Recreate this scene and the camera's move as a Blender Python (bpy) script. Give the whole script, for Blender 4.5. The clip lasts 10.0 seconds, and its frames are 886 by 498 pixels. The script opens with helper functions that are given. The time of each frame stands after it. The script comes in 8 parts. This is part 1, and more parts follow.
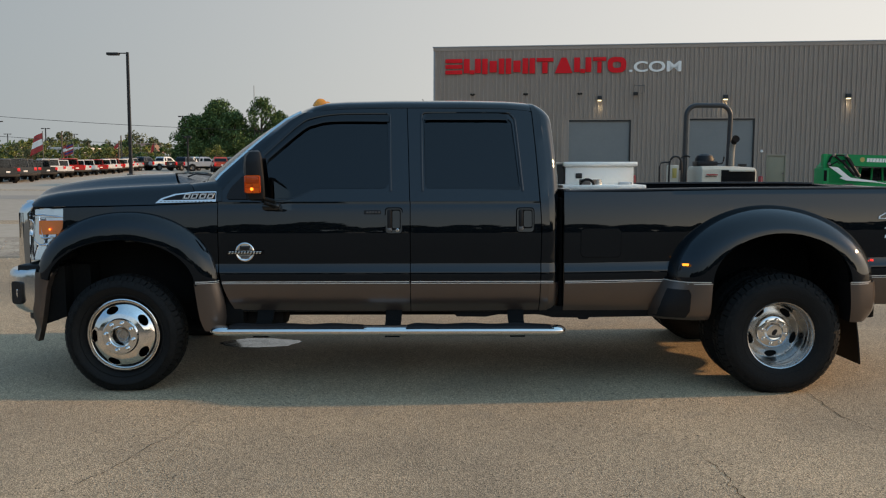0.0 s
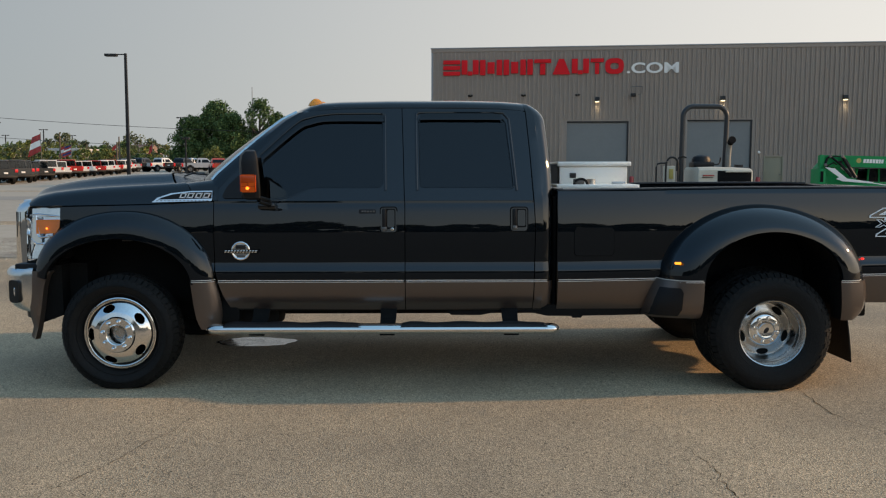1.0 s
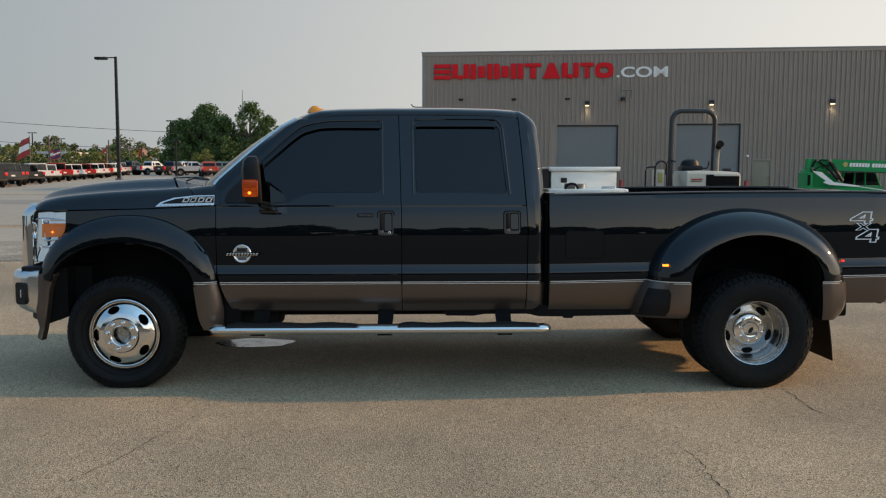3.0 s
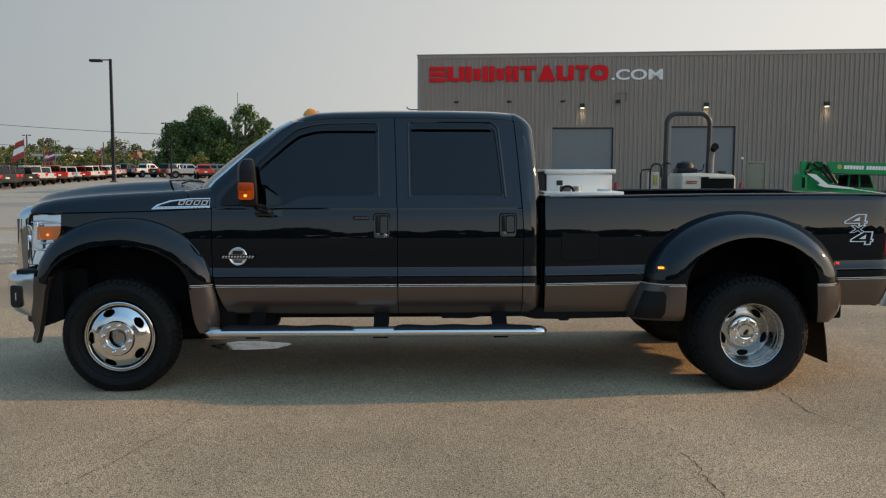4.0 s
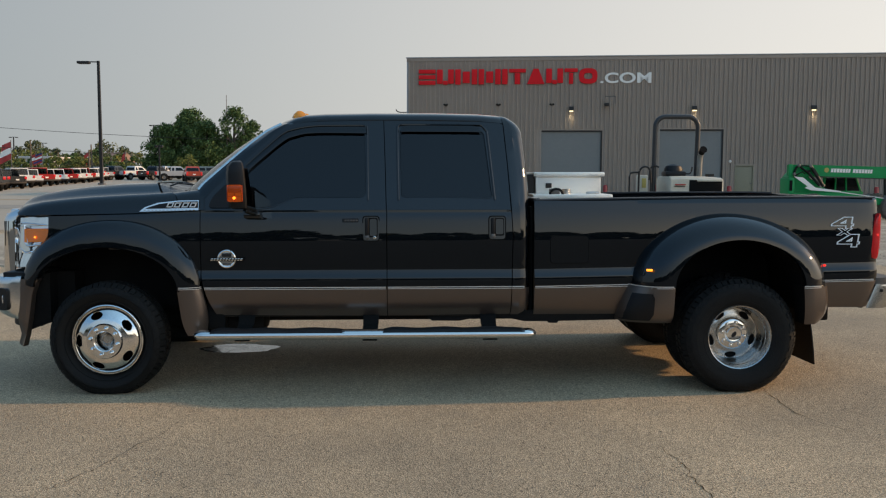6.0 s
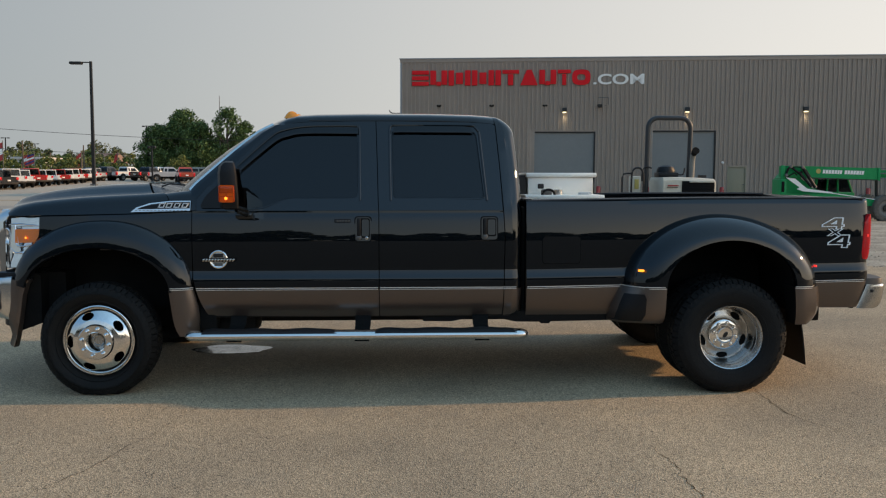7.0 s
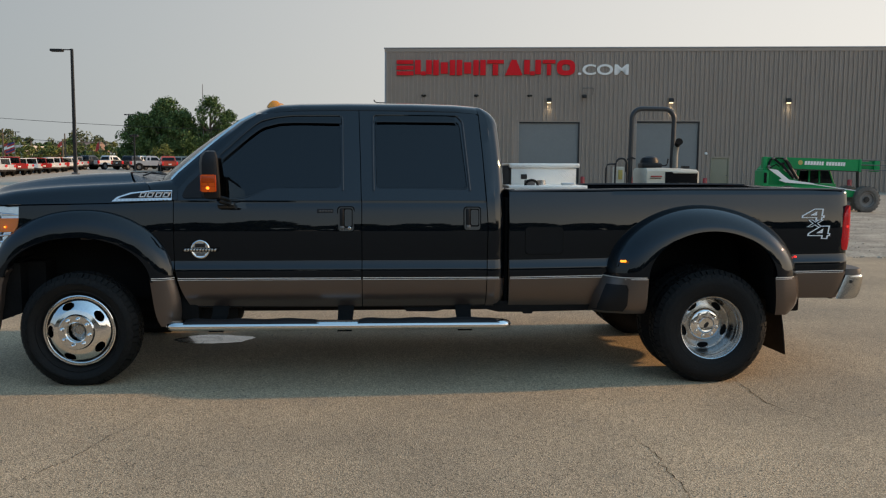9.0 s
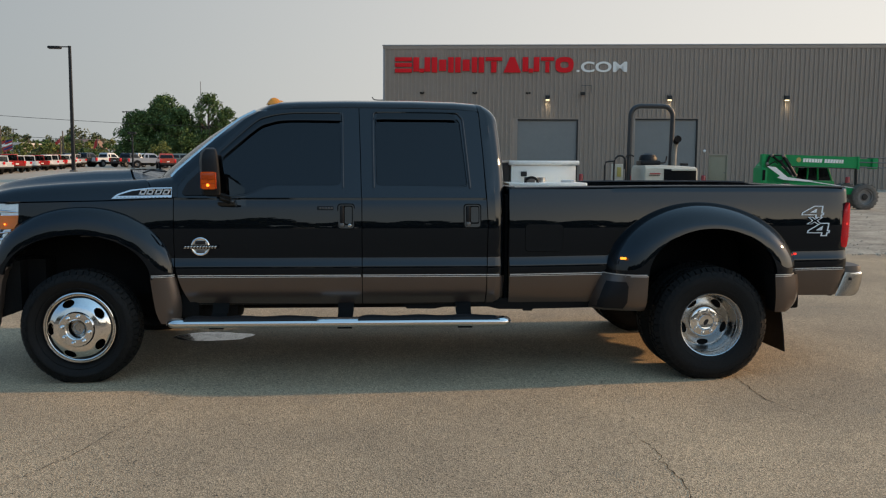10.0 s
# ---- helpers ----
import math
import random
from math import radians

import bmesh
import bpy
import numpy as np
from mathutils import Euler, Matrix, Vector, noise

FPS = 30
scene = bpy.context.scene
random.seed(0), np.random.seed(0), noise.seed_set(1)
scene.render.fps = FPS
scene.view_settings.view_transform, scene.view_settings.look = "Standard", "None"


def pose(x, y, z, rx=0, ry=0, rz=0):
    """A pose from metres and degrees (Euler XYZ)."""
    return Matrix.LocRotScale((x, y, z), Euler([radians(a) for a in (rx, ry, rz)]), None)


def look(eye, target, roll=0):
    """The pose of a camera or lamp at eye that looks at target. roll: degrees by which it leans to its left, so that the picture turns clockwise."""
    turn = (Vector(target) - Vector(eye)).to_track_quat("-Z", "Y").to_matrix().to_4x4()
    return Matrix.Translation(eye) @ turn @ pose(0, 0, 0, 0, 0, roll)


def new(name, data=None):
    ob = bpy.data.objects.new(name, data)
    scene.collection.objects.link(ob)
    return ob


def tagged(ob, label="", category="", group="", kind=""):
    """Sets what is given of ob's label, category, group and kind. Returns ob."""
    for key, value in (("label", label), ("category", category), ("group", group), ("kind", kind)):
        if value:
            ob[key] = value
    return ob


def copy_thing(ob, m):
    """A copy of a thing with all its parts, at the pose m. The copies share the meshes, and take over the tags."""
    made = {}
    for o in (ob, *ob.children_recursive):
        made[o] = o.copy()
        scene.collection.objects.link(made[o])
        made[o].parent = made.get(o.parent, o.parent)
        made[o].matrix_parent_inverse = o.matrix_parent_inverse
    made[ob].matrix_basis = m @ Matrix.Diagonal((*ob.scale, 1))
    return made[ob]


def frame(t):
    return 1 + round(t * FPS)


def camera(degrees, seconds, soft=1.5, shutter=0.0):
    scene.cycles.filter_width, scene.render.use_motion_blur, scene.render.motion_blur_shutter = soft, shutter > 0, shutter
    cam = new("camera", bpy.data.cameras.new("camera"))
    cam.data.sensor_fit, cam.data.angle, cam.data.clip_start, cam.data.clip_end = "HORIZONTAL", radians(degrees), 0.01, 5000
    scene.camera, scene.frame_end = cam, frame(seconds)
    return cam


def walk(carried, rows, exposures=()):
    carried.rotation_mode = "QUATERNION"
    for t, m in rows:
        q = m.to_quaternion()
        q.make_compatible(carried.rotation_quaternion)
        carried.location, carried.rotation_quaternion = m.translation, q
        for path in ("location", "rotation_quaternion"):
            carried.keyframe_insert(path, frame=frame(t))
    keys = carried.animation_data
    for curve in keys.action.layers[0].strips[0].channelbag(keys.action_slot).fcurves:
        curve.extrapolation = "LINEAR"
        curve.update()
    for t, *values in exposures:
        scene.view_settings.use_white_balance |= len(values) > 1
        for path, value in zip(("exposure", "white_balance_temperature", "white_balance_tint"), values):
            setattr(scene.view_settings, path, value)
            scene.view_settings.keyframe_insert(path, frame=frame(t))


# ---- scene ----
cam = camera(54.5, 10.0, soft=1.2)
PATH = [
    (0, (2.165, -6.777, 1.519), (2.164, -4.786, 1.327), 0.2),
    (0.5, (2.175, -6.789, 1.517), (2.177, -4.798, 1.326), 0.2),
    (1, (2.191, -6.822, 1.507), (2.194, -4.831, 1.318), 0.2),
    (1.5, (2.17, -6.901, 1.519), (2.177, -4.909, 1.331), 0.2),
    (2, (2.154, -6.979, 1.521), (2.168, -4.988, 1.335), 0.2),
    (2.5, (2.155, -7.004, 1.52), (2.175, -5.013, 1.336), 0.2),
    (4, (2.151, -7.012, 1.523), (2.187, -5.02, 1.347), 0.2),
    (4.5, (2.149, -7.017, 1.523), (2.191, -5.025, 1.349), 0.2),
    (5, (2.148, -7.017, 1.523), (2.196, -5.025, 1.351), 0.3),
    (5.5, (2.149, -7.015, 1.522), (2.203, -5.023, 1.351), 0.3),
    (7, (2.16, -7.019, 1.518), (2.236, -5.028, 1.351), 0.3),
    (7.5, (2.167, -7.019, 1.515), (2.251, -5.028, 1.341), 0.4),
    (8, (2.17, -7.017, 1.517), (2.263, -5.028, 1.335), 0.4),
    (8.5, (2.172, -7.017, 1.519), (2.275, -5.029, 1.332), 0.4),
    (9, (2.171, -7.021, 1.52), (2.283, -5.033, 1.33), 0.5),
    (9.5, (2.161, -7.022, 1.519), (2.28, -5.035, 1.327), 0.5),
    (10, (2.158, -7.022, 1.519), (2.274, -5.035, 1.323), 0.5),
]
walk(cam, [(t, look(eye, target, roll)) for t, eye, target, roll in PATH])

# ==== world and light ====
SUN_AZ, SUN_EL = 4.2, 19.0          # degrees: towards +x, a little beyond the truck; low evening sun
world = bpy.data.worlds.new("evening_sky")
scene.world = world
world.use_nodes = True
wn, wl = world.node_tree.nodes, world.node_tree.links
wn.clear()
w_out = wn.new("ShaderNodeOutputWorld")
w_bg = wn.new("ShaderNodeBackground")
w_sky = wn.new("ShaderNodeTexSky")
w_sky.sky_type = "NISHITA"
w_sky.sun_disc = False
w_sky.sun_elevation = radians(SUN_EL)
w_sky.sun_rotation = radians(90 - SUN_AZ)
w_sky.air_density, w_sky.dust_density, w_sky.ozone_density = 1.0, 4.0, 1.5
w_haze = wn.new("ShaderNodeMix")
w_haze.data_type = "RGBA"
w_haze.inputs[0].default_value = 0.88
w_geo = wn.new("ShaderNodeTexCoord")
w_sep = wn.new("ShaderNodeSeparateXYZ")
w_map = wn.new("ShaderNodeMapRange")
w_map.inputs["From Min"].default_value = 0.04
w_map.inputs["From Max"].default_value = 0.40
w_ramp = wn.new("ShaderNodeMix")
w_ramp.data_type = "RGBA"
w_ramp.inputs[6].default_value = (6.35, 6.4, 6.4, 1)     # hazy layer near the horizon
w_top = wn.new("ShaderNodeMapRange")
w_top.interpolation_type = "SMOOTHSTEP"
w_top.inputs["From Min"].default_value = 0.25
w_top.inputs["From Max"].default_value = 0.78
w_veil = wn.new("ShaderNodeMix")
w_veil.data_type = "RGBA"
w_veil.inputs[7].default_value = (2.8, 5.0, 7.7, 1)         # thin veil of cloud overhead
w_side = wn.new("ShaderNodeMapRange")                      # the haze is brighter on the sun's side
w_side.interpolation_type = "SMOOTHSTEP"
w_side.inputs["From Min"].default_value = -0.9
w_side.inputs["From Max"].default_value = 0.9
w_tone = wn.new("ShaderNodeMix")                           # cool grey away from the sun, warm towards it
w_tone.data_type = "RGBA"
w_tone.inputs[6].default_value = (0.485, 0.562, 0.612, 1)
w_tone.inputs[7].default_value = (1.62, 1.52, 1.38, 1)
w_mul = wn.new("ShaderNodeVectorMath")
w_mul.operation = "MULTIPLY"
wl.new(w_geo.outputs["Generated"], w_sep.inputs[0])
wl.new(w_sep.outputs["Z"], w_map.inputs["Value"])
wl.new(w_map.outputs[0], w_ramp.inputs[0])
wl.new(w_sep.outputs["Z"], w_top.inputs["Value"])
wl.new(w_top.outputs[0], w_veil.inputs[0])
w_front = wn.new("ShaderNodeMapRange")                     # grey haze ahead, clear blue behind the viewer
w_front.interpolation_type = "SMOOTHSTEP"
w_front.inputs["From Min"].default_value = 0.0
w_front.inputs["From Max"].default_value = 0.8
w_grey = wn.new("ShaderNodeMix")
w_grey.data_type = "RGBA"
w_grey.inputs[6].default_value = (3.2, 5.7, 9.2, 1)
w_grey.inputs[7].default_value = (5.60, 5.7, 5.90, 1)
wl.new(w_sep.outputs["Y"], w_front.inputs["Value"])
wl.new(w_front.outputs[0], w_grey.inputs[0])
wl.new(w_grey.outputs[2], w_veil.inputs[6])
wl.new(w_veil.outputs[2], w_ramp.inputs[7])
w_back = wn.new("ShaderNodeMapRange")                      # the low haze is brightest opposite the dark cloud, behind the viewer
w_back.interpolation_type = "SMOOTHSTEP"
w_back.inputs["From Min"].default_value = 0.3
w_back.inputs["From Max"].default_value = -0.9
w_low = wn.new("ShaderNodeMix")
w_low.data_type = "RGBA"
w_low.inputs[6].default_value = (6.25, 6.3, 6.3, 1)
w_warm = wn.new("ShaderNodeMapRange")                      # and warmer and brighter towards the sun
w_warm.interpolation_type = "SMOOTHSTEP"
w_warm.inputs["From Min"].default_value = 0.02
w_warm.inputs["From Max"].default_value = 0.50
w_behind = wn.new("ShaderNodeMix")
w_behind.data_type = "RGBA"
w_behind.inputs[6].default_value = (6.7, 7.4, 7.6, 1)
w_behind.inputs[7].default_value = (14.5, 13.2, 10.8, 1)
wl.new(w_sep.outputs["X"], w_warm.inputs["Value"])
wl.new(w_warm.outputs[0], w_behind.inputs[0])
wl.new(w_behind.outputs[2], w_low.inputs[7])
wl.new(w_sep.outputs["Y"], w_back.inputs["Value"])
wl.new(w_back.outputs[0], w_low.inputs[0])
wl.new(w_low.outputs[2], w_ramp.inputs[6])
wl.new(w_sep.outputs["X"], w_side.inputs["Value"])
wl.new(w_ramp.outputs[2], w_mul.inputs[0])
wl.new(w_side.outputs[0], w_tone.inputs[0])
wl.new(w_tone.outputs[2], w_mul.inputs[1])
wl.new(w_sky.outputs[0], w_haze.inputs[6])
wl.new(w_mul.outputs[0], w_haze.inputs[7])
wl.new(w_haze.outputs[2], w_bg.inputs["Color"])
w_bg.inputs["Strength"].default_value = 0.103
wl.new(w_bg.outputs[0], w_out.inputs["Surface"])

sun = new("sun", bpy.data.lights.new("sun", "SUN"))
sun.data.energy = 3.35
sun.data.angle = radians(1.2)
sun.data.color = (1.0, 0.625, 0.32)
sd = Vector((math.cos(radians(SUN_EL)) * math.cos(radians(SUN_AZ)), math.cos(radians(SUN_EL)) * math.sin(radians(SUN_AZ)), math.sin(radians(SUN_EL))))
sun.matrix_world = look(sd * 50, (0, 0, 0))
scene.view_settings.exposure = 0.0


# ==== materials ====
def material(name, color, rough=0.5, metal=0.0, coat=0.0, spec=0.5):
    m = bpy.data.materials.new(name)
    m.use_nodes = True
    b = m.node_tree.nodes["Principled BSDF"]
    b.inputs["Base Color"].default_value = (*color, 1)
    b.inputs["Roughness"].default_value = rough
    b.inputs["Metallic"].default_value = metal
    b.inputs["Coat Weight"].default_value = coat
    b.inputs["Coat Roughness"].default_value = 0.02
    b.inputs["Specular IOR Level"].default_value = spec
    return m


def varied(m, color2, scale=3.0, fine=60.0, amount=0.5, bump=0.0, bump_scale=200.0, rough=None, space="Object", coarse_detail=5.0):
    """Two scales of variation between a material's colour and a second colour, and a fine relief."""
    nt = m.node_tree
    n, l = nt.nodes, nt.links
    b = n["Principled BSDF"]
    tc = n.new("ShaderNodeTexCoord")
    a = n.new("ShaderNodeTexNoise")
    a.inputs["Scale"].default_value, a.inputs["Detail"].default_value = scale, coarse_detail
    f = n.new("ShaderNodeTexNoise")
    f.inputs["Scale"].default_value, f.inputs["Detail"].default_value = fine, 3.0
    add = n.new("ShaderNodeMath")
    add.operation = "ADD"
    ramp = n.new("ShaderNodeMapRange")
    ramp.inputs["From Min"].default_value, ramp.inputs["From Max"].default_value = 0.75, 1.25
    ramp.inputs["To Max"].default_value = amount
    mix = n.new("ShaderNodeMix")
    mix.data_type = "RGBA"
    mix.inputs[6].default_value = b.inputs["Base Color"].default_value
    mix.inputs[7].default_value = (*color2, 1)
    for t in (a, f):
        l.new(tc.outputs[space], t.inputs["Vector"])
    l.new(a.outputs["Fac"], add.inputs[0])
    l.new(f.outputs["Fac"], add.inputs[1])
    l.new(add.outputs[0], ramp.inputs["Value"])
    l.new(ramp.outputs[0], mix.inputs[0])
    l.new(mix.outputs[2], b.inputs["Base Color"])
    if rough:
        r = n.new("ShaderNodeMapRange")
        r.inputs["From Min"].default_value, r.inputs["From Max"].default_value = 0.3, 0.7
        r.inputs["To Min"].default_value, r.inputs["To Max"].default_value = rough
        l.new(a.outputs["Fac"], r.inputs["Value"])
        l.new(r.outputs[0], b.inputs["Roughness"])
    if bump:
        g = n.new("ShaderNodeTexNoise")
        g.inputs["Scale"].default_value, g.inputs["Detail"].default_value = bump_scale, 2.0
        l.new(tc.outputs[space], g.inputs["Vector"])
        bp = n.new("ShaderNodeBump")
        bp.inputs["Strength"].default_value, bp.inputs["Distance"].default_value = bump, 0.01
        l.new(g.outputs["Fac"], bp.inputs["Height"])
        l.new(bp.outputs[0], b.inputs["Normal"])
    return m


def glass(name, tint, through_amount, ior=1.57):
    """A pane: a tinted see-through layer with a clear reflection on it."""
    m = bpy.data.materials.new(name)
    m.use_nodes = True
    n, l = m.node_tree.nodes, m.node_tree.links
    n.clear()
    out = n.new("ShaderNodeOutputMaterial")
    tr = n.new("ShaderNodeBsdfTransparent")
    tr.inputs[0].default_value = (*[c * through_amount for c in tint], 1)
    gl = n.new("ShaderNodeBsdfGlossy")
    gl.inputs["Roughness"].default_value = 0.015
    fr = n.new("ShaderNodeFresnel")
    fr.inputs["IOR"].default_value = ior
    mx = n.new("ShaderNodeMixShader")
    l.new(fr.outputs[0], mx.inputs[0])
    l.new(tr.outputs[0], mx.inputs[1])
    l.new(gl.outputs[0], mx.inputs[2])
    l.new(mx.outputs[0], out.inputs["Surface"])
    return m


M = {}
M["black_paint"] = material("black_paint", (0.0034, 0.0050, 0.0068), 0.35, 0.0, 1.0, spec=0.02)
M["black_paint"].node_tree.nodes["Principled BSDF"].inputs["Coat IOR"].default_value = 1.57
M["lower_paint"] = varied(material("lower_paint", (0.150, 0.118, 0.100), 0.32, 0.75, 0.4), (0.122, 0.096, 0.082), 1.5, 600.0, 0.6)
M["smoked"] = material("smoked", (0.003, 0.004, 0.005), 0.08, spec=0.5)
# pale colour that stands in for sky reflected along the windshield's edge
M["glass_edge"] = varied(material("glass_edge", (0.74, 0.82, 0.83), 0.16, 0.75), (0.62, 0.70, 0.71), 4.0, 30.0, 0.6)
M["silver_stripe"] = material("silver_stripe", (0.76, 0.70, 0.64), 0.35, 0.2)
M["chrome"] = material("chrome", (0.82, 0.81, 0.79), 0.06, 1.0)
M["bumper_chrome"] = varied(material("bumper_chrome", (0.78, 0.77, 0.75), 0.20, 1.0), (0.70, 0.69, 0.67), 5.0, 60.0, 0.5)
M["lamp_chrome"] = varied(material("lamp_chrome", (0.88, 0.90, 0.92), 0.10, 0.9, 0.8), (0.72, 0.75, 0.78), 9.0, 40.0, 0.7)
M["alloy"] = varied(material("alloy", (0.86, 0.85, 0.83), 0.08, 1.0), (0.70, 0.69, 0.67), 8.0, 90.0, 0.5, rough=(0.05, 0.13))
M["rough_alloy"] = varied(material("rough_alloy", (0.55, 0.55, 0.54), 0.2, 1.0), (0.38, 0.38, 0.37), 9.0, 120.0, 0.6, rough=(0.20, 0.32))
M["brushed_chrome"] = varied(material("brushed_chrome", (0.50, 0.485, 0.46), 0.22, 1.0), (0.42, 0.405, 0.385), 6.0, 80.0, 0.6)
M["pad_plastic"] = varied(material("pad_plastic", (0.05, 0.048, 0.045), 0.6), (0.07, 0.066, 0.06), 9.0, 90.0, 0.6)
M["rubber"] = varied(material("rubber", (0.0070, 0.0070, 0.0068), 0.66, spec=0.2), (0.0130, 0.0127, 0.0120), 6.0, 80.0, 0.8, 0.25, 90.0)
M["black_plastic"] = varied(material("black_plastic", (0.007, 0.007, 0.008), 0.45, spec=0.3), (0.011, 0.011, 0.012), 12.0, 200.0, 0.7, 0.15, 700.0)
M["dark_void"] = varied(material("dark_void", (0.006, 0.006, 0.006), 0.8, spec=0.12), (0.010, 0.010, 0.0095), 5.0, 60.0, 0.7)
M["frame_metal"] = varied(material("frame_metal", (0.005, 0.005, 0.005), 0.7, spec=0.15), (0.010, 0.009, 0.008), 5.0, 60.0, 0.6)
M["tint_glass"] = glass("tint_glass", (0.55, 0.75, 1.0), 0.10)
M["lot_glass"] = glass("lot_glass", (0.75, 0.82, 0.85), 0.25, 1.5)
M["clear_glass"] = glass("clear_glass", (0.84, 0.95, 0.95), 0.85, 1.5)
M["amber_pale"] = material("amber_pale", (0.95, 0.33, 0.010), 0.15, coat=0.6)
M["amber_red"] = material("amber_red", (0.88, 0.12, 0.006), 0.12, coat=0.6)
M["worn_steel"] = varied(material("worn_steel", (0.24, 0.23, 0.20), 0.5, 0.3), (0.16, 0.15, 0.13), 4.0, 30.0, 0.7)
M["asphalt"] = varied(material("asphalt", (0.105, 0.095, 0.076), 0.9, spec=0.15), (0.13, 0.118, 0.095), 0.5, 30.0, 0.7)
M["amber"] = material("amber", (0.86, 0.19, 0.010), 0.12, coat=0.6)
M["cowl_plastic"] = varied(material("cowl_plastic", (0.022, 0.025, 0.030), 0.22), (0.05, 0.055, 0.06), 14.0, 90.0, 0.6, 0.2, 120.0)
M["amber_dark"] = material("amber_dark", (0.55, 0.065, 0.004), 0.2)
M["red_lens"] = material("red_lens", (0.74, 0.012, 0.014), 0.12, coat=0.7)
M["white_lens"] = material("white_lens", (0.75, 0.78, 0.78), 0.1, coat=0.5)
M["white_mark"] = material("white_mark", (0.84, 0.85, 0.85), 0.35)
for key, col, power in (("amber_glow", (1.0, 0.30, 0.02), 2.2), ("red_glow", (1.0, 0.03, 0.02), 1.2), ("lamp_glow", (1.0, 0.82, 0.48), 2.0)):
    M[key] = material(key, col, 0.3)
    M[key].node_tree.nodes["Principled BSDF"].inputs["Emission Color"].default_value = (*col, 1)
    M[key].node_tree.nodes["Principled BSDF"].inputs["Emission Strength"].default_value = power
M["wall_metal"] = varied(material("wall_metal", (0.352, 0.280, 0.224), 0.5, 0.1), (0.316, 0.251, 0.201), 0.5, 5.0, 0.7)
M["wall_trim"] = material("wall_trim", (0.30, 0.30, 0.30), 0.45, 0.1)
M["door_metal"] = varied(material("door_metal", (0.205, 0.206, 0.196), 0.45), (0.187, 0.188, 0.179), 0.8, 6.0, 0.7)
M["man_door"] = varied(material("man_door", (0.270, 0.245, 0.165), 0.5), (0.235, 0.213, 0.142), 2.0, 20.0, 0.5)
M["sign_red"] = material("sign_red", (0.74, 0.016, 0.022), 0.6, spec=0.15)
M["sign_white"] = material("sign_white", (0.88, 0.84, 0.78), 0.6, spec=0.2)
M["dark_metal"] = varied(material("dark_metal", (0.020, 0.018, 0.017), 0.5, 0.4), (0.04, 0.034, 0.03), 2.0, 30.0, 0.5)
M["grey_metal"] = varied(material("grey_metal", (0.17, 0.16, 0.15), 0.45, 0.5), (0.10, 0.095, 0.09), 3.0, 30.0, 0.6)
M["cream_paint"] = varied(material("cream_paint", (0.60, 0.56, 0.45), 0.45), (0.46, 0.42, 0.33), 2.5, 30.0, 0.5)
M["yellow_paint"] = varied(material("yellow_paint", (0.50, 0.40, 0.10), 0.45), (0.36, 0.28, 0.08), 4.0, 30.0, 0.5)
M["green_paint"] = varied(material("green_paint", (0.002, 0.28, 0.075), 0.5, coat=0.0, spec=0.3), (0.002, 0.21, 0.057), 1.5, 20.0, 0.6)
M["mud_rubber"] = varied(material("mud_rubber", (0.10, 0.085, 0.072), 0.85), (0.17, 0.15, 0.125), 3.0, 25.0, 0.9, 0.3, 60.0)
M["red_paint"] = material("red_paint", (0.36, 0.015, 0.015), 0.35, coat=0.5)
M["wood_pole"] = varied(material("wood_pole", (0.16, 0.12, 0.085), 0.8), (0.10, 0.075, 0.055), 1.0, 30.0, 0.8)
M["bark"] = varied(material("bark", (0.060, 0.045, 0.033), 0.9), (0.10, 0.08, 0.06), 2.0, 20.0, 0.8)
M["far_wall"] = varied(material("far_wall", (0.62, 0.58, 0.54), 0.7), (0.50, 0.46, 0.42), 0.2, 2.0, 0.6)
M["far_roof"] = varied(material("far_roof", (0.26, 0.17, 0.13), 0.8), (0.18, 0.12, 0.10), 0.3, 3.0, 0.7)


def leaf_material(name, dark, light):
    m = material(name, dark, 0.6, spec=0.25)
    n, l = m.node_tree.nodes, m.node_tree.links
    b = n["Principled BSDF"]
    geo = n.new("ShaderNodeNewGeometry")
    mix = n.new("ShaderNodeMix")
    mix.data_type = "RGBA"
    mix.inputs[6].default_value, mix.inputs[7].default_value = (*dark, 1), (*light, 1)
    l.new(geo.outputs["Random Per Island"], mix.inputs[0])
    l.new(mix.outputs[2], b.inputs["Base Color"])
    b.inputs["Transmission Weight"].default_value = 0.0
    return m


M["leaf"] = leaf_material("leaf", (0.034, 0.068, 0.020), (0.115, 0.178, 0.055))
M["leaf_dark"] = leaf_material("leaf_dark", (0.024, 0.036, 0.018), (0.050, 0.068, 0.032))
M["leaf_yellow"] = leaf_material("leaf_yellow", (0.080, 0.110, 0.028), (0.21, 0.215, 0.055))
M["leaf_dull"] = leaf_material("leaf_dull", (0.060, 0.080, 0.038), (0.145, 0.155, 0.075))


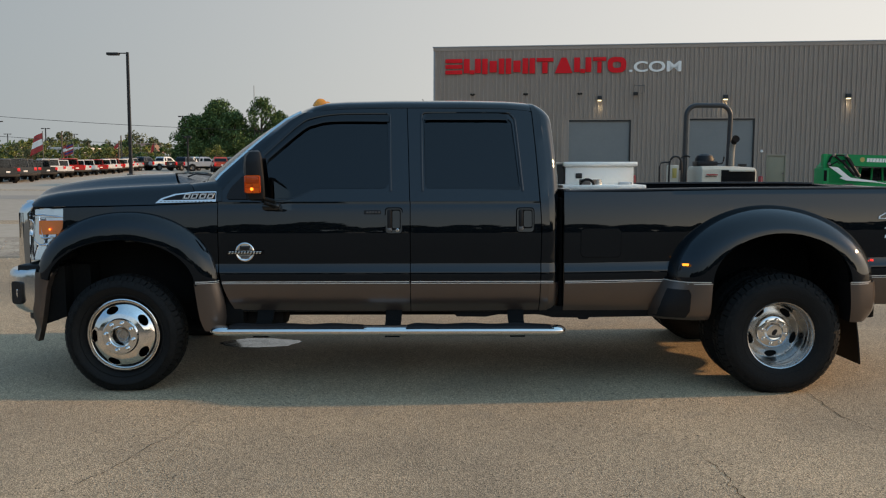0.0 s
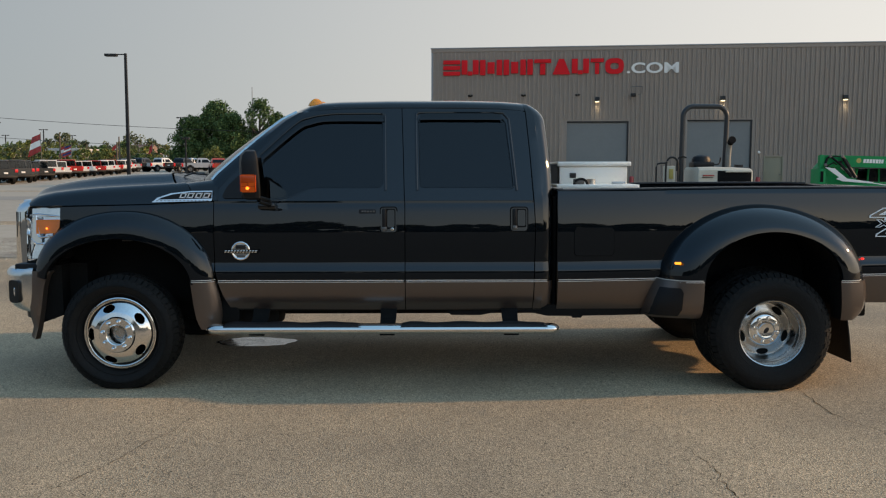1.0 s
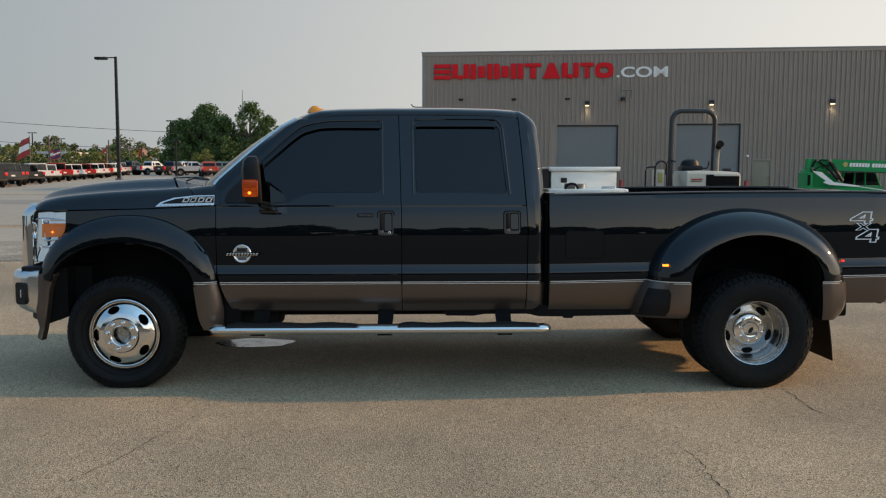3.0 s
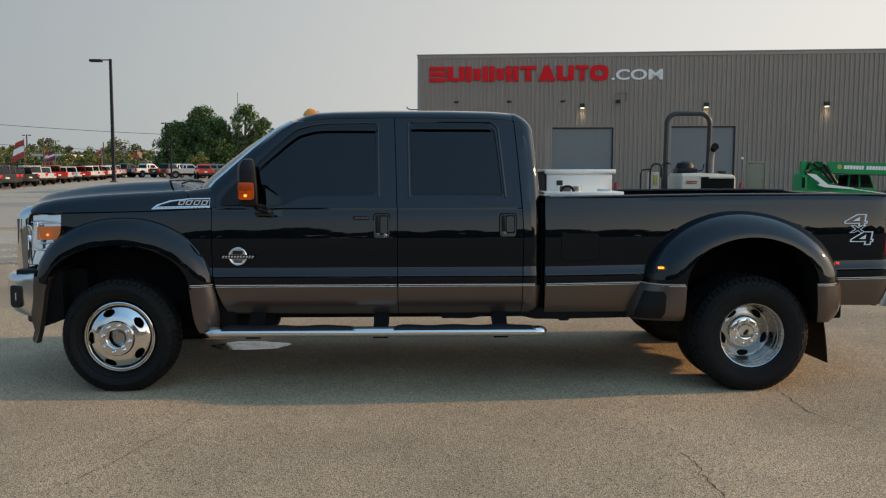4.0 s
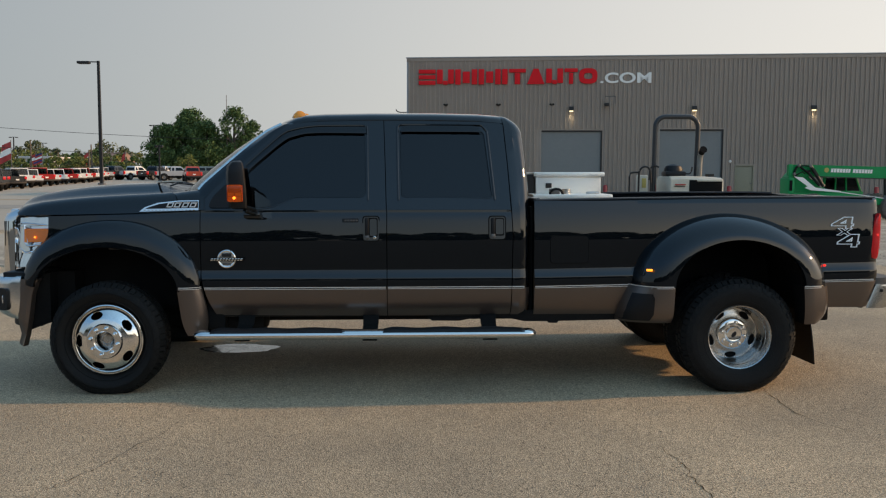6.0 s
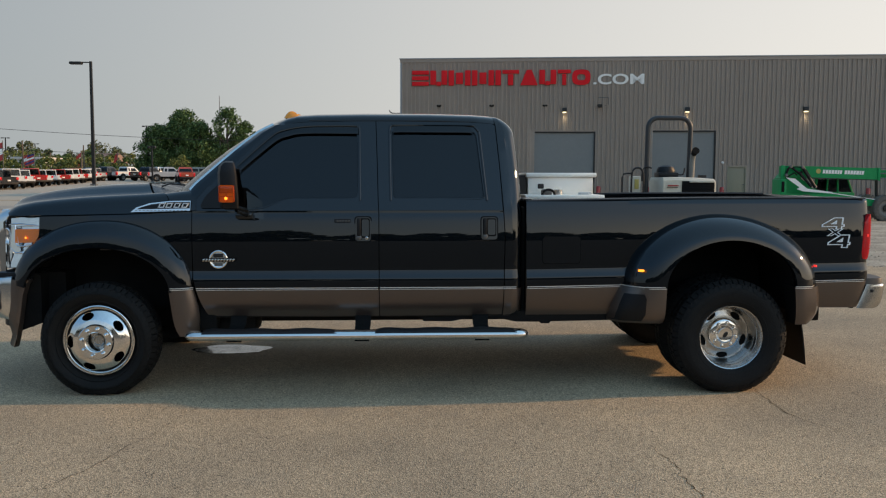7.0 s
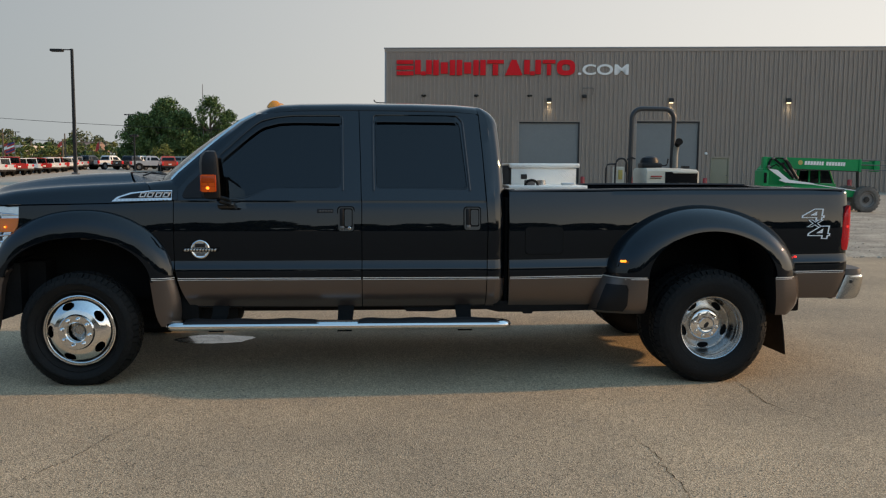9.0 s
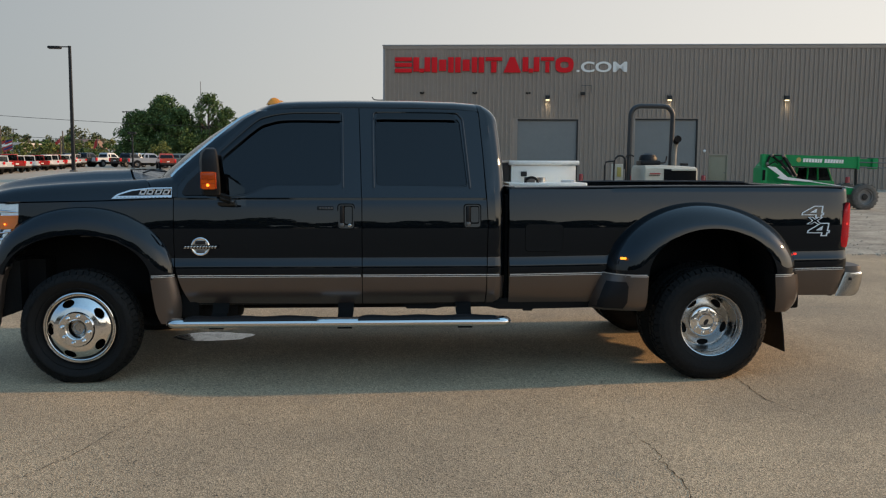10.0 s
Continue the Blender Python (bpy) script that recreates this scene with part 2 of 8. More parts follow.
def ground_material():
    """Weathered lot paving: fine light and dark aggregate, broad stains."""
    m = material("paving", (0.2, 0.2, 0.2), 0.85, spec=0.3)
    n, l = m.node_tree.nodes, m.node_tree.links
    b = n["Principled BSDF"]
    tc = n.new("ShaderNodeTexCoord")

    def noise_node(scale, detail, rough=0.5):
        t = n.new("ShaderNodeTexNoise")
        t.inputs["Scale"].default_value, t.inputs["Detail"].default_value, t.inputs["Roughness"].default_value = scale, detail, rough
        l.new(tc.outputs["Object"], t.inputs["Vector"])
        return t

    def mixed(fac, a, c, lo, hi):
        r = n.new("ShaderNodeMapRange")
        r.inputs["From Min"].default_value, r.inputs["From Max"].default_value = lo, hi
        l.new(fac, r.inputs["Value"])
        x = n.new("ShaderNodeMix")
        x.data_type = "RGBA"
        l.new(r.outputs[0], x.inputs[0])
        for socket, v in ((x.inputs[6], a), (x.inputs[7], c)):
            if isinstance(v, tuple):
                socket.default_value = (*v, 1)
            else:
                l.new(v, socket)
        return x.outputs[2]

    vor = n.new("ShaderNodeTexVoronoi")
    vor.inputs["Scale"].default_value = 135.0
    l.new(tc.outputs["Object"], vor.inputs["Vector"])
    hue = n.new("ShaderNodeSeparateColor")
    l.new(vor.outputs["Color"], hue.inputs[0])
    stones = mixed(hue.outputs["Red"], (0.245, 0.196, 0.130), (0.70, 0.550, 0.372), 0.0, 1.0)
    binder = mixed(vor.outputs["Distance"], stones, (0.304, 0.241, 0.158), 0.45, 0.75)
    broad = noise_node(0.35, 6.0, 0.6)
    tone = mixed(broad.outputs["Fac"], (0.66, 0.665, 0.68), (1.27, 1.215, 1.14), 0.32, 0.68)
    mul = n.new("ShaderNodeMix")
    mul.data_type, mul.blend_type = "RGBA", "MULTIPLY"
    mul.inputs[0].default_value = 1.0
    l.new(binder, mul.inputs[6])
    l.new(tone, mul.inputs[7])
    pits = noise_node(72.0, 2.0, 0.55)
    pitted = mixed(pits.outputs["Fac"], (0.070, 0.057, 0.041), mul.outputs[2], 0.325, 0.385)
    blot = noise_node(2.3, 4.0, 0.6)
    final = mixed(blot.outputs["Fac"], pitted, (0.26, 0.225, 0.170), 0.60, 1.0)
    l.new(final, b.inputs["Base Color"])
    bump = n.new("ShaderNodeBump")
    bump.inputs["Strength"].default_value, bump.inputs["Distance"].default_value = 0.55, 0.006
    l.new(vor.outputs["Distance"], bump.inputs["Height"])
    l.new(bump.outputs[0], b.inputs["Normal"])
    return m


M["paving"] = ground_material()
M["gravel"] = varied(material("gravel", (0.50, 0.44, 0.34), 0.9, spec=0.2), (0.22, 0.19, 0.15), 1.2, 18.0, 1.0, 1.0, 22.0, space="Object")
M["lane"] = varied(material("lane", (0.34, 0.31, 0.26), 0.85, spec=0.3), (0.27, 0.25, 0.215), 0.6, 30.0, 0.7)
M["far_paving"] = varied(material("far_paving", (0.45, 0.395, 0.31), 0.85, spec=0.3), (0.35, 0.305, 0.24), 0.12, 3.0, 0.8)
M["crack"] = material("crack", (0.03, 0.026, 0.022), 0.95, spec=0.1)


def plate_material():
    """Bright aluminium tread plate with raised diagonal bars."""
    m = material("tread_plate", (0.92, 0.88, 0.80), 0.42, 0.80)
    n, l = m.node_tree.nodes, m.node_tree.links
    tc = n.new("ShaderNodeTexCoord")
    hs = []
    for ang in (45, -45):
        turn = n.new("ShaderNodeMapping")
        turn.inputs["Rotation"].default_value = (0.0, radians(ang), 0.0)
        mp = n.new("ShaderNodeMapping")
        w = n.new("ShaderNodeTexVoronoi")
        w.inputs["Scale"].default_value, w.inputs["Randomness"].default_value = 72.0, 0.1
        mp.inputs["Scale"].default_value = (1.0, 0.02, 0.4)
        l.new(tc.outputs["Object"], turn.inputs["Vector"])
        l.new(turn.outputs[0], mp.inputs["Vector"])
        l.new(mp.outputs[0], w.inputs["Vector"])
        hs.append(w.outputs["Distance"])
    mn = n.new("ShaderNodeMath")
    mn.operation = "MINIMUM"
    l.new(hs[0], mn.inputs[0])
    l.new(hs[1], mn.inputs[1])
    bp = n.new("ShaderNodeBump")
    bp.invert = True
    bp.inputs["Strength"].default_value, bp.inputs["Distance"].default_value = 0.6, 0.008
    l.new(mn.outputs[0], bp.inputs["Height"])
    l.new(bp.outputs[0], n["Principled BSDF"].inputs["Normal"])
    return m


M["plate"] = plate_material()


# ==== mesh helpers ====
def part(name, bm, mat, parent=None, label="", sharp=32.0, m=None):
    """Links a bmesh as one mesh object, under a thing or a part."""
    bmesh.ops.remove_doubles(bm, verts=bm.verts, dist=1e-5)
    bmesh.ops.dissolve_degenerate(bm, dist=1e-6, edges=bm.edges)
    bmesh.ops.recalc_face_normals(bm, faces=bm.faces)
    lim = radians(sharp)
    for f in bm.faces:
        f.smooth = True
    for e in bm.edges:
        e.smooth = len(e.link_faces) == 2 and e.calc_face_angle(0) < lim
    me = bpy.data.meshes.new(name)
    bm.to_mesh(me)
    bm.free()
    for x in (mat if isinstance(mat, (list, tuple)) else [mat]):
        me.materials.append(M[x])
    ob = new(name, me)
    if m is not None:
        ob.matrix_basis = m
    if parent is not None:
        ob.parent = parent
    if label:
        ob["label"] = label
    return ob


def thick(ob, t, offset=0.0):
    s = ob.modifiers.new("thickness", "SOLIDIFY")
    s.thickness, s.offset = t, offset
    return ob


def empty(name, m=None):
    ob = new(name)
    ob.empty_display_size = 0.3
    if m is not None:
        ob.matrix_basis = m
    return ob


def loft(bm, rings, close_u=False, close_v=False, mat=None):
    """A grid of quads through rows of points; mat(i, j) gives a face's material slot."""
    vs = [[bm.verts.new(p) for p in r] for r in rings]
    nu, nv = len(vs), len(vs[0])
    for i in range(nu if close_u else nu - 1):
        for j in range(nv if close_v else nv - 1):
            q = (vs[i][j], vs[i][(j + 1) % nv], vs[(i + 1) % nu][(j + 1) % nv], vs[(i + 1) % nu][j])
            f = bm.faces.new(q)
            if mat:
                f.material_index = mat(i, j)
    return vs


def box(bm, lo, hi, bev=0.0, m=None, seg=2):
    b = bmesh.new()
    bmesh.ops.create_cube(b, size=1.0)
    for v in b.verts:
        v.co = Vector([lo[k] + (v.co[k] + 0.5) * (hi[k] - lo[k]) for k in range(3)])
    if bev:
        bmesh.ops.bevel(b, geom=b.edges[:], offset=bev, segments=seg, affect="EDGES", profile=0.6)
    merge(bm, b, m)
    return bm


def merge(bm, b, m=None):
    if m is not None:
        bmesh.ops.transform(b, matrix=m, verts=b.verts)
    tmp = bpy.data.meshes.new("tmp")
    b.to_mesh(tmp)
    b.free()
    bm.from_mesh(tmp)
    bpy.data.meshes.remove(tmp)
    return bm


def boxed(lo, hi, bev=0.0, m=None, seg=2):
    return box(bmesh.new(), lo, hi, bev, m, seg)


def tube(bm, pts, r, n=10, caps=True, r2=None, up=None):
    """A round bar along points; r2 gives another radius in the second cross direction."""
    pts = [Vector(p) for p in pts]
    rings = []
    for i, p in enumerate(pts):
        d = (pts[min(i + 1, len(pts) - 1)] - pts[max(i - 1, 0)]).normalized()
        ref = Vector(up) if up else Vector((0, 0, 1)) if abs(d.z) < 0.9 else Vector((1, 0, 0))
        a = d.cross(ref).normalized()
        b = a.cross(d).normalized()
        rr = r[i] if isinstance(r, (list, tuple)) else r
        rings.append([p + a * (rr * math.cos(2 * math.pi * k / n)) + b * ((r2 or rr) * math.sin(2 * math.pi * k / n)) for k in range(n)])
    vs = loft(bm, rings, close_v=True)
    if caps:
        bm.faces.new(vs[0][::-1])
        bm.faces.new(vs[-1])
    return bm


def smooth_line(pts, n=6):
    """Points of a soft curve through the given points."""
    pts = [Vector(p) for p in pts]
    out = []
    for i in range(len(pts) - 1):
        a, b, c, d = pts[max(i - 1, 0)], pts[i], pts[i + 1], pts[min(i + 2, len(pts) - 1)]
        for k in range(n):
            t = k / n
            out.append(0.5 * ((2 * b) + (c - a) * t + (2 * a - 5 * b + 4 * c - d) * t * t + (3 * b - a - 3 * c + d) * t ** 3))
    out.append(pts[-1])
    return out


def round_poly(poly, r, n=5):
    """A 2D outline with its corners rounded."""
    out = []
    k = len(poly)
    for i in range(k):
        p, a, b = Vector(poly[i]), Vector(poly[i - 1]), Vector(poly[(i + 1) % k])
        da, db = (a - p), (b - p)
        rr = min(r, da.length * 0.45, db.length * 0.45)
        s, e = p + da.normalized() * rr, p + db.normalized() * rr
        for j in range(n + 1):
            t = j / n
            out.append((1 - t) ** 2 * s + 2 * t * (1 - t) * p + t * t * e)
    return out


def plate_shape(outer, holes, to3d, bm=None):
    """A flat face with openings: outlines in 2D, placed by to3d(u, v)."""
    bm = bm or bmesh.new()
    edges = []
    for loop in [outer] + list(holes):
        vs = [bm.verts.new(to3d(p[0], p[1])) for p in loop]
        edges += [bm.edges.new((vs[i], vs[(i + 1) % len(vs)])) for i in range(len(vs))]
    bmesh.ops.triangle_fill(bm, use_beauty=True, use_dissolve=False, edges=edges)
    return bm


def prism(poly, to3d, depth):
    """A solid plate: the outline at v-depth 0 and at depth, joined round its edge."""
    bm = bmesh.new()
    a = [bm.verts.new(to3d(p[0], p[1], 0.0)) for p in poly]
    b = [bm.verts.new(to3d(p[0], p[1], depth)) for p in poly]
    bm.faces.new(a)
    bm.faces.new(b[::-1])
    for i in range(len(a)):
        bm.faces.new((a[i], b[i], b[(i + 1) % len(a)], a[(i + 1) % len(a)]))
    return bm


def lathe(bm, prof, n=64, axis="y", mat=None):
    """Turns a profile of (axial, radius) round the y axis."""
    rings = [[(r * math.cos(2 * math.pi * k / n), a, r * math.sin(2 * math.pi * k / n)) for k in range(n)] for a, r in prof]
    return loft(bm, rings, close_v=True, mat=mat)


def interp(x, xs, ys):
    return float(np.interp(x, xs, ys))


# ==== ground ====
def ground_z(x, y):
    near = max(0.0, min(1.0, 1.0 - (abs(y) - 6.0) / 10.0))
    lot = (0.0058 * max(-6.0, min(9.0, x)) - 0.012) * near
    return lot + 0.0105 * max(0.0, min(y, 130.0) - 45.0)


def build_ground():
    bm = bmesh.new()
    xs = sorted(set([-3000, -1200, -600, -300, -150] + list(np.linspace(-100, 60, 33)) + list(np.linspace(-12, 14, 27)) + [90, 150, 300, 600, 1200, 3000]))
    ys = sorted(set([-3000, -1200, -500, -200, -100, -50] + list(np.linspace(-24, 20, 45)) + list(np.linspace(25, 130, 36)) + [160, 200, 300, 600, 1200, 3000]))
    loft(bm, [[(x, y, ground_z(x, y)) for x in xs] for y in ys])
    tagged(part("ground", bm, "paving"), "weathered grey-brown lot paving with fine exposed aggregate", "ground", kind="structure")


build_ground()


def edge_wobble(x, seed, amp):
    return amp * (noise.noise(Vector((x * 0.35, seed, 0))) + 0.5 * noise.noise(Vector((x * 1.7, seed, 3))))


def build_gravel():
    """The gravel yard behind the truck, with a ragged near edge and a low heaped rim at its far end."""
    bm = bmesh.new()
    xs = np.linspace(-40, 60, 220)
    rows = []
    for k in range(26):
        row = []
        for x in xs:
            near = 7.4 + edge_wobble(x, 2.0, 0.35)
            far = 11.2 + edge_wobble(x, 7.0, 0.4) if x < -2 else 11.2 + min(1.0, (x + 2) / 6.0) * 41.0
            t = (k / 25) ** 1.7
            y = near + (far - near) * t
            bumpy = 0.03 * noise.noise(Vector((x * 0.8, y * 0.8, 5))) + 0.015 * noise.noise(Vector((x * 3, y * 3, 9)))
            z = ground_z(x, y) + (-0.01 if k in (0, 25) else 0.035 + bumpy)
            row.append((x, y, z))
        rows.append(row)
    loft(bm, rows)
    tagged(part("gravel", bm, "gravel"), "rough pale gravel yard beyond the paving", "gravel", kind="structure")
    rnd = random.Random(4)
    verts, faces = [], []
    for i in range(5200):
        x = rnd.uniform(-12, 26)
        y = 7.2 + edge_wobble(x, 2.0, 0.35) + abs(rnd.gauss(0, 1)) ** 1.6 * (2.0 if x < 0 else 4.0)
        if x < -2 and y > 11.2:
            continue
        s = rnd.uniform(0.010, 0.034)
        z = ground_z(x, y) + (0.03 if y > 7.9 else 0.0)
        b = len(verts)
        a0 = rnd.uniform(0, 6.28)
        for k in range(4):
            a = a0 + k * 1.571
            verts.append((x + s * math.cos(a) * rnd.uniform(0.7, 1.3), y + s * math.sin(a) * rnd.uniform(0.7, 1.3), z))
        verts.append((x + rnd.uniform(-0.3, 0.3) * s, y, z + s * rnd.uniform(0.6, 1.0)))
        faces += [(b + k, b + (k + 1) % 4, b + 4) for k in range(4)]
    me = bpy.data.meshes.new("loose_stones")
    me.from_pydata(verts, [], faces)
    me.materials.append(M["gravel"])
    tagged(new("loose_stones", me), "loose pale stones scattered over the gravel yard", "gravel", kind="stuff")


build_gravel()


def far_lot():
    """Paler concrete of the car lot, beyond the gravel."""
    bm = bmesh.new()
    xs = np.linspace(-140, 0, 60)
    loft(bm, [[(x, y + (edge_wobble(x, 3.0, 0.3) if y < 12 else 0), ground_z(x, y) + 0.003) for x in xs] for y in (11.6, 14, 18, 25, 32, 45, 60, 80, 100, 115, 130, 160)])
    tagged(part("pavement", bm, "far_paving"), "pale sunlit concrete of the far car lot", "pavement", kind="structure")


far_lot()


def lane_strip():
    """A darker strip of paving that crosses the far lot."""
    bm = bmesh.new()
    xs = np.linspace(-80, 2, 90)
    loft(bm, [[(x, y + edge_wobble(x, s, 0.5), ground_z(x, y) + 0.012) for x in xs] for y, s in ((31, 1.0), (33, 4.0), (35.5, 8.0))])
    tagged(part("road", bm, "lane"), "darker worn strip of paving across the far lot", "road", kind="structure")


lane_strip()


def back_road():
    """The dark asphalt road behind the viewer, seen mirrored in the truck's paint."""
    bm = bmesh.new()
    xs = sorted(set(list(np.linspace(-120, 120, 49)) + list(np.linspace(-12, 14, 53))))
    rows = []
    for y in [-78, -60, -40, -30, -24, -20] + list(np.linspace(-17, -4.9, 25)):
        rows.append([(x, y + edge_wobble(x, 5.0, 0.2), ground_z(x, y + edge_wobble(x, 5.0, 0.2)) + 0.012) for x in xs])
    loft(bm, rows)
    tagged(part("road", bm, "asphalt"), "dark asphalt road behind the lot's near edge", "road", kind="structure")


back_road()


def crack_line(pts, width, seed):
    rnd = random.Random(seed)
    fine = []
    for i in range(len(pts) - 1):
        n = 5
        for k in range(n):
            t = k / n
            fine.append((pts[i][0] + (pts[i + 1][0] - pts[i][0]) * t + rnd.gauss(0, 0.008), pts[i][1] + (pts[i + 1][1] - pts[i][1]) * t + rnd.gauss(0, 0.006)))
    bm = bmesh.new()
    rows = []
    for i, (x, y) in enumerate(fine):
        w = width * rnd.uniform(0.3, 1.0) * (0.25 + 0.75 * math.sin(math.pi * (i + 1) / (len(fine) + 1)))
        rows.append([(x - w, y - w * 0.2, ground_z(x, y) + 0.003), (x + w, y + w * 0.2, ground_z(x, y) + 0.003)])
    loft(bm, rows)
    tagged(part("crack", bm, "crack"), "thin dark crack in the lot paving", "crack", kind="structure")


# ==== the metal building ====
B0, BTH = (1.476, 54.596), 8.0
BH = 9.82
BZ = 0.10


def bld(s, d=0.0, z=0.0):
    """A point on the facade: metres from its corner, metres out from the wall, height."""
    c, n = math.cos(radians(BTH)), math.sin(radians(BTH))
    return Vector((B0[0] + s * c - d * n, B0[1] - s * n - d * c, z))


BM = Matrix.Translation((B0[0], B0[1], 0)) @ Matrix.Rotation(radians(-BTH), 4, "Z")   # x along the wall, -y out of it
OPENINGS = [(9.35, 13.64, BZ, 4.71), (17.45, 21.80, BZ, 4.78), (22.62, 23.87, BZ, 2.33)]
BLEN, BDEP = 62.0, 34.0


def build_building():
    house = tagged(empty("metal_building", BM), "large flat-roofed workshop clad in grey ribbed metal sheet", "building")
    bm = bmesh.new()
    cuts = [0.0] + [v for o in OPENINGS for v in o[:2]] + [BLEN]
    for i in range(len(cuts) - 1):
        a, b = cuts[i], cuts[i + 1]
        lo = OPENINGS[i // 2][3] if i % 2 else -0.2
        box(bm, (a, 0.0, lo), (b, 0.25, BH - 0.30))
    box(bm, (0.0, 0.25, -0.2), (0.25, BDEP, BH - 0.30))
    box(bm, (BLEN - 0.25, 0.25, -0.2), (BLEN, BDEP, BH - 0.30))
    box(bm, (0.25, BDEP - 0.25, -0.2), (BLEN - 0.25, BDEP, BH - 0.30))
    part("wall", bm, "wall_metal", house)
    bm = bmesh.new()
    s = 0.10
    while s < BLEN:
        lo = -0.2
        for o in OPENINGS:
            if o[0] - 0.12 < s < o[1] + 0.12:
                lo = o[3] + 0.10
        loft(bm, [[(s - 0.045, -0.0, z), (s - 0.03, -0.075, z), (s + 0.03, -0.075, z), (s + 0.045, -0.0, z)] for z in (lo, BH - 0.30)])
        for k in (1, 2):
            q = s + 0.305 * k / 3
            loft(bm, [[(q - 0.02, 0.0, z), (q, -0.012, z), (q + 0.02, 0.0, z)] for z in (lo, BH - 0.30)])
        s += 0.305
    y = 0.3
    while y < BDEP:
        loft(bm, [[(0.0, y - 0.045, z), (-0.034, y - 0.02, z), (-0.034, y + 0.02, z), (0.0, y + 0.045, z)] for z in (-0.2, BH - 0.3)])
        y += 0.305
    tagged(part("rib", bm, "wall_metal", house), kind="stuff")
    bm = boxed((-0.06, -0.06, BH - 0.30), (BLEN + 0.06, 0.30, BH - 0.07), 0.01)
    box(bm, (-0.06, 0.30, BH - 0.30), (0.30, BDEP, BH - 0.07), 0.01)
    part("eave_trim", bm, "wall_metal", house)
    bm = boxed((-0.10, -0.10, BH - 0.068), (BLEN + 0.1, BDEP, BH), 0.01)
    part("roof", bm, "wall_trim", house, "pale metal roof edge")
    part("corner_trim", boxed((-0.05, -0.05, -0.2), (0.12, 0.12, BH - 0.31), 0.01), "wall_trim", house)
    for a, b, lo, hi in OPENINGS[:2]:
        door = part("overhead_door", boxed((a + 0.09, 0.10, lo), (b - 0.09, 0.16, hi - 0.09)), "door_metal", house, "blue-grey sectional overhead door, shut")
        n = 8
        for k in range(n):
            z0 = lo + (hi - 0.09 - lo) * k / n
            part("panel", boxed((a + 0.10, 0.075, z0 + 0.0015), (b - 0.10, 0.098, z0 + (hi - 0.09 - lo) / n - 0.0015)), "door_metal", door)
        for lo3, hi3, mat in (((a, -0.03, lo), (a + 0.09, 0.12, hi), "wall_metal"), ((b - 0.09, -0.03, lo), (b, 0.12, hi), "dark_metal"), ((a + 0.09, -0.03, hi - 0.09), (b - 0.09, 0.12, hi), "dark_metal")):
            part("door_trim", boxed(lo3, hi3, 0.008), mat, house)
    a, b, lo, hi = OPENINGS[2]
    door = part("service_door", boxed((a + 0.06, 0.02, lo), (b - 0.06, 0.07, hi - 0.06), 0.004), "man_door", house, "pale tan steel side door, shut")
    part("door_handle", boxed((b - 0.22, -0.06, lo + 0.98), (b - 0.12, 0.02, lo + 1.04), 0.01), "grey_metal", door)
    for lo3, hi3 in (((a, -0.05, lo), (a + 0.06, 0.12, hi)), ((b - 0.06, -0.05, lo), (b, 0.12, hi)), ((a + 0.06, -0.05, hi - 0.06), (b - 0.06, 0.12, hi))):
        part("door_trim", boxed(lo3, hi3, 0.005), "man_door", house)
    return house


build_building()


def wall_lamp(s, z, lit=True):
    lamp = tagged(empty("wall_lamp", Matrix.Translation(bld(s, 0.0, z)) @ Matrix.Rotation(radians(-BTH), 4, "Z")), "dark shoebox wall lamp, lit warm, on the grey metal wall", "wall lamp", "wall lamps")
    part("back_plate", boxed((-0.13, -0.05, -0.14), (0.13, 0.0, 0.20), 0.01), "dark_metal", lamp)
    bm = bmesh.new()
    loft(bm, [[(x, -0.05, -0.08), (x, -0.05, 0.22), (x, -0.26, 0.20), (x, -0.30, 0.0), (x, -0.30, -0.06)] for x in (-0.155, 0.155)], close_v=True)
    bmesh.ops.holes_fill(bm, edges=bm.edges)
    part("hood", bm, "dark_metal", lamp)
    part("lens", boxed((-0.125, -0.27, -0.14), (0.125, -0.07, -0.082), 0.01), "lamp_glow", lamp, "glowing warm lens")
    return lamp


def light_pool(s, z):
    d = bpy.data.lights.new("wall_lamp_light", "SPOT")
    d.energy, d.color, d.spot_size, d.spot_blend, d.shadow_soft_size = 34.0, (1.0, 0.86, 0.55), radians(105), 0.9, 0.12
    ob = new("wall_lamp_light", d)
    ob.matrix_world = look(bld(s, 0.2, z - 0.15), bld(s, 0.02, z - 2.0))


for s_lamp, z_lamp in ((11.48, 6.13), (19.80, 6.14), (27.62, 6.15), (36.0, 6.15)):
    wall_lamp(s_lamp, z_lamp)
    light_pool(s_lamp, z_lamp)


def spot_light(s, z):
    m = Matrix.Translation(bld(s, 0.0, z)) @ Matrix.Rotation(radians(-BTH), 4, "Z")
    lamp = tagged(empty("spotlight", m), "small black twin floodlight on the metal wall", "floodlight", "small wall floodlights")
    part("base", boxed((-0.06, -0.06, -0.06), (0.06, 0.0, 0.06), 0.01), "dark_metal", lamp)
    for sx in (-1, 1):
        bm = bmesh.new()
        tube(bm, [(sx * 0.03, -0.06, 0.03), (sx * 0.07, -0.12, 0.05), (sx * 0.10, -0.18, 0.02)], [0.035, 0.055, 0.075], 12)
        part("head", bm, "dark_metal", lamp)
    return lamp


for s_lamp in (2.73, 6.43, 10.14, 13.88):
    spot_light(s_lamp, 6.47)


